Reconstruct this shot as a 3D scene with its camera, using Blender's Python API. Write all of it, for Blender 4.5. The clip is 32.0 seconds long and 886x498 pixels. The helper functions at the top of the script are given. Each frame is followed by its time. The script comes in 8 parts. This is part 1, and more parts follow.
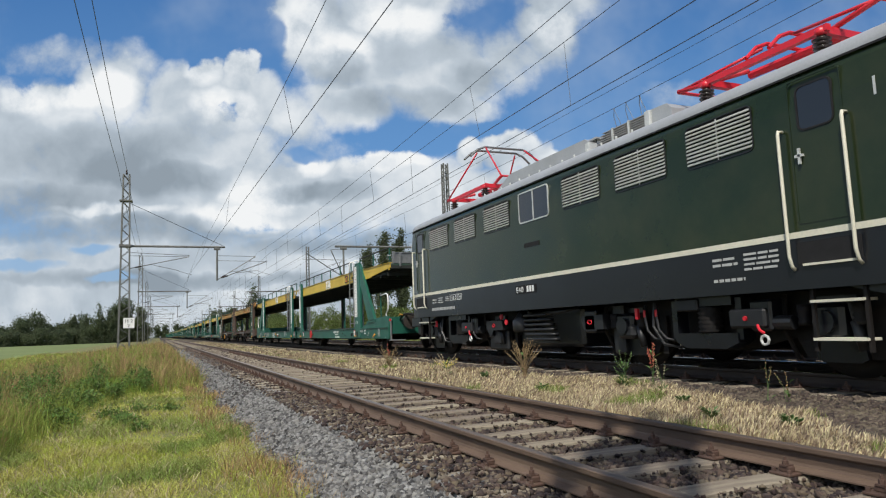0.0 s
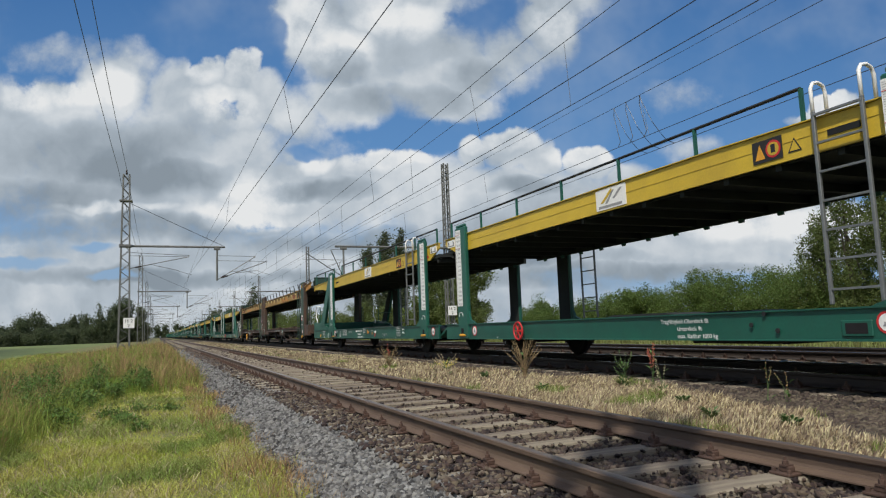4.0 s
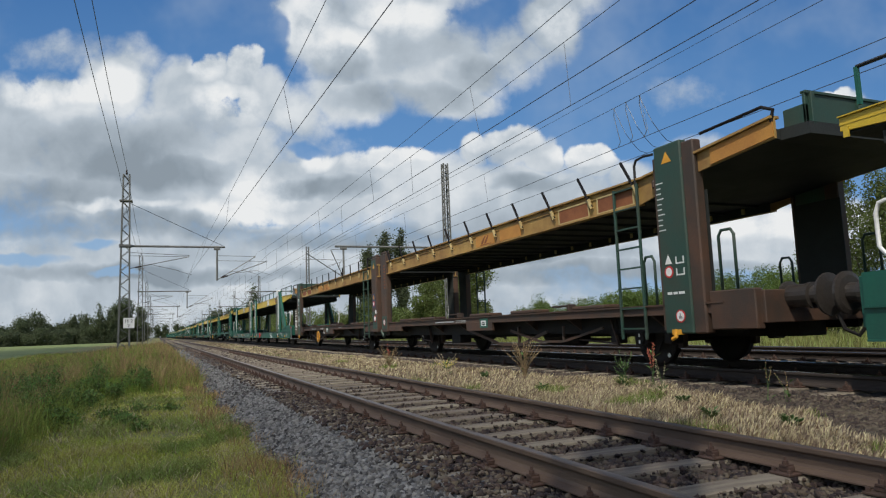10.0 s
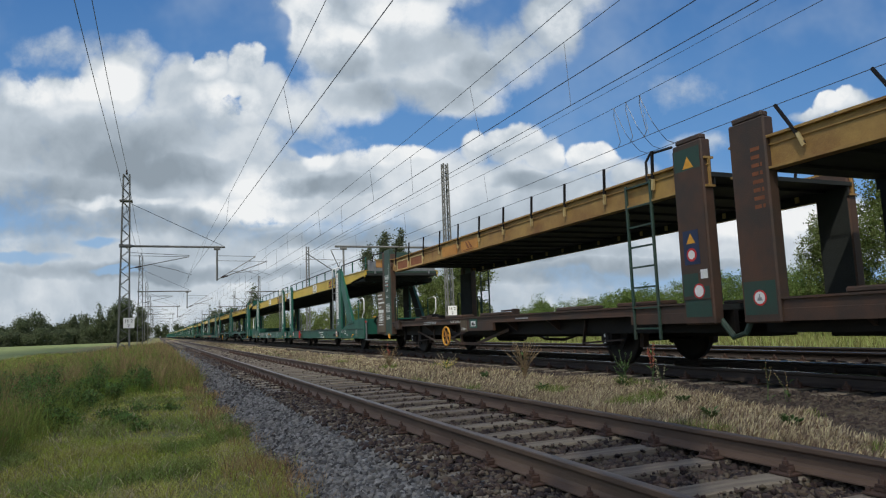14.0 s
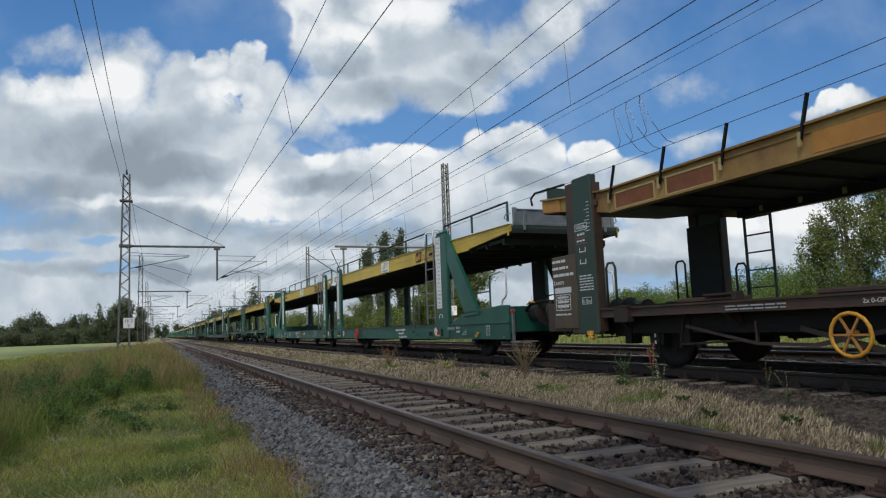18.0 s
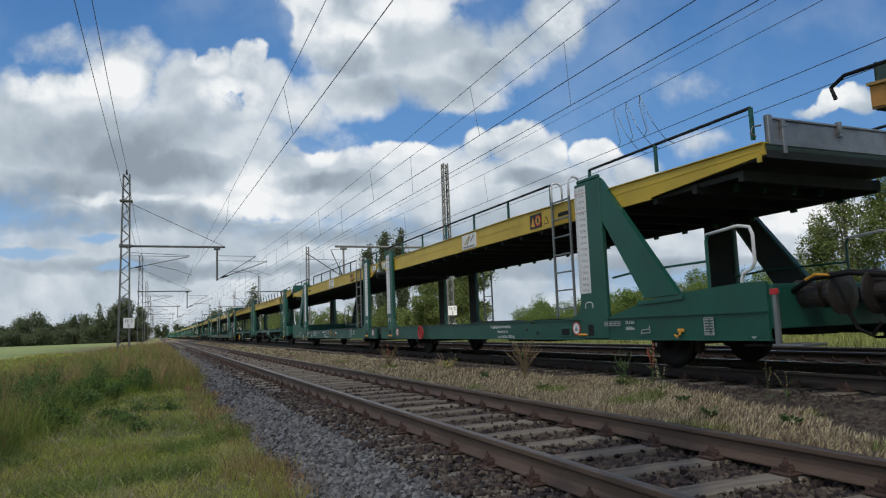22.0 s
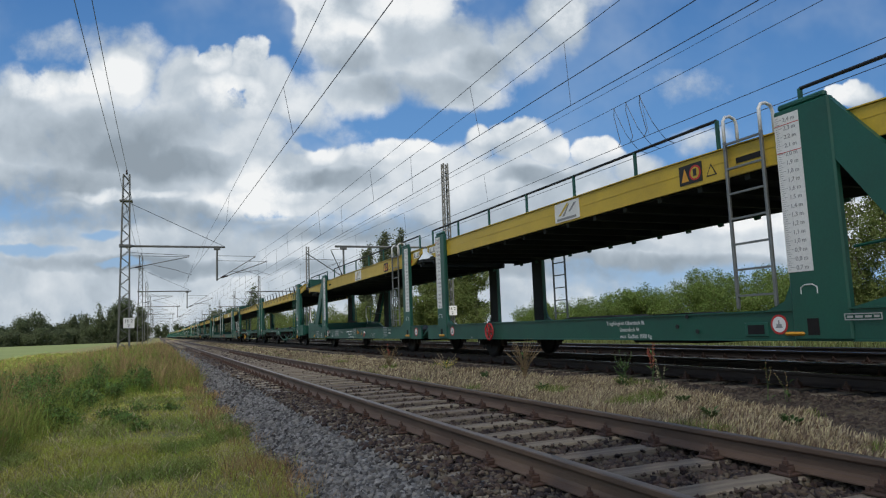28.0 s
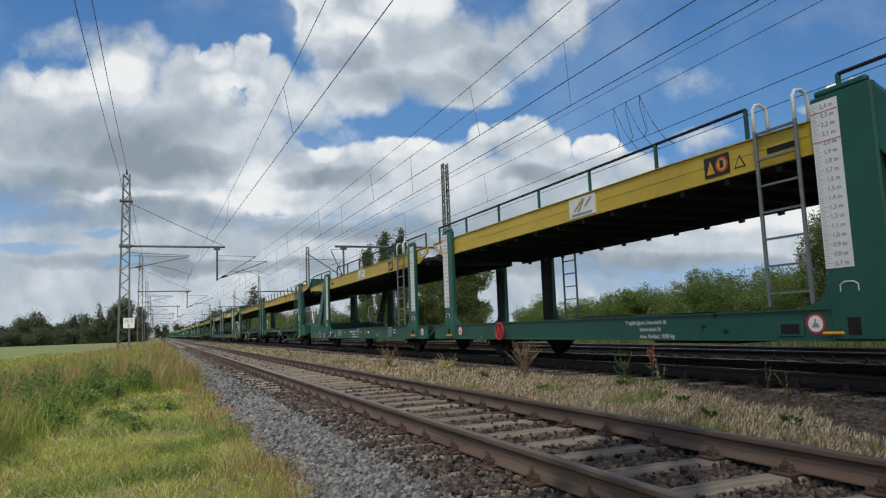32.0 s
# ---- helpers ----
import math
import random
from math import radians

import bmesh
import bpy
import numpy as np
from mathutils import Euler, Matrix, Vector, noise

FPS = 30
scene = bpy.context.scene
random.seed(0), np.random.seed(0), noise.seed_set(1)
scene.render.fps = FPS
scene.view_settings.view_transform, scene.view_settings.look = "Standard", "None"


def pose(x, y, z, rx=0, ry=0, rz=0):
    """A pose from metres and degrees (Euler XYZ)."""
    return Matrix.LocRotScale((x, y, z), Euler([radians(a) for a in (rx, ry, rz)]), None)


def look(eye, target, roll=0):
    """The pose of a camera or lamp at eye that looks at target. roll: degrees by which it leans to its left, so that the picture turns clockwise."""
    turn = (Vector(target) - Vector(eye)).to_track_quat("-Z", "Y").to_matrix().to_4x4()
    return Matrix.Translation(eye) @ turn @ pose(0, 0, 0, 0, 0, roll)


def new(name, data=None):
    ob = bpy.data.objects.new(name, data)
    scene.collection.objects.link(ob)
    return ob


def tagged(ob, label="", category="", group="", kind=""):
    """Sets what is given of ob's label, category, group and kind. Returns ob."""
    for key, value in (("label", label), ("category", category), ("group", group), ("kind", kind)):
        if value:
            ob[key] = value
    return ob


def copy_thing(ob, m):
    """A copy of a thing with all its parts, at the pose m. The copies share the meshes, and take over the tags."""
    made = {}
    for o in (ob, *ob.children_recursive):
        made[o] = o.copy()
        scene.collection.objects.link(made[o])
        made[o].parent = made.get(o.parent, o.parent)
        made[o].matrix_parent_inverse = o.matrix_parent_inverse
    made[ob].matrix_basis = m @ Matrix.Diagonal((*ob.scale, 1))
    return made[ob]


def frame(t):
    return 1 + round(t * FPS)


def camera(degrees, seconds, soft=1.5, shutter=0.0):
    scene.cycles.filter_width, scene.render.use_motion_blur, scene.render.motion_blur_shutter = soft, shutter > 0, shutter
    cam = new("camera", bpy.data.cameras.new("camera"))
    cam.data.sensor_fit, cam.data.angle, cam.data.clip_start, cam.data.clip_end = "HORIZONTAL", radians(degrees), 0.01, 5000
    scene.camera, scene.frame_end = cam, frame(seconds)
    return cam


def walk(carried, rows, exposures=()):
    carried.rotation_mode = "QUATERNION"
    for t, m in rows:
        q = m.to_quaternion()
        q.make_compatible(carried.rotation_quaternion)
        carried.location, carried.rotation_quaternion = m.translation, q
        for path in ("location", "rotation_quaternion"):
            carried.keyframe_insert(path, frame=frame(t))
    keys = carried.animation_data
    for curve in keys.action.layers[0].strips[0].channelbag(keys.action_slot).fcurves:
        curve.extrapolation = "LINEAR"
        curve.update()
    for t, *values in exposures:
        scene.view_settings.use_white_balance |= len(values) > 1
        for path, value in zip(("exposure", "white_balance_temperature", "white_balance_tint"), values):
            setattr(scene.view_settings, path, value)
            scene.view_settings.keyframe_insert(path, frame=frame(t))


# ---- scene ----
# Metres. x: across the line, to the right; y: along the line, away; z: up from the rail head of the siding.
cam = camera(67.05, 32.0, soft=1.2)
YAW, PITCH, ROLL = 23.156, 6.607, -2.141
CAM_POSE = look((0, 0, 0.848), (math.sin(radians(YAW)) * math.cos(radians(PITCH)), math.cos(radians(YAW)) * math.cos(radians(PITCH)), 0.848 + math.sin(radians(PITCH))), ROLL)
# the clip's camera closes its iris a little between the third and the tenth second, and at the end
walk(cam, [(0.0, CAM_POSE), (32.0, CAM_POSE)], exposures=[(0.0, 0.0), (1.5, -0.03), (3.0, -0.20), (8.5, -0.18), (10.0, -0.12), (12.5, -0.06), (17.0, 0.0), (27.0, 0.0), (30.0, -0.05), (32.0, -0.09)])

# ---- light ----
SUN_EL, SUN_AZ = 52.0, 223.0  # azimuth clockwise from +y
world = bpy.data.worlds.new("sky")
scene.world = world
world.use_nodes = True
wn = world.node_tree.nodes
wl = world.node_tree.links
sky = wn.new("ShaderNodeTexSky")
sky.sky_type = "NISHITA"
sky.sun_disc = False
sky.sun_elevation, sky.sun_rotation = radians(SUN_EL), radians(SUN_AZ)
sky.altitude, sky.air_density, sky.dust_density, sky.ozone_density = 60, 1.0, 1.6, 1.0
wn["Background"].inputs["Strength"].default_value = 0.11
wl.new(sky.outputs[0], wn["Background"].inputs["Color"])
sun = new("sun", bpy.data.lights.new("sun", "SUN"))
sun.data.energy, sun.data.angle, sun.data.color = 4.2, radians(0.6), (1.0, 0.95, 0.86)
sd = Vector((math.sin(radians(SUN_AZ)) * math.cos(radians(SUN_EL)), math.cos(radians(SUN_AZ)) * math.cos(radians(SUN_EL)), math.sin(radians(SUN_EL))))
sun.matrix_world = look(sd * 50, (0, 0, 0))
scene.view_settings.exposure = 0.0

# ---- materials ----


def mat(name, base, rough=0.6, metal=0.0, tint=None, scale=6.0, amount=0.35, bump=0.0, bump_scale=40.0, rand=0.0, fine=None, spec=0.5, island=0.0, trans=0.0, stretch=None):
    """A surface with stains at one scale, grain at another, relief, and a shift from piece to piece."""
    m = bpy.data.materials.new(name)
    m.use_nodes = True
    n, l = m.node_tree.nodes, m.node_tree.links
    b = n["Principled BSDF"]
    b.inputs["Roughness"].default_value, b.inputs["Metallic"].default_value = rough, metal
    b.inputs["Specular IOR Level"].default_value = spec
    co = n.new("ShaderNodeTexCoord")
    src = co.outputs["Object"]
    if stretch:
        mp = n.new("ShaderNodeMapping")
        mp.inputs["Scale"].default_value = stretch
        l.new(src, mp.inputs["Vector"])
        src = mp.outputs[0]
    big = n.new("ShaderNodeTexNoise")
    big.inputs["Scale"].default_value, big.inputs["Detail"].default_value, big.inputs["Roughness"].default_value = scale, 5, 0.62
    l.new(src, big.inputs["Vector"])
    ramp = n.new("ShaderNodeMapRange")
    ramp.inputs["From Min"].default_value, ramp.inputs["From Max"].default_value = 0.38, 0.68
    l.new(big.outputs[0], ramp.inputs["Value"])
    mul = n.new("ShaderNodeMath")
    mul.operation = "MULTIPLY"
    mul.inputs[1].default_value = amount
    l.new(ramp.outputs[0], mul.inputs[0])
    mix = n.new("ShaderNodeMix")
    mix.data_type = "RGBA"
    mix.inputs["A"].default_value = (*base, 1)
    mix.inputs["B"].default_value = (*(tint or [c * 0.55 for c in base]), 1)
    l.new(mul.outputs[0], mix.inputs["Factor"])
    out = mix.outputs["Result"]
    gr = n.new("ShaderNodeTexNoise")
    gr.inputs["Scale"].default_value, gr.inputs["Detail"].default_value = bump_scale, 4
    l.new(src, gr.inputs["Vector"])
    hs = n.new("ShaderNodeHueSaturation")
    l.new(out, hs.inputs["Color"])
    va = n.new("ShaderNodeMapRange")
    va.inputs["To Min"].default_value, va.inputs["To Max"].default_value = 0.84, 1.16
    l.new(gr.outputs[0], va.inputs["Value"])
    val = va.outputs[0]
    for kind, k in (("o", rand), ("i", island)):
        if k:
            if kind == "o":
                rn = n.new("ShaderNodeObjectInfo").outputs["Random"]
            else:
                rn = n.new("ShaderNodeNewGeometry").outputs["Random Per Island"]
            rr = n.new("ShaderNodeMapRange")
            rr.inputs["To Min"].default_value, rr.inputs["To Max"].default_value = 1 - k, 1 + k
            l.new(rn, rr.inputs["Value"])
            mm = n.new("ShaderNodeMath")
            mm.operation = "MULTIPLY"
            l.new(val, mm.inputs[0])
            l.new(rr.outputs[0], mm.inputs[1])
            val = mm.outputs[0]
            hr = n.new("ShaderNodeMapRange")
            hr.inputs["To Min"].default_value, hr.inputs["To Max"].default_value = 0.5 - 0.05 * k, 0.5 + 0.05 * k
            l.new(rn, hr.inputs["Value"])
            l.new(hr.outputs[0], hs.inputs["Hue"])
    l.new(val, hs.inputs["Value"])
    l.new(hs.outputs[0], b.inputs["Base Color"])
    rg = n.new("ShaderNodeMapRange")
    rg.inputs["To Min"].default_value, rg.inputs["To Max"].default_value = max(0.05, rough - 0.12), min(1, rough + 0.14)
    l.new(big.outputs[0], rg.inputs["Value"])
    l.new(rg.outputs[0], b.inputs["Roughness"])
    if bump:
        bp = n.new("ShaderNodeBump")
        bp.inputs["Strength"].default_value, bp.inputs["Distance"].default_value = bump, 0.02
        l.new(gr.outputs[0], bp.inputs["Height"])
        l.new(bp.outputs[0], b.inputs["Normal"])
    if trans:
        # thin leaves pass some light
        tr = n.new("ShaderNodeBsdfTranslucent")
        l.new(hs.outputs[0], tr.inputs["Color"])
        ms = n.new("ShaderNodeMixShader")
        ms.inputs[0].default_value = trans
        l.new(b.outputs[0], ms.inputs[1])
        l.new(tr.outputs[0], ms.inputs[2])
        l.new(ms.outputs[0], n["Material Output"].inputs["Surface"])
    return m


M_GREEN = mat("wagon_green", (0.011, 0.098, 0.066), 0.42, tint=(0.019, 0.072, 0.055), scale=1.4, amount=0.6, bump=0.04, rand=0.05)
M_YELLOW = mat("beam_yellow", (0.62, 0.43, 0.035), 0.45, tint=(0.40, 0.27, 0.04), scale=1.2, amount=0.55, bump=0.04)
# deck colour; also the painted shade on inner faces of posts, braces and beams
M_UNDER = mat("deck_and_inner_shade", (0.020, 0.024, 0.022), 0.75, scale=2, amount=0.5, bump=0.2)
M_BLACK = mat("running_gear_black", (0.009, 0.0085, 0.0085), 0.62, tint=(0.024, 0.018, 0.015), scale=5, amount=0.6, bump=0.2, spec=0.28)
M_WHITE = mat("white_plate", (0.82, 0.82, 0.80), 0.5, tint=(0.70, 0.69, 0.65), scale=3, amount=0.5)
M_INK = mat("marking_black", (0.02, 0.02, 0.02), 0.6)
M_GREYINK = mat("scale_grey", (0.30, 0.30, 0.30), 0.6)
M_STENCIL = mat("stencil_grey", (0.45, 0.46, 0.45), 0.6, scale=20, amount=0.4)
M_RED = mat("marking_red", (0.55, 0.03, 0.03), 0.5)
M_LETTER = mat("marking_white", (0.72, 0.74, 0.72), 0.6, scale=20, amount=0.3)
M_GALV = mat("galvanised_steel", (0.33, 0.34, 0.34), 0.42, metal=0.6, scale=4, amount=0.6, bump=0.1)
M_LADDER = mat("ladder_steel", (0.22, 0.23, 0.23), 0.45, metal=0.5, scale=6, amount=0.4)
M_ORANGE = mat("hook_yellow", (0.75, 0.36, 0.03), 0.45, scale=14, amount=0.4)
M_BROWN = mat("wagon_brown", (0.050, 0.035, 0.026), 0.62, tint=(0.105, 0.052, 0.030), scale=1.9, amount=0.85, bump=0.15, bump_scale=60)
M_OLDGREEN = mat("faded_green_panel", (0.022, 0.062, 0.045), 0.55, tint=(0.055, 0.058, 0.042), scale=2.2, amount=0.6, bump=0.08)
M_RUSTY = mat("beam_rusty_yellow", (0.40, 0.255, 0.075), 0.6, tint=(0.20, 0.095, 0.035), scale=1.5, amount=0.9, bump=0.2, bump_scale=55)
M_PLATE = mat("plate_olive_brown", (0.105, 0.078, 0.045), 0.6, tint=(0.07, 0.05, 0.035), scale=3, amount=0.7, bump=0.1)
M_BLUE = mat("board_dark_blue", (0.02, 0.035, 0.09), 0.5)
M_CREAMY = mat("pale_yellow_edge", (0.52, 0.42, 0.20), 0.6, tint=(0.36, 0.24, 0.09), scale=5, amount=0.6)
M_RUSTDARK = mat("dark_rusty_iron", (0.035, 0.024, 0.019), 0.75, tint=(0.06, 0.035, 0.024), scale=8, amount=0.7, bump=0.2)
M_RUST = mat("rust_panel", (0.26, 0.095, 0.035), 0.7, tint=(0.15, 0.05, 0.025), scale=3, amount=0.7, bump=0.2)
M_OCHRE = mat("faded_orange_panel", (0.50, 0.24, 0.05), 0.6, tint=(0.36, 0.15, 0.04), scale=3, amount=0.6, bump=0.1)
# the lighter olive mottling imitates reflections on the wavy side wall
M_LOCO = mat("loco_green", (0.0125, 0.0245, 0.0095), 0.13, tint=(0.028, 0.037, 0.016), scale=1.1, amount=0.95, bump=0.06, bump_scale=1.8, spec=0.42)
M_LOCOBLACK = mat("loco_frame_black", (0.008, 0.009, 0.012), 0.3, scale=1, amount=0.4, bump=0.012, bump_scale=5)
M_LOCOGREY = mat("loco_gear_grey", (0.015, 0.016, 0.018), 0.45, scale=4, amount=0.5, bump=0.05)
M_CREAM = mat("stripe_cream", (0.66, 0.64, 0.52), 0.4, scale=4, amount=0.2)
M_ROOF = mat("loco_roof_silver", (0.42, 0.43, 0.44), 0.42, metal=0.3, scale=1.2, amount=0.4)
M_LOUVRE = mat("louvre_aluminium", (0.60, 0.61, 0.59), 0.4, metal=0.3, scale=3, amount=0.25)
# black parts; also painted shade for the hollows of louvres, steps, pockets and slots
M_DARK = mat("black_and_recess_shade", (0.006, 0.006, 0.007), 0.8)
M_PANTO = mat("pantograph_red", (0.60, 0.02, 0.035), 0.38, scale=5, amount=0.3)
M_CERAM = mat("insulator_brown", (0.025, 0.015, 0.013), 0.25)
M_GLASS = mat("window_dark_glass", (0.012, 0.014, 0.018), 0.06, spec=0.9, scale=1)
M_RAIL = mat("rail_rust_brown", (0.135, 0.092, 0.064), 0.66, metal=0.05, tint=(0.075, 0.048, 0.034), scale=5, amount=0.7, bump=0.25, bump_scale=80, stretch=(1, 0.25, 1))
M_HEAD = mat("rail_head_worn", (0.19, 0.155, 0.13), 0.36, metal=0.45, tint=(0.12, 0.08, 0.058), scale=4, amount=0.7, stretch=(6, 0.1, 1))
M_SHINE = mat("rail_head_polished", (0.42, 0.42, 0.43), 0.2, metal=0.95, scale=4, amount=0.2, stretch=(6, 0.1, 1))
# darker brown than the siding's rails
M_RAILDARK = mat("rail_dark_brown", (0.046, 0.034, 0.027), 0.75, tint=(0.026, 0.020, 0.017), scale=5, amount=0.7, bump=0.25, bump_scale=80, stretch=(1, 0.25, 1))
M_BUFFER = mat("buffer_grease_grey", (0.055, 0.048, 0.042), 0.42, metal=0.2, tint=(0.03, 0.022, 0.018), scale=6, amount=0.7, bump=0.1)
M_SLEEPER = mat("sleeper_weathered", (0.29, 0.25, 0.185), 0.85, tint=(0.11, 0.08, 0.058), scale=4, amount=0.8, bump=0.6, bump_scale=30, rand=0.16, stretch=(0.35, 3, 3))
M_FAST = mat("fastening_rust", (0.085, 0.048, 0.034), 0.8, tint=(0.05, 0.03, 0.022), scale=12, amount=0.7, bump=0.3)
# brown bed, darkened so that shadow is painted into the gaps between stones
M_BALLAST = mat("ballast_ground", (0.040, 0.032, 0.027), 0.9, tint=(0.05, 0.037, 0.029), scale=9, amount=0.9, bump=1.0, bump_scale=32)
M_STONE = mat("ballast_stone", (0.165, 0.164, 0.158), 0.8, tint=(0.10, 0.092, 0.083), scale=7, amount=0.7, bump=0.3, bump_scale=60, island=0.85, rand=0.35)
M_STONE_RED = mat("ballast_stone_brown", (0.066, 0.042, 0.031), 0.9, tint=(0.105, 0.085, 0.07), scale=8, amount=0.7, bump=0.3, bump_scale=60, island=0.9)
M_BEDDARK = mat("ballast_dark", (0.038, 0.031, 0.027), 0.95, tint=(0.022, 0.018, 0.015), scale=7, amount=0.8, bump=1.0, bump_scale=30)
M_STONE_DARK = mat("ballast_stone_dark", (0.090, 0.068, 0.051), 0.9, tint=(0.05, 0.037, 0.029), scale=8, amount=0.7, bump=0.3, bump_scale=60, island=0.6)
M_SOIL = mat("ground_grass_soil", (0.15, 0.16, 0.045), 0.95, tint=(0.17, 0.145, 0.065), scale=1.2, amount=0.8, bump=0.8, bump_scale=25)
M_FIELD = mat("field_green", (0.150, 0.185, 0.056), 0.95, tint=(0.11, 0.15, 0.042), scale=0.05, amount=0.8, bump=0.5, bump_scale=6)
M_BLADE = mat("grass_green", (0.36, 0.41, 0.06), 0.65, tint=(0.54, 0.48, 0.14), scale=1.1, amount=0.8, island=0.5, trans=0.35, spec=0.25)
M_MEADOW = mat("meadow_grass", (0.17, 0.20, 0.055), 0.7, tint=(0.24, 0.23, 0.09), scale=0.6, amount=0.8, island=0.5, trans=0.35, spec=0.2)
M_TALL = mat("tall_grass", (0.20, 0.30, 0.046), 0.7, tint=(0.33, 0.33, 0.09), scale=0.5, amount=0.9, island=0.5, trans=0.35, spec=0.25)
M_SEED = mat("seeding_grass", (0.36, 0.215, 0.11), 0.8, tint=(0.44, 0.34, 0.17), scale=0.5, amount=0.8, island=0.5, trans=0.3, spec=0.2)
M_STRAW = mat("dry_grass", (0.54, 0.445, 0.30), 0.75, tint=(0.33, 0.255, 0.155), scale=1.6, amount=0.7, island=0.65, trans=0.25, spec=0.25)
M_DIRT = mat("dry_soil", (0.080, 0.064, 0.042), 0.95, tint=(0.12, 0.097, 0.057), scale=3.0, amount=0.8, bump=0.9, bump_scale=30)
M_SWATH = mat("cut_grass_green", (0.20, 0.275, 0.06), 0.7, tint=(0.32, 0.34, 0.10), scale=1.3, amount=0.8, island=0.5, trans=0.3, spec=0.2)
M_WITHERED = mat("withered_grass", (0.30, 0.215, 0.125), 0.85, tint=(0.19, 0.13, 0.07), scale=2, amount=0.8, island=0.6, trans=0.15, spec=0.15)
M_NETTLE = mat("nettle_leaf", (0.13, 0.205, 0.05), 0.6, tint=(0.18, 0.24, 0.07), scale=3, amount=0.7, island=0.6, trans=0.35, spec=0.3)
M_WEED = mat("weed_leaf", (0.11, 0.18, 0.055), 0.6, scale=4, amount=0.5, island=0.4, trans=0.3)
M_DOCK = mat("dock_seed_red", (0.34, 0.075, 0.045), 0.7, scale=9, amount=0.5, island=0.3)
M_FLOWER = mat("yellow_flower", (0.75, 0.62, 0.05), 0.6)
M_LEAF = mat("tree_leaf", (0.145, 0.180, 0.055), 0.6, tint=(0.095, 0.13, 0.037), scale=0.5, amount=0.8, island=0.35, trans=0.5, spec=0.3)
M_LEAF2 = mat("bush_leaf", (0.125, 0.180, 0.043), 0.6, tint=(0.08, 0.125, 0.03), scale=0.4, amount=0.8, island=0.35, trans=0.5, spec=0.3)
M_FARLEAF = mat("far_tree_leaf", (0.115, 0.145, 0.075), 0.85, tint=(0.085, 0.095, 0.068), scale=0.12, amount=0.8, island=0.2, trans=0.5, spec=0.2)
M_BARK = mat("bark", (0.09, 0.075, 0.06), 0.9, scale=6, amount=0.6, bump=0.6)
M_MAST = mat("mast_grey_steel", (0.17, 0.175, 0.165), 0.6, metal=0.3, tint=(0.10, 0.09, 0.08), scale=2, amount=0.5)
M_WIRE = mat("wire_dark", (0.075, 0.08, 0.085), 0.5, metal=0.5)

# ---- mesh building ----


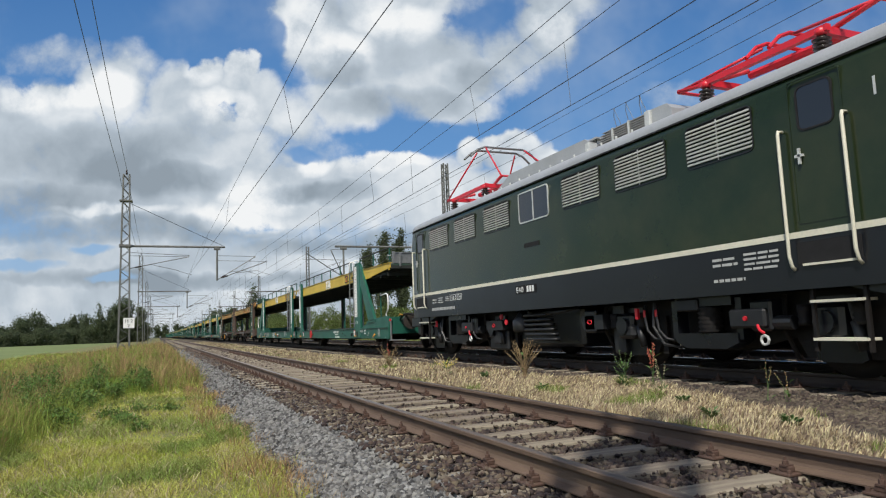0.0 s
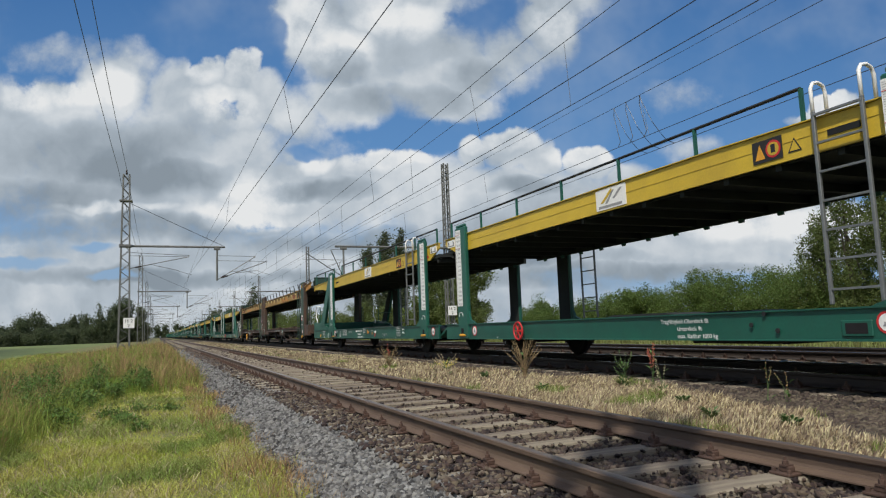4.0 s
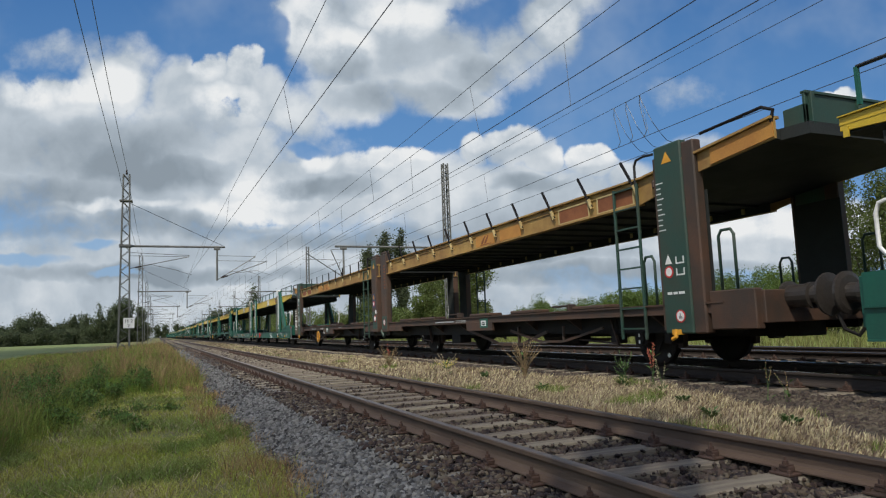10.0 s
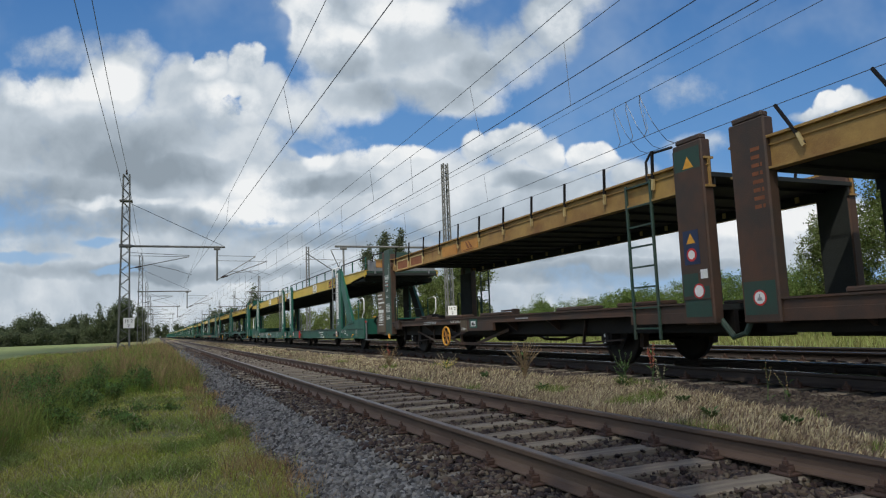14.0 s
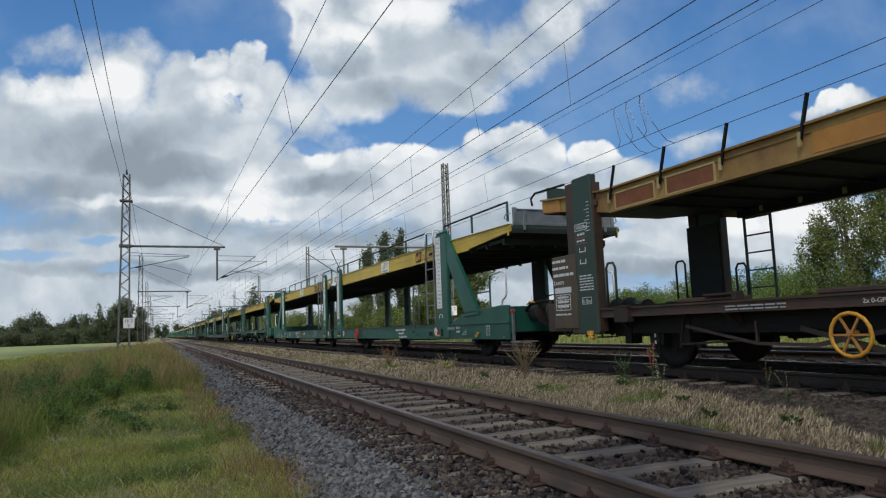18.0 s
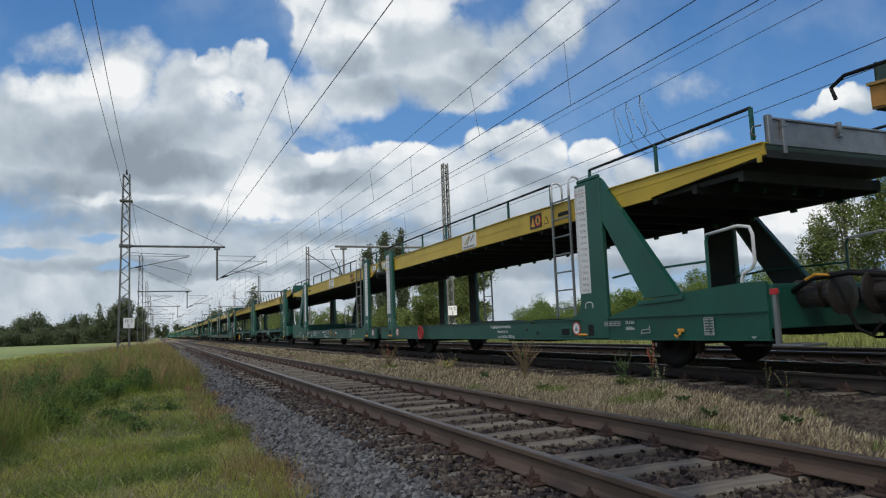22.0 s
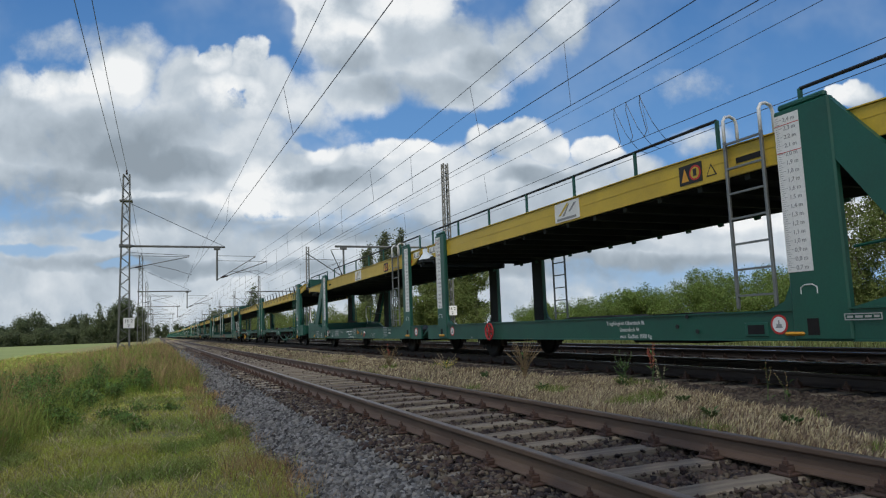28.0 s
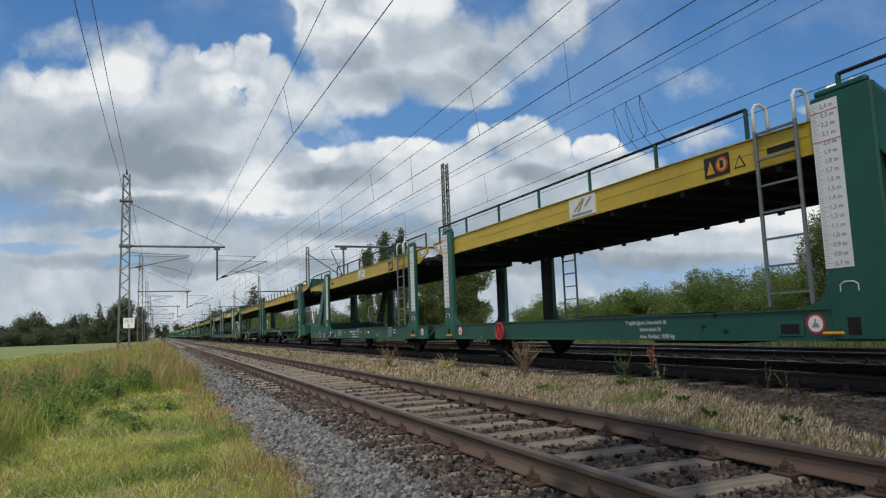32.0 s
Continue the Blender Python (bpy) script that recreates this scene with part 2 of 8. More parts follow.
class Mesh:
    """Collects boxes, bars, prisms and tubes into one mesh."""

    def __init__(self):
        self.v, self.f = [], []

    def add(self, verts, faces):
        k = len(self.v)
        self.v.extend(tuple(p) for p in verts)
        self.f.extend(tuple(i + k for i in q) for q in faces)
        return self

    def box(self, x0, x1, y0, y1, z0, z1, c=0.0):
        """A box with its edges cut by c."""
        if not c:
            v = [(x, y, z) for x in (x0, x1) for y in (y0, y1) for z in (z0, z1)]
            return self.add(v, [(0, 1, 3, 2), (4, 6, 7, 5), (0, 4, 5, 1), (2, 3, 7, 6), (0, 2, 6, 4), (1, 5, 7, 3)])
        c = min(c, abs(x1 - x0) / 2.01, abs(y1 - y0) / 2.01, abs(z1 - z0) / 2.01)
        o = [(x0 + c, y0 + c), (x1 - c, y0 + c), (x1 - c, y1 - c), (x0 + c, y1 - c)]
        m = [(x0, y0 + c), (x0 + c, y0), (x1 - c, y0), (x1, y0 + c), (x1, y1 - c), (x1 - c, y1), (x0 + c, y1), (x0, y1 - c)]
        v = [(a, b, z0) for a, b in o] + [(a, b, z0 + c) for a, b in m] + [(a, b, z1 - c) for a, b in m] + [(a, b, z1) for a, b in o]
        f = [(3, 2, 1, 0), (20, 21, 22, 23)]
        for i in range(8):
            f.append((4 + i, 4 + (i + 1) % 8, 12 + (i + 1) % 8, 12 + i))
        ring = [0, 0, 1, 1, 2, 2, 3, 3]
        for i in range(8):
            j = (i + 1) % 8
            a, b = ring[i], ring[j]
            if a == b:
                f.append((a, 4 + j, 4 + i))
                f.append((12 + i, 12 + j, 20 + a))
            else:
                f.append((a, b, 4 + j, 4 + i))
                f.append((12 + i, 12 + j, 20 + b, 20 + a))
        return self.add(v, f)

    def prism(self, pts, axis, a0, a1):
        """A polygon drawn in the plane across an axis, drawn out from a0 to a1."""
        n = len(pts)

        def at(p, a):
            return ((a, p[0], p[1]), (p[0], a, p[1]), (p[0], p[1], a))["xyz".index(axis)]
        v = [at(p, a0) for p in pts] + [at(p, a1) for p in pts]
        f = [tuple(range(n))[::-1], tuple(range(n, 2 * n))] + [(i, (i + 1) % n, n + (i + 1) % n, n + i) for i in range(n)]
        return self.add(v, f)

    def tube(self, pts, r, n=6, cap=True):
        """A round bar along a line of points; r may be a list."""
        pts = [Vector(p) for p in pts]
        rs = r if isinstance(r, (list, tuple)) else [r] * len(pts)
        v, f = [], []
        up = None
        for i, p in enumerate(pts):
            d = (pts[min(i + 1, len(pts) - 1)] - pts[max(i - 1, 0)]).normalized()
            if up is None:
                up = Vector((0, 0, 1)) if abs(d.z) < 0.9 else Vector((1, 0, 0))
            s = d.cross(up).normalized()
            up = s.cross(d).normalized()
            for k in range(n):
                a = 2 * math.pi * k / n
                v.append(p + (s * math.cos(a) + up * math.sin(a)) * rs[i])
        for i in range(len(pts) - 1):
            for k in range(n):
                a, b = i * n + k, i * n + (k + 1) % n
                f.append((a, b, b + n, a + n))
        if cap:
            f.append(tuple(range(n))[::-1])
            f.append(tuple(range((len(pts) - 1) * n, len(pts) * n)))
        return self.add(v, f)

    def bar(self, p, q, w, h=None):
        """A square bar from p to q."""
        p, q = Vector(p), Vector(q)
        h = h or w
        d = (q - p).normalized()
        up = Vector((0, 0, 1)) if abs(d.z) < 0.95 else Vector((0, 1, 0))
        s = d.cross(up).normalized() * (w / 2)
        u = s.cross(d).normalized() * (h / 2)
        v = [e + a * s + b * u for e in (p, q) for a, b in ((-1, -1), (1, -1), (1, 1), (-1, 1))]
        return self.add(v, [(3, 2, 1, 0), (4, 5, 6, 7), (0, 1, 5, 4), (1, 2, 6, 5), (2, 3, 7, 6), (3, 0, 4, 7)])

    def lathe(self, prof, centre, axis="x", n=20):
        """A turned body; prof is a row of (radius, place on the axis)."""
        cx, cy, cz = centre
        v, f = [], []
        for r, a in prof:
            for k in range(n):
                t = 2 * math.pi * k / n
                c, s = r * math.cos(t), r * math.sin(t)
                v.append({"x": (cx + a, cy + c, cz + s), "y": (cx + c, cy + a, cz + s), "z": (cx + c, cy + s, cz + a)}[axis])
        for i in range(len(prof) - 1):
            for k in range(n):
                a, b = i * n + k, i * n + (k + 1) % n
                f.append((a, b, b + n, a + n))
        f.append(tuple(range(n))[::-1])
        f.append(tuple(range((len(prof) - 1) * n, len(prof) * n)))
        return self.add(v, f)

    def make(self, name, material, smooth=False):
        me = bpy.data.meshes.new(name)
        me.from_pydata([tuple(p) for p in self.v], [], self.f)
        me.materials.append(material)
        bm = bmesh.new()
        bm.from_mesh(me)
        if len(bm.faces) < 60000:
            bmesh.ops.recalc_face_normals(bm, faces=bm.faces)
        bm.to_mesh(me)
        bm.free()
        if smooth:
            me.shade_smooth()
        return me


def part(name, mesh, material, parent, label="", smooth=False):
    """One mesh as a part of a thing or of another part."""
    me = mesh.make(name, material, smooth) if isinstance(mesh, Mesh) else mesh
    ob = new(name, me)
    ob.parent = parent
    return tagged(ob, label=label)


def thing(name, label, category, m=None, group="", kind=""):
    ob = new(name)
    if m is not None:
        ob.matrix_world = m
    return tagged(ob, label, category, group, kind)


def solid(name, mesh, material, label, category, m=None, group="", kind="", smooth=False):
    me = mesh.make(name, material, smooth) if isinstance(mesh, Mesh) else mesh
    ob = new(name, me)
    if m is not None:
        ob.matrix_world = m
    return tagged(ob, label, category, group, kind)


def lettering(text, size, material, parent, at, name="lettering"):
    """Words painted on a side that faces -x, reading towards -y; at: place of their lower left corner."""
    cu = bpy.data.curves.new(name, "FONT")
    cu.body, cu.size, cu.extrude = text, size, 0.0015
    tmp = bpy.data.objects.new(name, cu)
    scene.collection.objects.link(tmp)
    me = bpy.data.meshes.new_from_object(tmp.evaluated_get(bpy.context.evaluated_depsgraph_get()))
    bpy.data.objects.remove(tmp)
    me.materials.clear()
    me.materials.append(material)
    ob = new(name, me)
    ob.parent = parent
    ob.matrix_basis = Matrix.Translation(at) @ Matrix(((0, 0, -1, 0), (-1, 0, 0, 0), (0, 1, 0, 0), (0, 0, 0, 1)))
    return ob


def ngon(n, r, cy, cz, a0=0.0):
    return [(cy + r * math.cos(a0 + 2 * math.pi * k / n), cz + r * math.sin(a0 + 2 * math.pi * k / n)) for k in range(n)]

# ---- sky backdrop ----


def cloud_material():
    """Cumulus against blue, drawn in the angles of the view; u to the right, v down, in thousands."""
    m = bpy.data.materials.new("sky_clouds")
    m.use_nodes = True
    n, l = m.node_tree.nodes, m.node_tree.links
    n.remove(n["Principled BSDF"])
    uv = n.new("ShaderNodeUVMap").outputs[0]
    sep = n.new("ShaderNodeSeparateXYZ")
    l.new(uv, sep.inputs[0])

    def math2(op, a, b=None, clamp=False):
        q = n.new("ShaderNodeMath")
        q.operation, q.use_clamp = op, clamp
        for i, s in enumerate((a, b)):
            if s is None:
                continue
            if isinstance(s, (int, float)):
                q.inputs[i].default_value = s
            else:
                l.new(s, q.inputs[i])
        return q.outputs[0]

    def rng(v, a, b, c=0.0, d=1.0, smooth=True):
        q = n.new("ShaderNodeMapRange")
        q.interpolation_type = "SMOOTHSTEP" if smooth else "LINEAR"
        for k, x in zip(("From Min", "From Max", "To Min", "To Max"), (a, b, c, d)):
            q.inputs[k].default_value = x
        l.new(v, q.inputs["Value"])
        return q.outputs[0]

    def noise2(scale, detail, rough=0.55, off=(0, 0, 0), vec=uv, stretch=(1, 1, 1)):
        mp = n.new("ShaderNodeMapping")
        mp.inputs["Location"].default_value, mp.inputs["Scale"].default_value = off, stretch
        l.new(vec, mp.inputs["Vector"])
        q = n.new("ShaderNodeTexNoise")
        q.inputs["Scale"].default_value, q.inputs["Detail"].default_value, q.inputs["Roughness"].default_value = scale, detail, rough
        l.new(mp.outputs[0], q.inputs["Vector"])
        return q

    # a slow wobble of the coordinates makes the blobs uneven
    wob = noise2(6, 4, 0.6)
    sub = n.new("ShaderNodeVectorMath")
    sub.operation = "SUBTRACT"
    l.new(wob.outputs["Color"], sub.inputs[0])
    sub.inputs[1].default_value = (0.5, 0.5, 0.5)
    sc = n.new("ShaderNodeVectorMath")
    sc.operation = "SCALE"
    sc.inputs["Scale"].default_value = 0.085
    l.new(sub.outputs[0], sc.inputs[0])
    ad = n.new("ShaderNodeVectorMath")
    l.new(uv, ad.inputs[0])
    l.new(sc.outputs[0], ad.inputs[1])
    warped = ad.outputs[0]
    sw = n.new("ShaderNodeSeparateXYZ")
    l.new(warped, sw.inputs[0])
    wx, wy = sw.outputs[0], sw.outputs[1]

    def blob(cx, cy, rx, ry, s=1.0):
        a = math2("MULTIPLY", math2("SUBTRACT", wx, cx), 1 / rx)
        b = math2("MULTIPLY", math2("SUBTRACT", wy, cy), 1 / ry)
        r2 = math2("ADD", math2("MULTIPLY", a, a), math2("MULTIPLY", b, b))
        return math2("MULTIPLY", math2("SUBTRACT", 1.0, r2), s)

    def union(rows):
        out = None
        for r in rows:
            b = blob(*r)
            out = b if out is None else math2("MAXIMUM", out, b)
        return out

    mass = union(CLOUDS)
    gaps = union(GAPS)
    fine = noise2(11, 7, 0.62).outputs[0]
    finer = noise2(34, 5, 0.6, (2, 7, 0)).outputs[0]
    fray = math2("ADD", math2("MULTIPLY", math2("SUBTRACT", fine, 0.5), 1.35), math2("MULTIPLY", math2("SUBTRACT", finer, 0.5), 0.45))
    body = math2("ADD", math2("MAXIMUM", mass, -0.6), fray)
    glow = union(BRIGHTS)
    crisp = rng(glow, -1.2, 0.4)
    soft, hard = rng(body, -0.22, 0.70), rng(body, -0.04, 0.34)
    dens = math2("ADD", math2("MULTIPLY", soft, math2("SUBTRACT", 1.0, crisp)), math2("MULTIPLY", hard, crisp))
    hole = rng(math2("ADD", math2("MAXIMUM", gaps, -0.8), math2("MULTIPLY", fray, 0.9)), -0.1, 0.75)
    dens = math2("MULTIPLY", dens, math2("SUBTRACT", 1.0, math2("MULTIPLY", hole, 0.85)))
    # lumps lit on their upper side: the change of the noise from below to above
    up = noise2(5.5, 6, 0.52, (0, 0.05, 0), warped).outputs[0]
    dn = noise2(5.5, 6, 0.52, (0, 0, 0), warped).outputs[0]
    relief = math2("MULTIPLY", math2("SUBTRACT", dn, up), 0.72)
    big = noise2(3.2, 4, 0.5, (3.1, 1.7, 0), warped, (0.8, 1.3, 1)).outputs[0]
    shade = union(SHADES)
    lum = math2("ADD", math2("ADD", 0.71, relief), math2("MULTIPLY", math2("SUBTRACT", big, 0.5), 0.44))
    lum = math2("ADD", lum, math2("MULTIPLY", math2("SUBTRACT", fine, 0.5), 0.16))
    lum = math2("SUBTRACT", lum, math2("MULTIPLY", rng(shade, -0.5, 1.0), 0.27))
    lum = math2("ADD", lum, math2("MULTIPLY", math2("MULTIPLY", rng(glow, -0.6, 1.0), rng(fine, 0.30, 0.62, 0.35, 1.0)), 0.30))
    lum = math2("MINIMUM", math2("MAXIMUM", lum, 0.38), 0.97)
    ramp = n.new("ShaderNodeValToRGB")
    e = ramp.color_ramp.elements
    e[0].position, e[0].color = 0.2, (0.20, 0.235, 0.27, 1)
    e[1].position, e[1].color = 1.0, (0.93, 0.94, 0.94, 1)
    for p, c in ((0.42, (0.30, 0.36, 0.42, 1)), (0.68, (0.50, 0.57, 0.64, 1)), (0.85, (0.74, 0.785, 0.825, 1))):
        q = e.new(p)
        q.color = c
    l.new(lum, ramp.inputs[0])
    blue = n.new("ShaderNodeValToRGB")
    e = blue.color_ramp.elements
    e[0].position, e[0].color = 0.0, (0.070, 0.195, 0.455, 1)
    e[1].position, e[1].color = 0.62, (0.36, 0.50, 0.66, 1)
    q = e.new(0.30)
    q.color = (0.135, 0.31, 0.61, 1)
    q = e.new(0.45)
    q.color = (0.27, 0.45, 0.69, 1)
    l.new(sep.outputs[1], blue.inputs[0])
    veil = rng(noise2(2.4, 5, 0.6, (5, 2, 0)).outputs[0], 0.45, 0.75, 0.0, 0.30)
    mixv = n.new("ShaderNodeMix")
    mixv.data_type = "RGBA"
    l.new(veil, mixv.inputs["Factor"])
    l.new(blue.outputs[0], mixv.inputs["A"])
    mixv.inputs["B"].default_value = (0.55, 0.63, 0.72, 1)
    mix = n.new("ShaderNodeMix")
    mix.data_type = "RGBA"
    l.new(dens, mix.inputs["Factor"])
    l.new(mixv.outputs["Result"], mix.inputs["A"])
    l.new(ramp.outputs[0], mix.inputs["B"])
    em = n.new("ShaderNodeEmission")
    l.new(mix.outputs["Result"], em.inputs[0])
    l.new(em.outputs[0], n["Material Output"].inputs["Surface"])
    return m


# centre, half width and half height of the heaps, in thousandths of the view
CLOUDS = [(0.03, 0.22, 0.12, 0.08), (0.10, 0.20, 0.10, 0.065), (0.12, 0.105, 0.10, 0.030, 0.30), (0.195, 0.165, 0.075, 0.075), (0.235, 0.12, 0.05, 0.05, 0.6), (0.30, 0.17, 0.06, 0.062), (0.36, 0.155, 0.045, 0.050), (0.422, 0.142, 0.046, 0.046), (0.445, 0.125, 0.02, 0.03, 0.7), (0.46, 0.175, 0.055, 0.05), (-0.05, 0.27, 0.2, 0.11), (0.25, 0.30, 0.36, 0.15),
          (0.52, 0.21, 0.075, 0.06, 0.7), (0.50, 0.32, 0.12, 0.045), (0.56, 0.04, 0.085, 0.10), (0.66, 0.08, 0.15, 0.13), (0.78, 0.13, 0.13, 0.09), (0.62, 0.17, 0.10, 0.055), (0.90, 0.10, 0.06, 0.07, 0.6), (0.97, 0.05, 0.065, 0.075, 0.6), (0.80, 0.19, 0.09, 0.035), (0.70, -0.08, 0.22, 0.12), (0.99, -0.05, 0.08, 0.10),
          (0.835, 0.280, 0.035, 0.040), (0.90, 0.268, 0.062, 0.050), (0.955, 0.29, 0.04, 0.035), (1.04, 0.30, 0.05, 0.038), (1.11, 0.33, 0.05, 0.04), (0.68, 0.315, 0.10, 0.045), (0.58, 0.34, 0.20, 0.07), (0.86, 0.37, 0.30, 0.085), (0.40, 0.53, 0.80, 0.15), (1.20, 0.185, 0.045, 0.022, 0.16), (1.21, 0.275, 0.06, 0.02, 0.35),
          (1.12, 0.43, 0.18, 0.075), (1.33, 0.425, 0.13, 0.042), (1.27, 0.415, 0.20, 0.085), (1.48, 0.43, 0.18, 0.075), (1.14, 0.40, 0.14, 0.07), (1.455, 0.200, 0.030, 0.022), (1.425, 0.215, 0.035, 0.012, 0.6), (1.50, 0.195, 0.04, 0.028), (1.18, 0.47, 0.5, 0.03), (-0.5, 0.3, 0.4, 0.3), (1.95, 0.2, 0.25, 0.16), (0.1, -0.45, 0.4, 0.16), (1.55, -0.4, 0.4, 0.2), (1.95, 0.47, 0.45, 0.09), (-0.6, -0.2, 0.3, 0.12)]
GAPS = [(0.73, 0.250, 0.085, 0.020), (0.535, 0.270, 0.04, 0.013), (0.16, 0.445, 0.05, 0.012), (0.872, 0.025, 0.022, 0.04), (0.02, 0.475, 0.10, 0.016), (0.20, 0.50, 0.06, 0.010), (1.02, 0.415, 0.12, 0.010), (0.485, 0.075, 0.022, 0.05)]
SHADES = [(0.16, 0.275, 0.19, 0.060), (0.30, 0.32, 0.12, 0.035), (0.02, 0.36, 0.18, 0.045), (0.72, 0.180, 0.13, 0.035), (0.84, 0.14, 0.06, 0.035), (0.20, 0.41, 0.30, 0.025), (0.57, 0.335, 0.10, 0.020), (1.10, 0.49, 0.35, 0.02), (0.30, 0.50, 0.30, 0.016), (0.90, 0.46, 0.25, 0.02), (0.62, 0.43, 0.2, 0.02), (0.93, 0.34, 0.07, 0.018), (0.60, 0.12, 0.05, 0.03)]
BRIGHTS = [(0.425, 0.115, 0.045, 0.032), (0.355, 0.125, 0.035, 0.028), (0.205, 0.150, 0.035, 0.030), (0.13, 0.165, 0.05, 0.022), (0.05, 0.175, 0.05, 0.030), (0.54, 0.05, 0.06, 0.05), (0.60, 0.09, 0.06, 0.035), (0.90, 0.240, 0.06, 0.030), (0.84, 0.26, 0.03, 0.025), (0.40, 0.19, 0.06, 0.035), (0.46, 0.34, 0.08, 0.035), (0.42, 0.385, 0.10, 0.025), (0.975, 0.045, 0.04, 0.04), (1.33, 0.40, 0.14, 0.030), (1.22, 0.375, 0.09, 0.025), (0.68, 0.290, 0.08, 0.020), (0.56, 0.290, 0.03, 0.016), (1.46, 0.19, 0.05, 0.028), (0.70, 0.03, 0.08, 0.04), (1.03, 0.28, 0.06, 0.025), (0.20, 0.375, 0.10, 0.010)]


def sky_backdrop():
    """A patch of a wide dome, behind everything."""
    r3 = CAM_POSE.to_3x3()
    xs, ys = np.linspace(-900, 2500, 60), np.linspace(-900, 640, 30)
    v, uvs, f = [], [], []
    for y in ys:
        for x in xs:
            d = r3 @ Vector(((x - 784) / 1183.5, (441 - y) / 1183.5, -1))
            v.append(d.normalized() * 2800)
            uvs.append((x / 1000, y / 1000))
    nx = len(xs)
    for j in range(len(ys) - 1):
        for i in range(nx - 1):
            f.append((j * nx + i, j * nx + i + 1, (j + 1) * nx + i + 1, (j + 1) * nx + i))
    me = bpy.data.meshes.new("backdrop")
    me.from_pydata([tuple(p) for p in v], [], f)
    lay = me.uv_layers.new(name="UVMap")
    for lp in me.loops:
        lay.data[lp.index].uv = uvs[lp.vertex_index]
    me.materials.append(cloud_material())
    me.shade_smooth()
    return tagged(new("backdrop", me), "blue sky with drifting white and grey cumulus clouds", "sky", kind="structure")


SKY = sky_backdrop()

# ---- ground and lines ----
NEAR, MAIN, FAR = 3.075, 8.05, 12.05   # middles of the three lines
RAISE = 0.127                          # rail head of the main lines over that of the siding
GAUGE = 1.507                          # middle to middle of the rail heads
END = 760.0


def ground_z(x, y):
    """Height of the soil."""
    z = -0.50
    z += 0.10 * max(0.0, 1 - abs(x + 0.6) / 2.2)
    if x > 4:
        z = -0.22 + 0.10 * max(0, min(1, (x - 4.8) / 1.5)) - 0.16 * max(0, min(1, (x - 14) / 4)) - 0.1 * max(0, min(1, (x - 14) / 20))
    elif x > 1.4:
        z = -0.50 + 0.28 * max(0, min(1, (x - 2.5) / 1.5))
    if abs(y) < 80 and abs(x) < 60:
        z += 0.035 * noise.noise((x * 0.9, y * 0.5, 0)) + 0.02 * noise.noise((x * 3, y * 2, 4))
    return z


def grid(xs, ys, zf):
    v = [(x, y, zf(x, y)) for y in ys for x in xs]
    n = len(xs)
    f = [(j * n + i, j * n + i + 1, (j + 1) * n + i + 1, (j + 1) * n + i) for j in range(len(ys) - 1) for i in range(n - 1)]
    return Mesh().add(v, f)


XS = [-2800, -900, -300, -120, -60, -30, -16] + [x * 0.5 for x in range(-24, 31)] + [17, 20, 25, 32, 45, 80, 200, 700, 2800]
YS = [-2800, -800, -200, -60, -20, -8] + [y * 0.75 for y in range(-6, 60)] + [50, 60, 75, 100, 140, 200, 320, 600, 1200, 2800]
solid("ground", grid(XS, YS, ground_z), M_SOIL, "grassy ground with dry soil beside the railway", "ground", kind="structure", smooth=True)
FX = [-600, -300, -150, -80, -50, -30, -20, -14, -10.5]
solid("field", grid(FX, [8, 20, 40, 80, 140, 200, 330], lambda x, y: -0.42 if x < -11 else -0.54), M_FIELD, "pale green crop field beyond the grass verge", "field", kind="structure", smooth=True)


def bed(x0, x1, top, left, right, foot0, foot1, dip=0.0):
    """A ballast bed: its top between x0 and x1, its shoulders down to the feet."""
    xs = [left, (left + x0) / 2, x0] + list(np.linspace(x0 + 0.15, x1 - 0.15, 22)) + [x1, (x1 + right) / 2, right]

    def zf(x, y):
        if x < x0:
            z = foot0 + (top - foot0) * (x - left) / (x0 - left)
        elif x > x1:
            z = foot1 + (top - foot1) * (right - x) / (right - x1)
        else:
            z = top
        z -= dip * max(0.0, min(1.0, (0.82 - abs(x - NEAR)) / 0.12))
        return z + (0.025 * noise.noise((x * 4, y * 3, 1)) if -5 < y < 60 else 0)
    return grid(xs, [-120, -40, -10] + [y * 0.5 for y in range(-4, 80)] + [45, 60, 100, 200, END + 60], zf)


solid("ballast_bed", bed(1.75, 4.3, -0.215, 0.95, 4.75, -0.50, -0.30, 0.035), M_BALLAST, "grey and rust-brown ballast under the siding", "ballast", kind="structure", smooth=True)
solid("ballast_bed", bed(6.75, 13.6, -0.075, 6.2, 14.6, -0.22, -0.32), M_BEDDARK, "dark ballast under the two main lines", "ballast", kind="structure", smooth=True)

solid("dry_strip", grid([4.55 + 0.15 * k for k in range(14)], [y * 0.6 for y in range(-6, 70)] + [48, 60, 80, 110, 160, 240], lambda x, y: ground_z(x, y) + 0.012), M_DIRT, "dry brown soil between the tracks", "soil", kind="structure", smooth=True)

RAIL_PROFILE = [(-0.07, -0.159), (0.07, -0.159), (0.07, -0.149), (0.018, -0.128), (0.009, -0.11), (0.009, -0.052), (0.032, -0.038), (0.036, -0.03), (0.036, -0.006)]
RAIL_PROFILE += [(0.030, -0.001), (-0.030, -0.001), (-0.036, -0.006), (-0.036, -0.03), (-0.032, -0.038), (-0.009, -0.052), (-0.009, -0.11), (-0.018, -0.128), (-0.07, -0.149)]


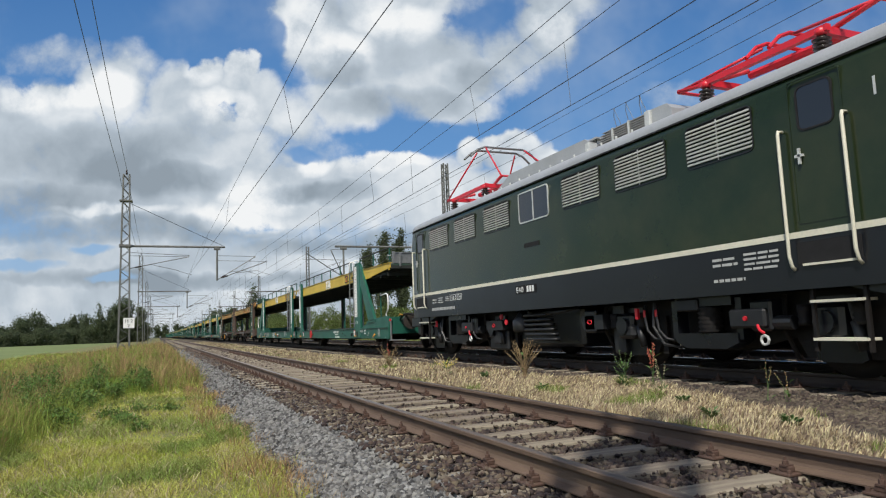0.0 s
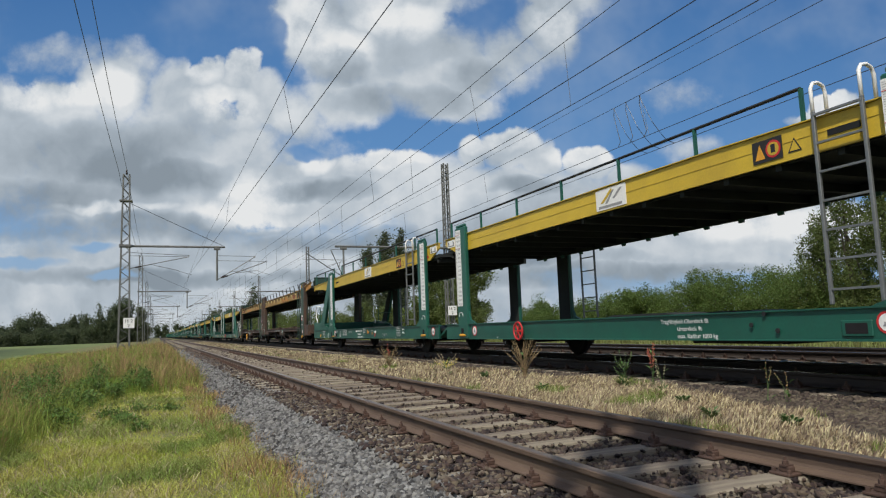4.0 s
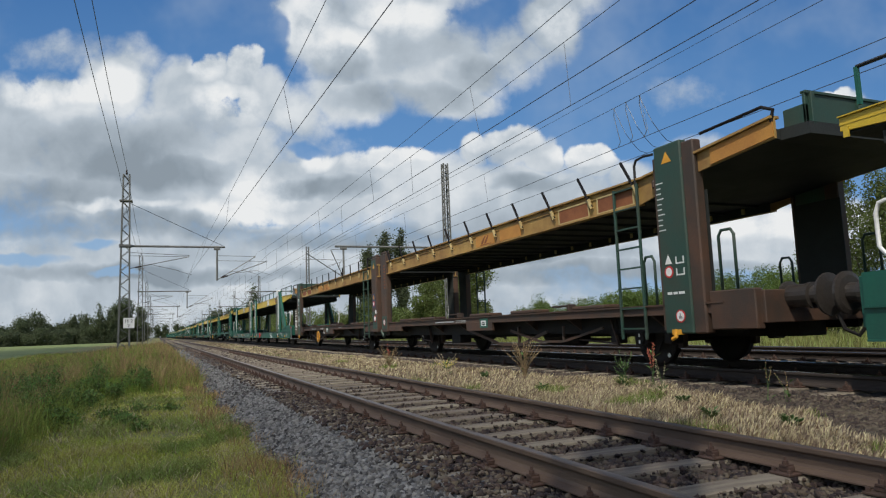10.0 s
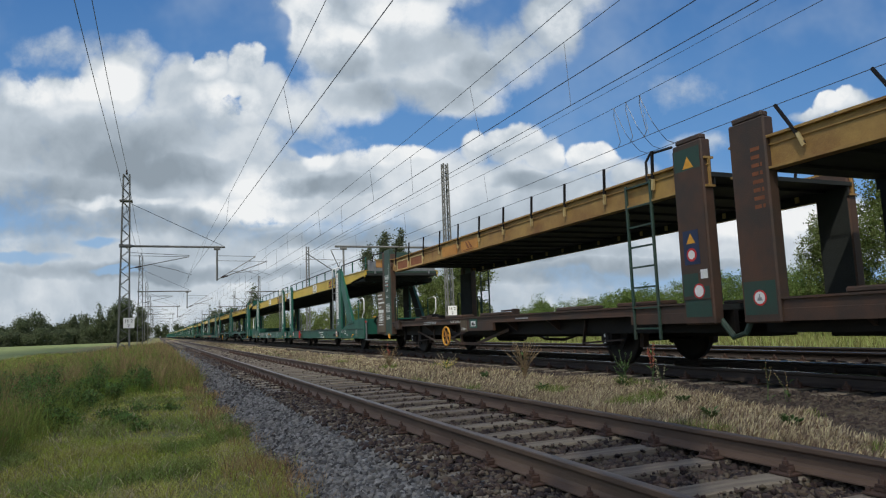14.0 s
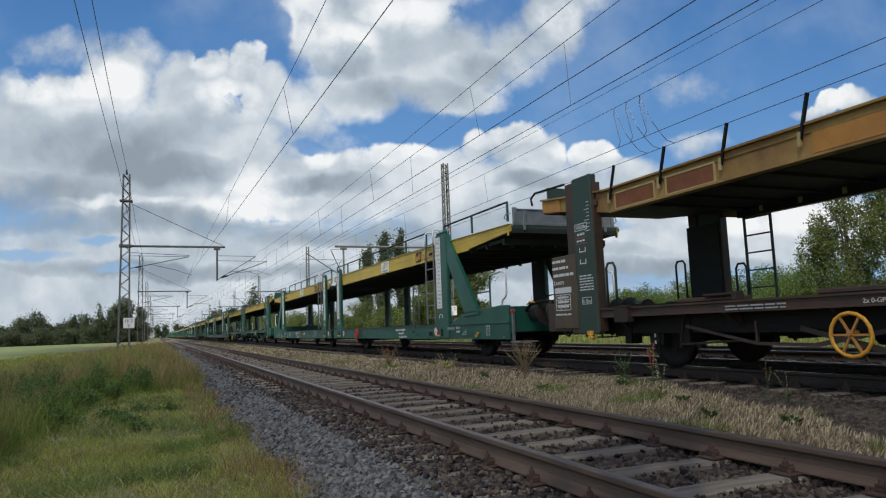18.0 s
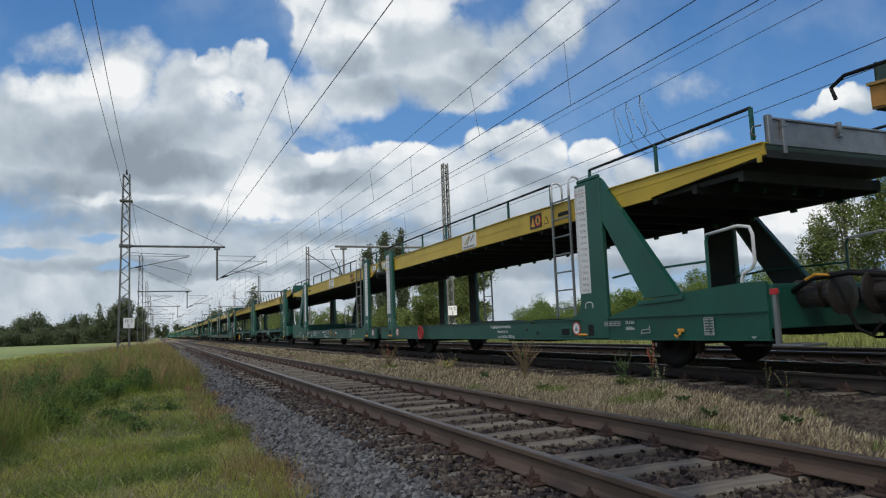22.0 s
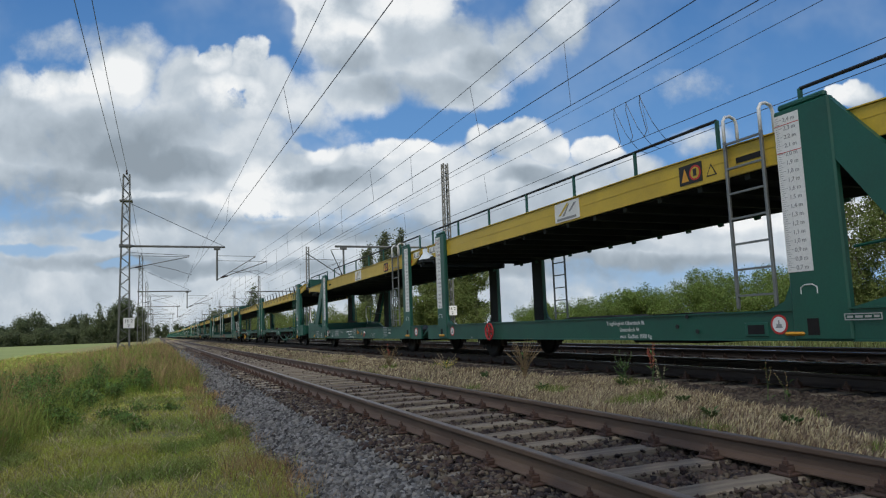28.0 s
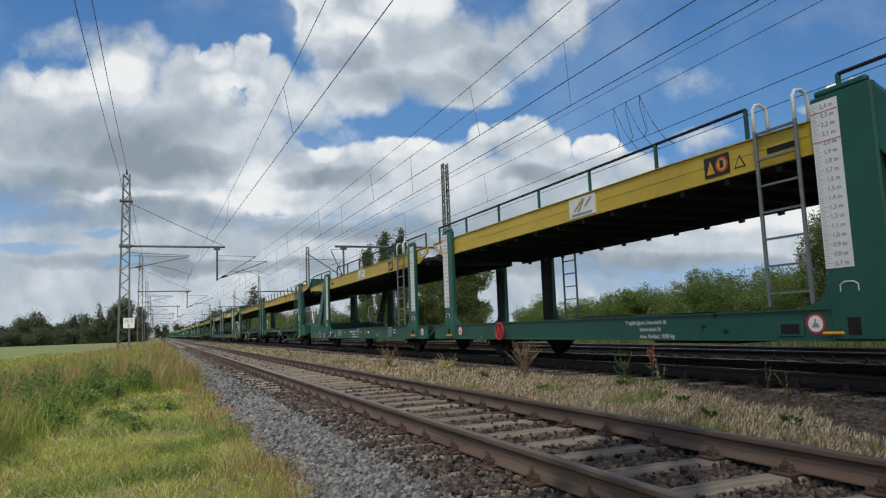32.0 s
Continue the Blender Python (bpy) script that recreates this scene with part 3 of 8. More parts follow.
def line(mid, z, worn, label):
    t = thing("railway_track", label, "track", pose(mid, 0, z), kind="structure")
    for s in (-1, 1):
        x = s * GAUGE / 2
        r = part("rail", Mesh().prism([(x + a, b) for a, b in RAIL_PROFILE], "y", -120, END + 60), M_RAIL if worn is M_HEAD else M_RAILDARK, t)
        part("rail_head", Mesh().prism([(x - 0.031, -0.0012), (x + 0.031, -0.0012), (x + 0.024, 0.001), (x - 0.024, 0.001)], "y", -120, END + 60), worn, r, "worn running surface")
    return t


TRACK_NEAR = line(NEAR, 0, M_HEAD, "rusty brown siding rails on weathered sleepers")
TRACK_MAIN = line(MAIN, RAISE, M_SHINE, "main line rails in the shade of the train")
TRACK_FAR = line(FAR, RAISE, M_SHINE, "far main line rails on dark ballast")


# ---- the cloud that passes before the sun ----


def passing_cloud():
    """Soft puffs high up towards the sun; some light comes through them."""
    m = bpy.data.materials.new("cloud_vapour")
    m.use_nodes = True
    n, l = m.node_tree.nodes, m.node_tree.links
    n.remove(n["Principled BSDF"])
    df, tr, mx = n.new("ShaderNodeBsdfDiffuse"), n.new("ShaderNodeBsdfTransparent"), n.new("ShaderNodeMixShader")
    df.inputs[0].default_value = (0.85, 0.86, 0.88, 1)
    mx.inputs[0].default_value = 0.35
    l.new(tr.outputs[0], mx.inputs[1])
    l.new(df.outputs[0], mx.inputs[2])
    l.new(mx.outputs[0], n["Material Output"].inputs["Surface"])
    rnd = random.Random(11)
    c = thing("cloud", "small white cumulus cloud drifting before the sun", "cloud", kind="structure")
    ico = bmesh.new()
    bmesh.ops.create_icosphere(ico, subdivisions=2, radius=1)
    forms = []
    for k in range(4):
        b = ico.copy()
        for v in b.verts:
            v.co *= 1 + 0.22 * noise.noise(v.co * 1.7 + Vector((k * 3, 0, 0)))
        me = bpy.data.meshes.new("puff")
        b.to_mesh(me)
        b.free()
        me.materials.append(m)
        me.shade_smooth()
        forms.append(me)
    ico.free()
    for j in range(12):
        y = -28 + 15 * j
        lag = max(0.0, 14 - y) * 0.4
        x = -CLOUD_W - lag
        while x < -4:
            r = rnd.uniform(6.5, 9.0)
            p = part("puff", forms[rnd.randrange(4)], m, c)
            p.matrix_basis = Matrix.LocRotScale((x + rnd.uniform(-1, 1), y + rnd.uniform(-3, 3), rnd.uniform(-3, 3)), Euler((0, 0, rnd.uniform(0, 6))), (r, r * 1.25, r * 0.6))
            x += 7.5
    return c


CLOUD_W = 24.5
CLOUD = passing_cloud()
CLOUD_AT = sd * 1000

# ---- the train ----
TRAIN, WHEELS = [], []
HALF = 1.47   # half width over the sides


def both(name, build, material, parent, label="", smooth=False, rot=None):
    """A part on the near half and its twin turned half round on the other half of the wagon."""
    me = build.make(name, material, smooth)
    a = part(name, me, material, parent, label)
    b = part(name, me, material, parent, label)
    b.matrix_basis = rot
    return a, b


def paint(parent, y, z, text, size, side=-1, x=HALF + 0.004, material=None):
    """Lettering on a side of a wagon."""
    ob = lettering(text, size, material or M_LETTER, parent, (0, 0, 0))
    if side < 0:
        ob.matrix_basis = Matrix.Translation((-x, y, z)) @ Matrix(((0, 0, -1, 0), (-1, 0, 0, 0), (0, 1, 0, 0), (0, 0, 0, 1)))
    else:
        ob.matrix_basis = Matrix.Translation((x, y, z)) @ Matrix(((0, 0, 1, 0), (1, 0, 0, 0), (0, 1, 0, 0), (0, 0, 0, 1)))
    return ob


def bars(m, x, y0, y1, z0, z1, rows, cols=4, seed=1):
    """Unreadable writing: rows of short bars on a plane that faces -x; y0 > y1."""
    rnd = random.Random(seed)
    h = (z1 - z0) / rows
    for r in range(rows):
        y, zb = y0, z1 - h * (r + 1)
        while y > y1 + 0.02:
            w = min(y - y1, (y0 - y1) / cols * rnd.uniform(0.6, 1.2))
            m.box(x - 0.003, x, y - w, y, zb + h * 0.28, zb + h * 0.74)
            y -= w + 0.025
    return m


def wheelset(parent, y, r, spread=0.75, spokes=False):
    ax = new("wheelset")
    ax.parent = parent
    ax.matrix_basis = pose(0, y, r)
    prof = [(0.09, -0.09), (0.13, -0.075), (r * 0.6, -0.03), (r * 0.80, -0.05), (r * 0.83, -0.07), (r, -0.068), (r, 0.03), (r + 0.028, 0.04), (r + 0.028, 0.065), (r * 0.8, 0.066), (r * 0.6, 0.03), (0.12, 0.06)]
    for s in (-1, 1):
        w = part("wheel", Mesh().lathe([(a, -s * -b) for a, b in prof] if s < 0 else [(a, -b) for a, b in prof], (s * spread, 0, 0), "x", 28), M_BLACK, ax, "", True)
        part("tyre_mark", Mesh().box(s * (spread + 0.071), s * (spread + 0.075), -0.03, 0.03, r * 0.84, r * 0.97), M_LETTER, w)
    part("axle", Mesh().lathe([(0.08, -0.95), (0.08, 0.95)], (0, 0, 0), "x", 12), M_BLACK, ax)
    return ax


def axle_unit(parent, y, r):
    """One wheelset with its axle guards, boxes, springs and brake shoes."""
    b = new("axle_unit")
    b.parent = parent
    ws = wheelset(b, y, r)
    for s in (-1, 1):
        part("axle_guard", Mesh().prism([(y - 0.50, r + 0.24), (y + 0.50, r + 0.24), (y + 0.36, r + 0.06), (y + 0.20, r - 0.20), (y + 0.14, r - 0.20), (y + 0.14, r + 0.10), (y - 0.14, r + 0.10), (y - 0.14, r - 0.20), (y - 0.20, r - 0.20), (y - 0.36, r + 0.06)], "x", s * 0.94, s * 0.96), M_BLACK, b)
        bx = part("axle_box", Mesh().box(min(s * 0.90, s * 1.13), max(s * 0.90, s * 1.13), y - 0.12, y + 0.12, r - 0.11, r + 0.12, 0.03).lathe([(0.10, -0.02), (0.10, 0.02), (0.06, 0.03)], (s * 1.13, y, r), "x", 14), M_BLACK, b)
        part("box_mark", Mesh().box(min(s * 1.15, s * 1.156), max(s * 1.15, s * 1.156), y - 0.015, y + 0.015, r + 0.025, r + 0.075).box(min(s * 1.15, s * 1.156), max(s * 1.15, s * 1.156), y - 0.015, y + 0.015, r - 0.075, r - 0.025), M_LETTER, bx)
        sp = Mesh()
        for k in range(5):
            sp.box(s * 1.04 - 0.045, s * 1.04 + 0.045, y - 0.56 + 0.09 * k, y + 0.56 - 0.09 * k, r + 0.205 - 0.018 * k, r + 0.220 - 0.018 * k)
        part("leaf_spring", sp, M_BLACK, b)
        for d in (-1, 1):
            part("spring_hanger", Mesh().bar((s * 1.04, y + d * 0.56, r + 0.20), (s * 1.04, y + d * 0.66, r + 0.32), 0.05), M_BLACK, b)
            part("brake_shoe", Mesh().prism([(y + d * (r + 0.03), r - 0.16), (y + d * (r + 0.12), r - 0.14), (y + d * (r + 0.14), r + 0.12), (y + d * (r + 0.06), r + 0.14), (y + d * (r + 0.01), r)], "x", s * 0.69, s * 0.79).bar((s * 0.74, y + d * (r + 0.08), r), (s * 0.74, y + d * (r + 0.16), r + 0.32), 0.04), M_RUSTDARK, b)
    return [ws]


def buffers(parent, y, d, z=0.93, mat_plate=None):
    for s in (-1, 1):
        p = part("buffer", Mesh().lathe([(0.19, 0), (0.19, 0.04 * d), (0.145, 0.05 * d), (0.145, 0.30 * d), (0.16, 0.31 * d), (0.16, 0.36 * d), (0.115, 0.37 * d), (0.115, 0.52 * d)], (s * 0.88, y, z), "y", 18), M_BUFFER, parent)
        part("buffer_plate", Mesh().lathe([(0.2, 0.52 * d), (0.25, 0.54 * d), (0.25, 0.57 * d), (0.15, 0.585 * d)], (s * 0.88, y, z), "y", 20), M_BUFFER, p)
    hk = Mesh().box(-0.06, 0.06, min(y, y + 0.3 * d), max(y, y + 0.3 * d), z - 0.1, z + 0.08, 0.02).tube([(0, y + 0.25 * d, z - 0.05), (0, y + 0.4 * d, z - 0.16), (0, y + 0.52 * d, z - 0.1)], 0.03)
    part("screw_coupling", hk, M_BLACK, parent)
    for s in (-1, 1):
        part("brake_hose", Mesh().tube([(s * 0.3, y, z - 0.1), (s * 0.32, y + 0.2 * d, z - 0.2), (s * 0.33, y + 0.3 * d, z - 0.42), (s * 0.3, y + 0.45 * d, z - 0.5), (s * 0.25, y + 0.55 * d, z - 0.35)], 0.025), M_BLACK, parent)


def ladder(parent, x, y0, y1, z0, z1, hoop, m_side, inward, n=7):
    ld = new("ladder")
    ld.parent = parent
    for y in (y0, y1):
        part("ladder_rail", Mesh().box(x - 0.02, x + 0.02, y - 0.02, y + 0.02, z0, z1, 0.006), m_side, ld)
    for k in range(n):
        z = z0 + 0.16 + (z1 - z0 - 0.2) * k / (n - 1)
        part("rung", Mesh().box(x - 0.018, x + 0.018, min(y0, y1), max(y0, y1), z - 0.012, z + 0.012), m_side, ld)
    if hoop:
        for y in (y0, y1):
            part("grab_hoop", Mesh().tube([(x, y, z1 - 0.05), (x, y, hoop - 0.08), (x + inward * 0.04, y, hoop - 0.02), (x + inward * 0.12, y, hoop), (x + inward * 0.2, y, hoop - 0.03), (x + inward * 0.23, y, hoop - 0.1), (x + inward * 0.23, y, 2.86)], 0.021, 8), M_WHITE, ld, "white grab hoop", True)
    return ld


LEN_G = 30.45
ROT_G = Matrix.Translation((0, LEN_G, 0)) @ Matrix.Rotation(math.pi, 4, "Z")


def ruler(parent, x, ya, yb, s):
    """The white height scale on a post, with its marks and figures; ya > yb."""
    rp = part("height_scale", Mesh().box(min(s * x, s * (x + 0.006)), max(s * x, s * (x + 0.006)), yb, ya, 1.18, 2.99), M_WHITE, parent, "white height scale with black marks")
    tk = Mesh()
    for k in range(0, 73):
        z = 1.21 + k * 0.025
        if z > 2.97:
            break
        w = 0.085 if k % 4 == 1 else (0.06 if k % 2 else 0.04)
        a, b = (ya - 0.015, ya - 0.015 - w) if s < 0 else (yb + 0.015, yb + 0.015 + w)
        tk.box(min(s * (x + 0.006), s * (x + 0.008)), max(s * (x + 0.006), s * (x + 0.008)), min(a, b), max(a, b), z - 0.002, z + 0.002)
    tagged(part("scale_marks", tk, M_GREYINK, rp), kind="stuff")
    for z in (2.87, 2.55):
        part("red_line", Mesh().box(min(s * (x + 0.006), s * (x + 0.009)), max(s * (x + 0.006), s * (x + 0.009)), yb, ya, z - 0.004, z + 0.004), M_RED, rp)
    for k in range(18):
        v = 0.7 + 0.1 * k
        z = 1.235 + 0.1 * k - 0.03
        t = ("%.1f m" % v).replace(".", ",")
        paint(rp, ya - 0.115 if s < 0 else yb + 0.115, z, t, 0.07, s, x + 0.008, M_GREYINK)


def round_sign(parent, y, z, r, x=HALF + 0.004):
    d = part("warning_disc", Mesh().prism(ngon(24, r, y, z), "x", -x - 0.004, -x), M_RED, parent, "round red and white warning sign")
    part("disc_face", Mesh().prism(ngon(24, r * 0.78, y, z), "x", -x - 0.006, -x - 0.004), M_WHITE, d)
    part("disc_symbol", Mesh().box(-x - 0.008, -x - 0.006, y - r * 0.4, y + r * 0.4, z - r * 0.35, z - r * 0.2).box(-x - 0.008, -x - 0.006, y - r * 0.3, y + r * 0.3, z - r * 0.2, z + r * 0.05).box(-x - 0.008, -x - 0.006, y - r * 0.08, y + r * 0.08, z + r * 0.05, z + r * 0.45), M_GREYINK, d)


def green_wagon():
    """A two-part car carrier with two decks; y from its front sill, z from the rail head."""
    w = thing("car_carrier_wagon", "green double-deck car carrier wagon with yellow upper beams, empty", "railway wagon", group="car carrier wagons of the train")
    R = ROT_G
    for s in (-1, 1):
        sl = Mesh().prism([(s * 1.36, 0.41), (s * 1.445, 0.41), (s * 1.445, 0.425), (s * 1.44, 0.43), (s * 1.44, 0.745), (s * HALF, 0.747), (s * HALF, 0.765), (s * 1.36, 0.765), (s * 1.36, 0.747), (s * 1.40, 0.745), (s * 1.40, 0.43), (s * 1.36, 0.425)], "y", 0, 14.97)
        both("side_sill", sl, M_GREEN, w, rot=R)
        hp = Mesh().prism([(0, 0.766), (0, 1.11), (0.35, 1.12), (1.45, 1.06), (2.1, 1.0), (3.05, 0.766)], "x", s * 1.39, s * 1.43)
        both("end_gusset", hp, M_GREEN, w, rot=R)
        po = Mesh().box(min(s * 1.37, s * HALF), max(s * 1.37, s * HALF), 3.05, 3.75, 0.42, 3.05, 0.02).box(min(s * 1.38, s * 1.46), max(s * 1.38, s * 1.46), 3.10, 3.70, 3.05, 3.12, 0.02)
        po.prism([(3.75, 0.766), (3.75, 1.05), (3.85, 0.86), (4.1, 0.766)], "x", s * 1.40, s * 1.45)
        a, b = both("outer_post", po, M_GREEN, w, rot=R)
        pi = Mesh().box(min(s * 1.37, s * HALF), max(s * 1.37, s * HALF), 13.65, 14.2, 0.42, 3.05, 0.02).box(min(s * 1.38, s * 1.46), max(s * 1.38, s * 1.46), 13.69, 14.16, 3.05, 3.12, 0.02)
        pi.prism([(13.65, 0.766), (13.65, 1.05), (13.55, 0.86), (13.3, 0.766)], "x", s * 1.40, s * 1.45)
        c, d = both("inner_post", pi, M_GREEN, w, rot=R)
        # dark sheets inside posts and braces stand in for the shade under the deck
        for y0, y1 in ((3.09, 3.71), (13.69, 14.16)):
            both("post_lining", Mesh().box(min(s * 1.36, s * 1.371), max(s * 1.36, s * 1.371), y0, y1, 0.8, 2.48), M_UNDER, w, "inner side of the post, its shade put on as a dark sheet", rot=R)
        both("brace_lining", Mesh().prism([(3.04, 2.95), (3.04, 2.42), (2.16, 1.06), (1.52, 1.08)], "x", s * 1.35, s * 1.362), M_UNDER, w, "inner side of the brace, its shade put on as a dark sheet", rot=R)
        br = Mesh().prism([(3.06, 3.02), (3.06, 2.35), (2.15, 1.02), (1.45, 1.05)], "x", s * 1.36, s * 1.45)
        br.prism([(1.35, 1.03), (2.3, 0.99), (2.3, 0.93), (1.35, 0.97)], "x", s * 1.20, s * 1.46)
        both("diagonal_brace", br, M_GREEN, w, rot=R)
        for pa, pb, y0, y1 in ((a, b, 3.74, 3.42), (c, d, 14.17, 13.88)):
            ruler(pa, HALF, y0, y1, s)
            ruler(pb, HALF, y0, y1, s)
        bm = Mesh().prism([(-0.1, 2.77), (6.0, 2.87), (15.0, 2.87), (15.0, 2.74), (14.35, 2.49), (1.95, 2.47), (1.93, 2.50), (-0.1, 2.63)], "x", s * 1.33, s * 1.37)
        bm.prism([(-0.1, 2.775), (6.0, 2.875), (15.0, 2.875), (15.0, 2.888), (6, 2.888), (-0.1, 2.788)], "x", s * 1.28, s * 1.40)
        bm.prism([(-0.1, 2.69), (6.0, 2.685), (14.8, 2.685), (14.8, 2.692), (6, 2.692), (-0.1, 2.70)], "x", s * 1.36, s * 1.376)
        bm.box(min(s * 1.365, s * 1.385), max(s * 1.365, s * 1.385), -0.06, 0.0, 2.55, 2.66)
        both("yellow_beam", bm, M_YELLOW, w, "yellow painted upper deck beam", rot=R)
        # railing on the upper deck
        ys = [0.1, 1.85, 3.5] + [4.75 + 1.665 * k for k in range(7)]
        for y in ys:
            both("railing_post", Mesh().box(s * 1.30 - 0.02, s * 1.30 + 0.02, y - 0.02, y + 0.02, 2.87, 3.28), M_GREEN, w, rot=R)
        for r0, r1 in ((0.1, 3.5), (4.75, 14.75)):
            both("railing_bar", Mesh().tube([(s * 1.30, r0, 3.28), (s * 1.30, r1, 3.28)], 0.022, 6), M_INK, w, rot=R)
        # hand rails at the outer end, openings, hooks
        rl = Mesh().tube([(s * 1.36, 0.95, 1.0), (s * 1.36, 0.95, 1.72), (s * 1.36, 0.9, 1.8)], 0.022, 8)
        rl.tube([(s * 1.36, 0.95, 1.45), (s * 1.30, 2.4, 1.45), (s * 1.30, 3.05, 1.4)], 0.018, 6)
        both("hand_rail", rl, M_GREEN, w, rot=R)
        wr = Mesh().tube([(s * 1.36, 0.95, 1.8), (s * 1.37, 0.4, 1.84), (s * 1.37, 0.22, 1.80), (s * 1.37, 0.18, 1.70), (s * 1.37, 0.18, 1.36), (s * 1.37, 0.24, 1.28), (s * 1.37, 0.36, 1.24), (s * 1.37, 0.40, 1.16), (s * 1.37, 0.40, 1.0)], 0.022, 8)
        both("end_grab_rail", wr, M_WHITE, w, "white bent grab rail", True, rot=R)
        hk = Mesh().box(min(s * 1.44, s * 1.50), max(s * 1.44, s * 1.50), 3.60, 3.86, 0.475, 0.515, 0.02).box(min(s * 1.44, s * 1.5), max(s * 1.44, s * 1.5), 13.8, 14.1, 0.47, 0.53, 0.02)
        both("yellow_hook", hk, M_ORANGE, w, "yellow lever", rot=R)
        th_ = Mesh().tube([(s * 1.46, 1.44, 0.54), (s * 1.48, 1.44, 0.49), (s * 1.48, 1.49, 0.46), (s * 1.48, 1.54, 0.49)], 0.014, 6).box(min(s * 1.44, s * 1.47), max(s * 1.44, s * 1.47), 1.38, 1.50, 0.52, 0.57, 0.01)
        both("rope_hook", th_, M_ORANGE, w, "yellow rope hook", rot=R)
        op = Mesh().box(min(s * 1.441, s * 1.46), max(s * 1.441, s * 1.46), 4.10, 4.44, 0.46, 0.63, 0.015)
        both("pocket_frame", op, M_GREEN, w, rot=R)
        # flat black block in place of the shade inside the pocket
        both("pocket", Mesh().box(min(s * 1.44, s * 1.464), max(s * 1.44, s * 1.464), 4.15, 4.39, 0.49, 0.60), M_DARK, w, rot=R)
        lk = Mesh().box(min(s * 1.44, s * 1.475), max(s * 1.44, s * 1.475), 3.42, 3.56, 0.48, 0.66).box(min(s * 1.44, s * 1.475), max(s * 1.44, s * 1.475), 13.9, 14.02, 0.48, 0.66)
        both("post_lock", lk, M_BLACK, w, rot=R)
        # logo board and warning board on the beam
        for q in (0, 1):
            mb = ROT_G if q else Matrix.Identity(4)
            x0, x1 = s * 1.371, s * 1.381
            bd = part("logo_board", Mesh().box(min(x0, x1), max(x0, x1), 7.85, 8.62, 2.51, 2.85), M_WHITE, w, "white board with a grey mountain-shaped logo")
            bd.matrix_basis = Matrix.Translation((0, 13.63 * q, 0))
            lgm = Mesh()
            for p in (((8.38, 2.60), (8.17, 2.80), (8.14, 2.80), (8.31, 2.60)), ((8.18, 2.66), (8.0, 2.80), (7.93, 2.80), (8.12, 2.66)), ((8.55, 2.575), (7.95, 2.575), (7.95, 2.535), (8.55, 2.535))):
                lgm.prism(p, "x", s * 1.381, s * 1.384)
            part("logo", lgm, M_GREYINK, bd)
            part("logo_stripe", Mesh().prism([(8.50, 2.62), (8.22, 2.82), (8.19, 2.82), (8.19, 2.78), (8.43, 2.62)], "x", s * 1.384, s * 1.386), M_YELLOW, bd)
            wb = part("warning_board", Mesh().box(min(x0, x1), max(x0, x1), 5.0, 5.42, 2.53, 2.80), M_INK, w, "dark warning board with triangle and red ring")
            wb.matrix_basis = Matrix.Translation((0, 13.4 * q, 0))
            part("triangle", Mesh().prism([(5.38, 2.57), (5.24, 2.57), (5.31, 2.75)], "x", s * 1.381, s * 1.385), M_ORANGE, wb)
            rg = part("red_ring", Mesh().prism(ngon(18, 0.105, 5.12, 2.665), "x", s * 1.381, s * 1.385), M_RED, wb)
            part("ring_face", Mesh().prism(ngon(18, 0.08, 5.12, 2.665), "x", s * 1.385, s * 1.387), M_YELLOW, rg)
            part("ring_figure", Mesh().box(min(s * 1.387, s * 1.389), max(s * 1.387, s * 1.389), 5.09, 5.15, 2.62, 2.72), M_INK, rg)
            tr = part("high_voltage_triangle", Mesh().prism([(4.93, 2.56), (4.75, 2.56), (4.84, 2.72)], "x", s * 1.371, s * 1.377), M_INK, w)
            tr.matrix_basis = Matrix.Translation((0, 13.4 * q, 0))
            part("triangle_face", Mesh().prism([(4.905, 2.573), (4.775, 2.573), (4.84, 2.695)], "x", s * 1.377, s * 1.379), M_YELLOW, tr)
            # black block laid on the beam as the shade of a slot
            st = part("beam_slot", Mesh().box(min(x0, x1), max(x0, x1), 4.05, 4.42, 2.62, 2.69), M_DARK, w)
            st.matrix_basis = mb
            tb = part("end_board", Mesh().box(min(x0, x1), max(x0, x1), 14.42, 14.85, 2.66, 2.83), M_WHITE, w, "white board with two black brackets")
            tb.matrix_basis = mb
            part("bracket_symbol", Mesh().box(min(s * 1.381, s * 1.384), max(s * 1.381, s * 1.384), 14.48, 14.52, 2.69, 2.80).box(min(s * 1.381, s * 1.384), max(s * 1.381, s * 1.384), 14.75, 14.79, 2.69, 2.80).box(min(s * 1.381, s * 1.384), max(s * 1.381, s * 1.384), 14.46, 14.81, 2.685, 2.70), M_INK, tb)
            ar = part("red_arrow", Mesh().prism([(14.30, 2.60), (14.24, 2.57), (14.10, 2.57), (14.10, 2.63), (14.24, 2.63)], "x", s * 1.371, s * 1.377), M_RED, w)
            ar.matrix_basis = mb
    for q, mb in enumerate((Matrix.Identity(4), ROT_G)):
        ladder(w, -1.43, 3.97, 4.53, 0.80, 2.92, 3.27, M_LADDER, 1).matrix_basis = mb
        ladder(w, 1.43, 12.65, 13.2, 0.80, 2.92, 3.27, M_LADDER, -1).matrix_basis = mb
    fl = Mesh().box(-1.38, 1.38, 0.15, 14.9, 0.60, 0.66)
    both("lower_deck", fl, M_UNDER, w, rot=R)
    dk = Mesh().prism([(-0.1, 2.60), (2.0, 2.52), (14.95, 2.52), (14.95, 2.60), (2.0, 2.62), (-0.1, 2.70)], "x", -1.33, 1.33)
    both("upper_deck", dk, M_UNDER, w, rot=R)
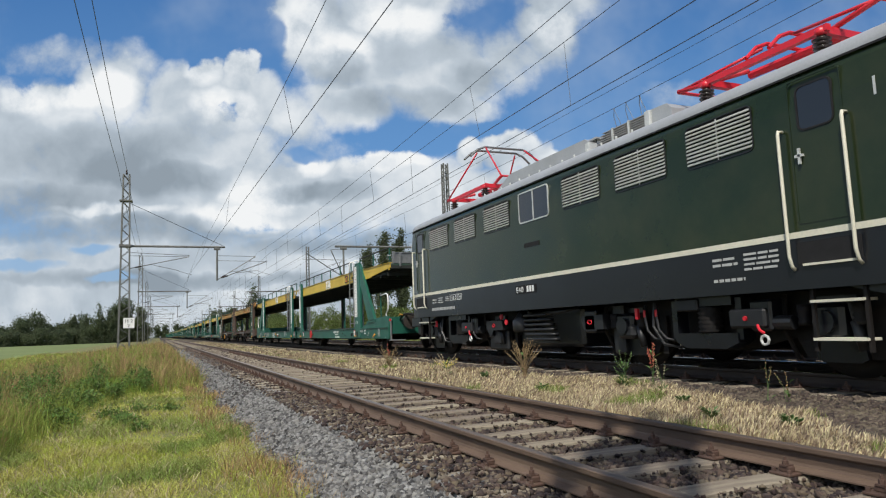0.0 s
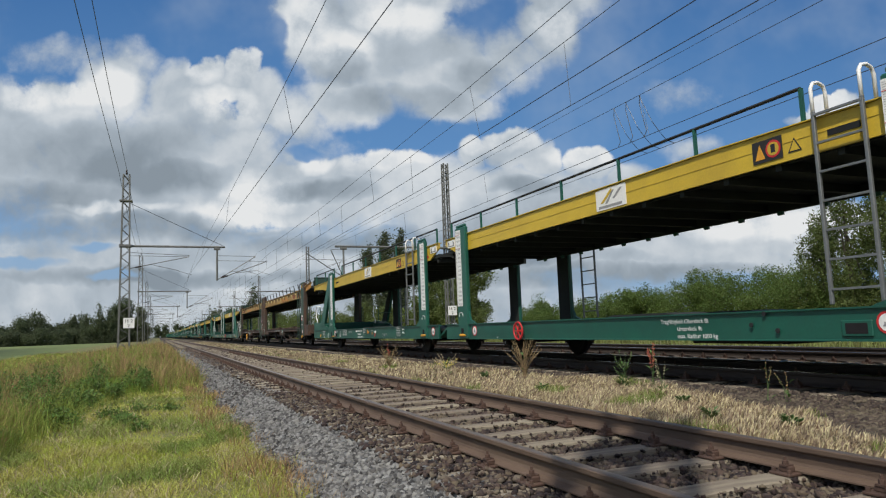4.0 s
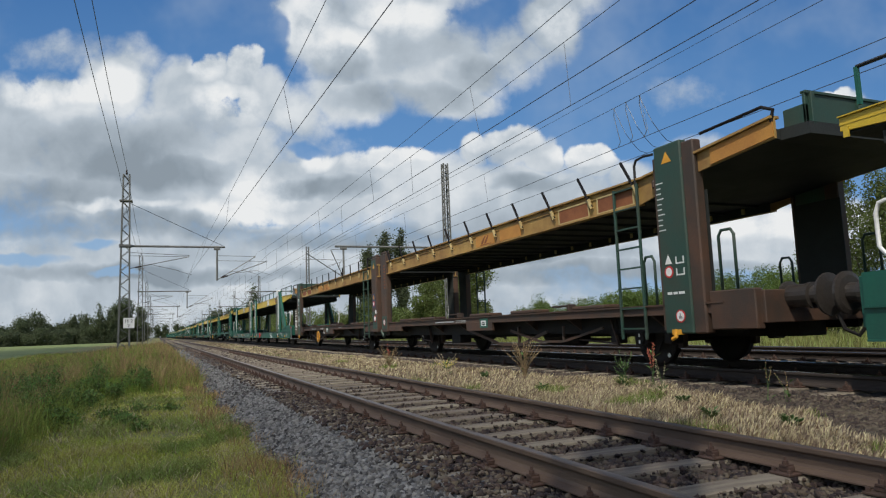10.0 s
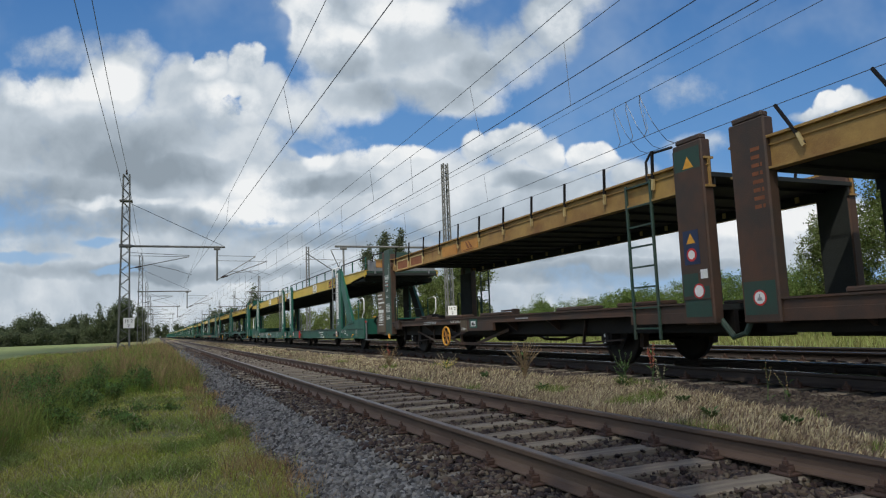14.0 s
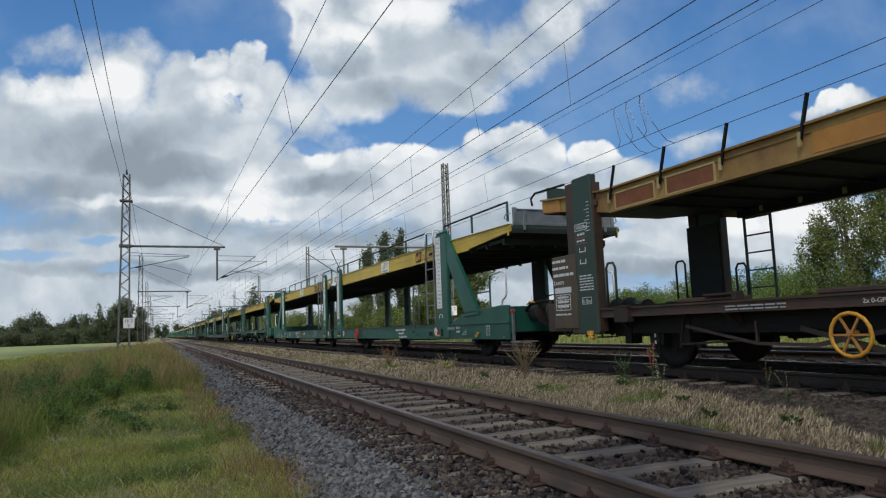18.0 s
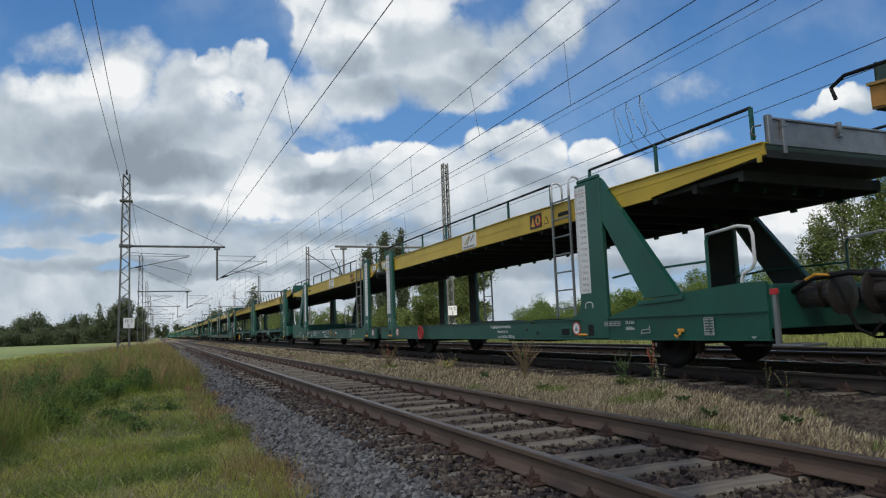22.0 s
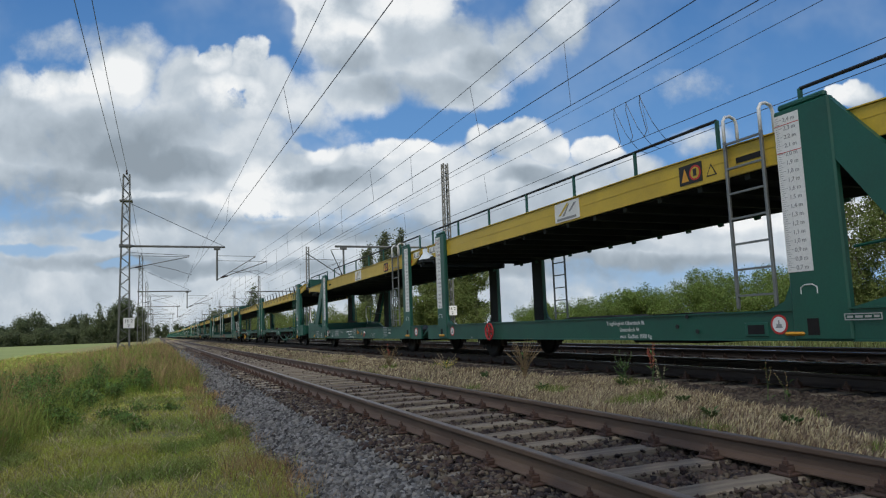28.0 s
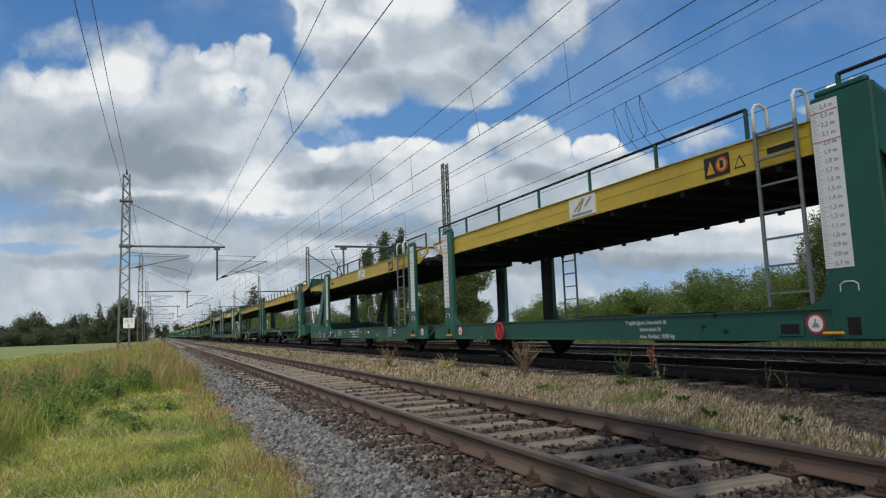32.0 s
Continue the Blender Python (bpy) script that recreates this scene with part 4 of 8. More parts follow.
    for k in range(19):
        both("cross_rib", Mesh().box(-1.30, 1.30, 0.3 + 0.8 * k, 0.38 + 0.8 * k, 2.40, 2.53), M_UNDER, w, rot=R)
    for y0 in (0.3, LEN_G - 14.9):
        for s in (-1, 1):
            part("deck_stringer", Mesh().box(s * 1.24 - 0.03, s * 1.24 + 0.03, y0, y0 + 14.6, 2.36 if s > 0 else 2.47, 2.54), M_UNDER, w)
        # lashing lugs below the far stringer
        for k in range(18):
            part("lashing_lug", Mesh().prism([(y0 + 0.5 + 0.8 * k, 2.37), (y0 + 0.62 + 0.8 * k, 2.37), (y0 + 0.60 + 0.8 * k, 2.305), (y0 + 0.50 + 0.8 * k, 2.31)], "x", 1.19, 1.23), M_GREEN, w)
    hb = Mesh().prism([(6.5, 0.67), (7.4, 0.80), (8.6, 0.80), (9.5, 0.67)], "x", -1.2, -0.5).prism([(6.5, 0.67), (7.4, 0.80), (8.6, 0.80), (9.5, 0.67)], "x", 0.5, 1.2)
    both("wheel_trough", hb, M_UNDER, w, rot=R)
    un = Mesh().box(-0.25, 0.25, 0.4, 14.6, 0.44, 0.60).box(-1.2, -0.2, 5.3, 6.9, 0.36, 0.50, 0.03)
    both("underframe_gear", un, M_BLACK, w, rot=R)
    # the flap across the front end, folded up
    part("deck_nose", Mesh().prism([(0.05, 2.60), (0.05, 2.74), (-0.10, 2.755), (-0.10, 2.69), (-0.02, 2.62)], "x", -1.36, 1.40), M_OLDGREEN, w)
    fp = part("end_flap", Mesh().box(-1.27, 1.27, -0.075, -0.055, 2.79, 3.10).box(-1.27, 1.27, -0.11, -0.055, 2.76, 2.83, 0.006).box(-1.27, 1.27, -0.10, -0.05, 3.085, 3.115, 0.006).box(-1.27, -1.19, -0.11, -0.04, 2.77, 3.14, 0.008).box(1.19, 1.27, -0.11, -0.04, 2.77, 3.14, 0.008), M_GALV, w, "galvanised steel end flap folded up")
    for x in (-1.02, 0.0, 1.02):
        part("flap_clamp", Mesh().box(x - 0.03, x + 0.03, -0.125, -0.06, 2.95 if x == 0 else 2.66, 3.15 if x == 0 else 3.08, 0.006).box(x - 0.045, x + 0.045, -0.135, -0.06, 3.0, 3.04), M_GALV, fp)
    for x in (-1.30, 1.30):
        part("flap_hook", Mesh().tube([(x, -0.03, 3.02), (x + math.copysign(0.10, x), 0.0, 3.00), (x + math.copysign(0.13, x), 0.02, 2.92), (x + math.copysign(0.06, x), 0.0, 2.88)], 0.012, 6), M_LADDER, fp)
    for x in (-0.75, -0.25, 0.35, 0.9):
        part("deck_lug", Mesh().box(x - 0.03, x + 0.03, 0.9, 0.96, 2.42, 2.52), M_GREEN, w)
    # link between the halves
    part("drawbar", Mesh().box(-0.4, 0.4, 14.7, 15.75, 0.46, 0.60).box(-1.1, -0.8, 14.9, 15.6, 0.52, 0.66).box(0.8, 1.1, 14.9, 15.6, 0.52, 0.66).bar((-1.3, 15.0, 0.72), (-1.3, 15.6, 0.45), 0.16, 0.05), M_GREEN, w)
    for y, d in ((0, -1), (LEN_G, 1)):
        part("end_beam", Mesh().box(-1.40, 1.40, y - 0.06, y + 0.06, 0.55, 1.08, 0.01), M_GREEN, w)
        buffers(w, y, d)
    for y in (0.3, LEN_G - 0.3):
        for s in (-1, 1):
            part("foot_step", Mesh().box(s * 1.2 - 0.17, s * 1.2 + 0.17, y - 0.15, y + 0.15, 0.34, 0.37).box(s * 1.2 - 0.15, s * 1.2 - 0.12, y - 0.02, y + 0.02, 0.37, 0.6), M_BLACK, w)
    # hand wheel of the parking brake, both sides
    for y, s in ((11.2, -1), (LEN_G - 11.2, 1)):
        hw = part("brake_hand_wheel", Mesh().tube([(s * 1.53, y + 0.17 * math.cos(a * math.pi / 8), 0.58 + 0.17 * math.sin(a * math.pi / 8)) for a in range(17)], 0.02, 6, False), M_RED, w, "red brake hand wheel", True)
        sp = Mesh()
        for a in range(3):
            c, e = math.cos(a * 1.047), math.sin(a * 1.047)
            sp.bar((s * 1.53, y - 0.16 * c, 0.58 - 0.16 * e), (s * 1.53, y + 0.16 * c, 0.58 + 0.16 * e), 0.022)
        sp.tube([(s * 1.44, y, 0.58), (s * 1.55, y, 0.58)], 0.03, 8)
        part("spokes", sp, M_RED, hw)
    sets = []
    for a in (2.31, 12.47, LEN_G - 12.47, LEN_G - 2.31):
        sets += axle_unit(w, a, 0.38)
    # writing on the near side
    mk = Mesh()

    def box_frame(y1, y0, z0, z1, t=0.010):
        mk.box(-HALF - 0.003, -HALF, y0, y1, z1 - t, z1).box(-HALF - 0.003, -HALF, y0, y1, z0, z0 + t).box(-HALF - 0.003, -HALF, y0, y0 + t, z0 + t, z1 - t).box(-HALF - 0.003, -HALF, y1 - t, y1, z0 + t, z1 - t)
    box_frame(3.12, 2.72, 0.63, 0.70)
    bars(mk, -HALF, 3.09, 2.75, 0.64, 0.69, 1, 4, 3)
    box_frame(0.99, 0.82, 0.48, 0.71)
    bars(mk, -HALF, 0.975, 0.83, 0.49, 0.70, 6, 2, 5)
    for y in (1.5, 0.2, 18.8, 12.2, LEN_G - 3.0):
        mk.prism([(y - 0.04, 0.465), (y + 0.04, 0.465), (y, 0.43)], "x", -HALF - 0.003, -HALF)
    mk.tube([(-HALF - 0.002, 2.25, 0.50), (-HALF - 0.002, 2.22, 0.56), (-HALF - 0.002, 2.08, 0.57), (-HALF - 0.002, 2.05, 0.62), (-HALF - 0.002, 2.05, 0.52), (-HALF - 0.002, 2.25, 0.51)], 0.007, 4)
    # the rear half
    box_frame(26.12, 25.94, 0.63, 0.72)
    bars(mk, -HALF, 26.1, 25.96, 0.65, 0.70, 1, 2, 7)
    mk.box(-HALF - 0.003, -HALF, 25.44, 25.62, 0.46, 0.56)
    box_frame(25.58, 25.44, 0.60, 0.68)
    for k in range(4):
        mk.box(-HALF - 0.003, -HALF, 24.52, 25.1, 0.50 + 0.075 * k, 0.508 + 0.075 * k)
        mk.box(-HALF - 0.003, -HALF, 24.52 + 0.19 * k, 24.53 + 0.19 * k, 0.50, 0.73)
    bars(mk, -HALF, 25.05, 24.56, 0.51, 0.72, 3, 3, 8)
    bars(mk, -HALF, 24.2, 23.8, 0.62, 0.68, 2, 3, 9)
    box_frame(22.3, 22.02, 0.65, 0.76)
    bars(mk, -HALF, 22.27, 22.05, 0.57, 0.75, 2, 2, 10)
    bars(mk, -HALF, 21.35, 21.12, 0.66, 0.69, 1, 3, 12)
    box_frame(20.12, 19.68, 0.46, 0.58, 0.006)
    bars(mk, -HALF, 19.98, 19.82, 0.49, 0.56, 2, 2, 13)
    bars(mk, -HALF, 18.72, 18.38, 0.47, 0.78, 6, 4, 14)
    bars(mk, -HALF, LEN_G - 1.9, LEN_G - 2.35, 0.52, 0.73, 3, 3, 15)
    mk.box(-HALF - 0.003, -HALF, 21.68 + 0.30, 21.68 + 0.62, 0.55, 0.558).box(-HALF - 0.003, -HALF, 21.98, 22.3, 0.46, 0.468)
    tagged(part("stencilled_marks", mk, M_STENCIL, w, "white stencilled marks"), kind="stuff")
    for y0 in (2.60, 18.24):
        paint(w, y0, 0.655, "25,15m", 0.072, -1, 1.472)
        paint(w, y0, 0.565, "10,00m", 0.072, -1, 1.472)
    vl = part("drain_valve", Mesh().lathe([(0.04, 0), (0.04, 0.05), (0.02, 0.06)], (-HALF - 0.03, 21.69, 0.62), "x", 10).box(-HALF - 0.04, -HALF, 21.65, 21.73, 0.57, 0.60, 0.01).tube([(-HALF - 0.03, 21.69, 0.62), (-HALF - 0.03, 21.69, 0.71)], 0.015, 8), M_OCHRE, w, "brass drain valve")
    vl = part("brake_pull", Mesh().tube([(-HALF - 0.03, 20.8, 0.60), (-HALF - 0.045, 20.81, 0.47)], 0.014, 6), M_RED, w, "red brake pull handle")
    part("pull_housing", Mesh().box(-HALF - 0.04, -HALF, 20.75, 20.87, 0.58, 0.66, 0.02), M_WHITE, w, "white pull housing")
    part("gauge_ring", Mesh().prism(ngon(16, 0.045, 21.23, 0.58), "x", -HALF - 0.003, -HALF), M_OCHRE, w)
    for y, z in ((5.39, 0.73), (5.59, 0.60), (5.22, 0.53)):
        part("bolt_hole", Mesh().lathe([(0.030, 0.0), (0.030, 0.012), (0.018, 0.012)], (-HALF - 0.004, y, z), "x", 8), M_INK, w)
    part("side_step", Mesh().box(-1.44, -1.02, -0.42, -0.02, 0.345, 0.375, 0.006).box(-1.40, -1.36, -0.10, -0.04, 0.37, 0.95).lathe([(0.045, -0.02), (0.045, 0.03)], (-1.38, -0.07, 0.98), "x", 8), M_GALV, w, "grey shunter's step")
    part("tail_reflector", Mesh().box(-1.42, -1.38, -0.13, -0.03, 0.95, 1.02, 0.005), M_RED, w, "small red reflector")
    part("coupling_hose", Mesh().tube([(-1.05, 0.0, 0.96), (-1.1, -0.35, 1.12), (-1.05, -0.8, 1.15), (-0.9, -1.2, 1.08), (-0.8, -1.5, 1.0)], 0.035, 8), M_BLACK, w, "", True)
    part("yellow_handle", Mesh().tube([(-1.2, -0.35, 1.10), (-1.22, -0.5, 1.15), (-1.2, -0.65, 1.13)], 0.016, 6), M_ORANGE, w)
    for y in (7.2, LEN_G - 7.02):
        paint(w, y, 0.64, "Tragfähigkeit Oberdeck 8t", 0.085, -1, 1.445)
        paint(w, y - 0.32, 0.54, "Unterdeck 9t", 0.085, -1, 1.445)
        paint(w, y - 0.32, 0.44, "max. Radlast 1000 kg", 0.085, -1, 1.445)
    paint(w, LEN_G - 1.92, 0.435, "Laaers", 0.10, -1, 1.445)
    fr = Mesh()
    for y0 in (LEN_G - 2.72, ):
        fr.box(-1.448, -1.444, y0 - 0.32, y0, 0.44, 0.455).box(-1.448, -1.444, y0 - 0.32, y0, 0.60, 0.615).box(-1.448, -1.444, y0 - 0.32, y0 - 0.30, 0.44, 0.615).box(-1.448, -1.444, y0 - 0.02, y0, 0.44, 0.615)
    part("class_box", fr, M_LETTER, w)
    paint(w, LEN_G - 2.79, 0.48, "GE", 0.11, -1, 1.445)
    for y in (3.95, 13.35, LEN_G - 4.0, LEN_G - 14.6):
        round_sign(w, y, 0.60, 0.115, 1.444)
    cur = Mesh()
    for y in (3.5, 14.0, LEN_G - 3.5, LEN_G - 14.0):
        cur.tube([(-HALF - 0.004, y + 0.10, 0.93), (-HALF - 0.004, y + 0.10, 1.0), (-HALF - 0.004, y + 0.05, 1.03), (-HALF - 0.004, y - 0.05, 1.03), (-HALF - 0.004, y - 0.10, 1.0), (-HALF - 0.004, y - 0.10, 0.93)], 0.008, 4)
    part("hump_symbol", cur, M_LETTER, w)
    return w, sets


LEN_B = 29.7
ROT_B = Matrix.Translation((0, LEN_B, 0)) @ Matrix.Rotation(math.pi, 4, "Z")


def brown_wagon():
    """The older two-part car carrier, brown with rusty beams."""
    w = thing("car_carrier_wagon", "weathered brown double-deck car carrier wagon with rusty yellow upper beams", "railway wagon", group="car carrier wagons of the train")
    R = ROT_B
    for s in (-1, 1):
        def bx(m, x0, x1, *r, c=0.0):
            return m.box(min(s * x0, s * x1), max(s * x0, s * x1), *r, c)
        sl = Mesh().prism([(s * 1.32, 0.765), (s * 1.425, 0.765), (s * 1.425, 0.78), (s * 1.42, 0.785), (s * 1.42, 0.888), (s * 1.45, 0.89), (s * 1.45, 0.915), (s * 1.32, 0.915), (s * 1.32, 0.89), (s * 1.38, 0.888), (s * 1.38, 0.785), (s * 1.32, 0.78)], "y", 0.5, 14.6)
        both("side_sill", sl, M_BROWN, w, rot=R)
        both("sill_web", bx(Mesh(), 1.37, 1.43, 7.0, 8.3, 0.60, 0.766), M_BROWN, w, rot=R)
        both("sill_web", bx(Mesh(), 1.37, 1.43, 12.9, 14.6, 0.64, 0.766), M_BROWN, w, rot=R)
        both("inner_frame", bx(Mesh(), 1.04, 1.12, 0.5, 14.6, 0.50, 0.80), M_BLACK, w, rot=R)
        for y in (1.9, 4.1, 5.6, 8.8, 10.4, 13.2):
            both("cross_bearer", Mesh().prism([(s * 1.40, 0.765), (s * 1.04, 0.765), (s * 1.04, 0.56), (s * 1.12, 0.56)], "y", y, y + 0.05), M_RUSTDARK, w, rot=R)
        for y in (3.05, 11.2):
            both("brake_lever", Mesh().bar((s * 1.14, y, 0.30), (s * 1.16, y + 0.14, 0.74), 0.05, 0.03).bar((s * 1.14, y, 0.34), (s * 1.14, y + 1.1, 0.40), 0.04, 0.03), M_RUSTDARK, w, rot=R)
        for y in (1.81, 3.09):
            both("bearing_yoke", bx(Mesh(), 0.92, 1.16, y, y + 0.16, 0.34, 0.80, c=0.02), M_BLACK, w, rot=R)
        po = bx(Mesh(), 1.30, HALF - 0.01, 0.79, 1.02, 0.5, 3.12, c=0.02)
        both("outer_post", po, M_BROWN, w, rot=R)
        pg = bx(Mesh(), 1.33, HALF, 1.02, 1.56, 0.5, 3.17, c=0.02)
        a, b = both("post_panel", pg, M_OLDGREEN, w, "faded green post panel", rot=R)
        both("post_edge", bx(Mesh(), 1.30, HALF - 0.02, 1.56, 1.60, 0.55, 3.02).box(min(s * 1.34, s * 1.46), max(s * 1.34, s * 1.46), 1.6, 1.66, 2.60, 2.72, 0.02), M_BROWN, w, rot=R)
        for pp in (a, b):
            if s > 0 or pp is b:
                continue
            tr = part("warning_triangle", Mesh().prism([(1.40, 2.90), (1.20, 2.90), (1.30, 3.06)], "x", s * HALF, s * (HALF + 0.004)), M_ORANGE, pp)
            if s < 0:
                wm = Mesh()
                for k in range(10):
                    wm.box(-HALF - 0.004, -HALF, 1.50 - (0.05 if k % 3 else 0.10), 1.54, 1.95 + 0.075 * k, 1.965 + 0.075 * k)
                for z0 in (1.30, 1.46):
                    wm.box(-HALF - 0.004, -HALF, 1.10, 1.26, z0, z0 + 0.02).box(-HALF - 0.004, -HALF, 1.10, 1.12, z0 + 0.02, z0 + 0.10).box(-HALF - 0.004, -HALF, 1.24, 1.26, z0 + 0.02, z0 + 0.10)
                bars(wm, -HALF - 0.001, 1.46, 1.12, 1.02, 1.10, 1, 3, 7)
                tagged(part("stencilled_marks", wm, M_LETTER, pp), kind="stuff")
                round_sign(pp, 1.24, 0.74, 0.09, HALF + 0.002)
                rs = part("red_ring_sign", Mesh().prism(ngon(18, 0.085, 1.40, 1.36), "x", -HALF - 0.006, -HALF), M_RED, pp)
                part("sign_face", Mesh().prism(ngon(18, 0.06, 1.40, 1.36), "x", -HALF - 0.008, -HALF - 0.006), M_WHITE, rs)
                part("sign_triangle", Mesh().prism([(1.47, 1.47), (1.33, 1.47), (1.40, 1.60)], "x", -HALF - 0.004, -HALF), M_WHITE, pp)
        both("green_patch", bx(Mesh(), HALF, HALF + 0.0015, 14.12, 14.58, 0.72, 1.12), M_OLDGREEN, w, "patch of older green paint", rot=R)
        pi = bx(Mesh(), 1.30, HALF, 14.08, 14.62, 0.62, 3.08, c=0.02)
        bx(pi, 1.32, HALF - 0.02, 14.12, 14.58, 3.08, 3.16, c=0.02)
        c, d = both("inner_post", pi, M_BROWN, w, rot=R)
        e = part("post_panel", bx(Mesh(), HALF, HALF + 0.012, 14.10, 14.60, 0.95, 3.0), M_BROWN, w, "rust-stained post panel")
        for z0, z1, y0, y1 in ((2.70, 2.995, 14.12, 14.59), (1.0, 1.3, 14.12, 14.40), (0.96, 1.12, 14.3, 14.58)):
            part("green_patch", bx(Mesh(), HALF + 0.012, HALF + 0.0135, y0, y1, z0, z1), M_OLDGREEN, e, "patch of older green paint")
        e.matrix_basis = R
        if s > 0:
            part("warning_triangle", Mesh().prism([(14.47, 2.72), (14.27, 2.72), (14.37, 2.88)], "x", HALF + 0.012, HALF + 0.016), M_ORANGE, e)
            part("safety_board", Mesh().box(HALF + 0.012, HALF + 0.016, 14.18, 14.46, 1.42, 1.88), M_BLUE, e)
            part("red_ring_sign", Mesh().prism(ngon(18, 0.09, 14.32, 1.55), "x", HALF + 0.016, HALF + 0.02), M_RED, e)
            part("sign_face", Mesh().prism(ngon(18, 0.06, 14.32, 1.55), "x", HALF + 0.02, HALF + 0.022), M_WHITE, e)
            part("sign_triangle", Mesh().prism([(14.40, 1.70), (14.24, 1.70), (14.32, 1.84)], "x", HALF + 0.016, HALF + 0.02), M_ORANGE, e)
            part("white_card", Mesh().box(HALF + 0.012, HALF + 0.016, 14.45, 14.57, 1.22, 1.34), M_WHITE, e)
            sg = part("warning_disc", Mesh().prism(ngon(20, 0.10, 14.4, 1.06), "x", HALF + 0.012, HALF + 0.016), M_RED, e)
            part("disc_face", Mesh().prism(ngon(20, 0.078, 14.4, 1.06), "x", HALF + 0.016, HALF + 0.018), M_WHITE, sg)
        for pp, mm in ((c, 0), (d, 1)):
            if s < 0:
                wm = Mesh()
                bars(wm, -HALF - 0.001, 14.30, 14.15, 1.95, 2.75, 8, 1, 9 + mm)
                part("stencilled_marks", wm, M_RUST, pp)
                round_sign(pp, 14.35, 0.92, 0.095, HALF + 0.002)
        # dark sheets on the posts' inner sides, shade put in as colour
        for y0, y1 in ((0.76, 1.55), (14.1, 14.6)):
            both("post_lining", bx(Mesh(), 1.288, 1.301, y0, y1, 0.92, 2.42), M_UNDER, w, "inner side of the post, its shade put on as a dark sheet", rot=R)
        sb = bx(Mesh(), 1.30, 1.44, 0.0, 0.73, 0.55, 1.05, c=0.015)
        both("end_side_plate", sb, M_BROWN, w, rot=R)
        # upper beam with its flanges
        for y0, mb in ((-0.45, Matrix.Identity(4)), (-0.05, R)):
            z0 = 3.02 - (y0 + 0.45) * 0.08
            bm = Mesh().prism([(y0, z0), (0.6, 2.92), (1.9, 2.80), (14.65, 2.80), (14.65, 2.45), (2.0, 2.43), (0.8, 2.66), (y0, z0 - 0.24)], "x", s * 1.36, s * 1.39)
            bm.prism([(y0, z0), (0.6, 2.92), (1.9, 2.80), (14.65, 2.80), (14.65, 2.83), (1.9, 2.83), (0.6, 2.95), (y0, z0 + 0.03)], "x", s * 1.30, s * 1.45)
            bm.prism([(2.0, 2.42), (14.65, 2.42), (14.65, 2.45), (2.0, 2.45)], "x", s * 1.30, s * 1.45)
            bm.prism([(2.0, 2.71), (14.65, 2.71), (14.65, 2.725), (2.0, 2.725)], "x", s * 1.36, s * 1.41)
            ub = part("upper_beam", bm, M_RUSTY, w, "rusty yellow upper beam")
            ub.matrix_basis = mb
            ef = part("beam_end", Mesh().prism([(y0 + 0.01, z0 - 0.005), (0.55, 2.915), (0.55, 2.70), (y0 + 0.01, z0 - 0.22)], "x", s * 1.39, s * 1.41), M_OCHRE, w, "orange-yellow beam end")
            ef.matrix_basis = mb
        # panels between the stakes
        stakes = [2.0 + 1.16 * k for k in range(11)]
        for k, m_, lab in ((0, M_RUST, "rust-brown panel"), (1, M_RUST, "rust-brown panel"), (3, M_OCHRE, "faded orange board"), (4, M_OCHRE, "faded orange board with a faint logo")):
            y = stakes[k] + 0.14
            both("beam_panel", bx(Mesh(), 1.39, 1.405, y, y + 0.88, 2.47, 2.71), m_, w, lab, rot=R)
            if m_ is M_RUST:
                f_ = bx(Mesh(), 1.39, 1.413, y - 0.03, y + 0.91, 2.45, 2.475)
                bx(f_, 1.39, 1.413, y - 0.03, y + 0.91, 2.705, 2.73)
                bx(f_, 1.39, 1.413, y - 0.03, y, 2.475, 2.705)
                bx(f_, 1.39, 1.413, y + 0.88, y + 0.91, 2.475, 2.705)
                both("panel_frame", f_, M_CREAMY, w, "pale yellow panel frame", rot=R)
        bd = Mesh()
        for p in (((7.41, 2.52), (7.21, 2.68), (7.16, 2.68), (7.31, 2.52)), ((7.24, 2.52), (7.06, 2.68), (7.01, 2.68), (7.14, 2.52)), ((7.46, 2.50), (6.91, 2.50), (6.91, 2.485), (7.46, 2.485))):
            bd.prism(p, "x", s * 1.405, s * 1.408)
        both("board_logo", bd, M_RUST, w, rot=R)
        # the two halves differ: stakes lean on one, stand on the other
        for k, y in enumerate(stakes):
            for q, mb in enumerate((Matrix.Identity(4), R)):
                lean = 0.42 if q == 0 else 0.34 - 0.022 * k
                st = Mesh().bar((s * 1.43, y, 2.60), (s * 1.475, y + lean * 0.7, 3.14), 0.034)
                ob = part("stake", st, M_BLACK, w)
                part("stake_foot", Mesh().bar((s * 1.432, y + 0.002, 2.58), (s * 1.446, y + (0.06 if q == 0 else 0.03), 2.74), 0.040), M_CREAMY, ob)
                ob.matrix_basis = mb
        hp = Mesh().tube([(s * 1.40, -0.42, 2.98), (s * 1.40, -0.46, 3.12), (s * 1.40, -0.3, 3.2), (s * 1.40, 0.7, 3.16)], 0.022, 8)
        both("end_hoop", hp, M_BLACK, w, rot=R)
        gr = Mesh().tube([(s * 1.40, 2.0, 0.9), (s * 1.40, 2.0, 1.55), (s * 1.40, 1.95, 1.63), (s * 1.40, 1.82, 1.63), (s * 1.40, 1.77, 1.55), (s * 1.40, 1.77, 0.9)], 0.02, 8)
        both("grab_rail", gr, M_OLDGREEN, w, "green tube grab rail", True, rot=R)
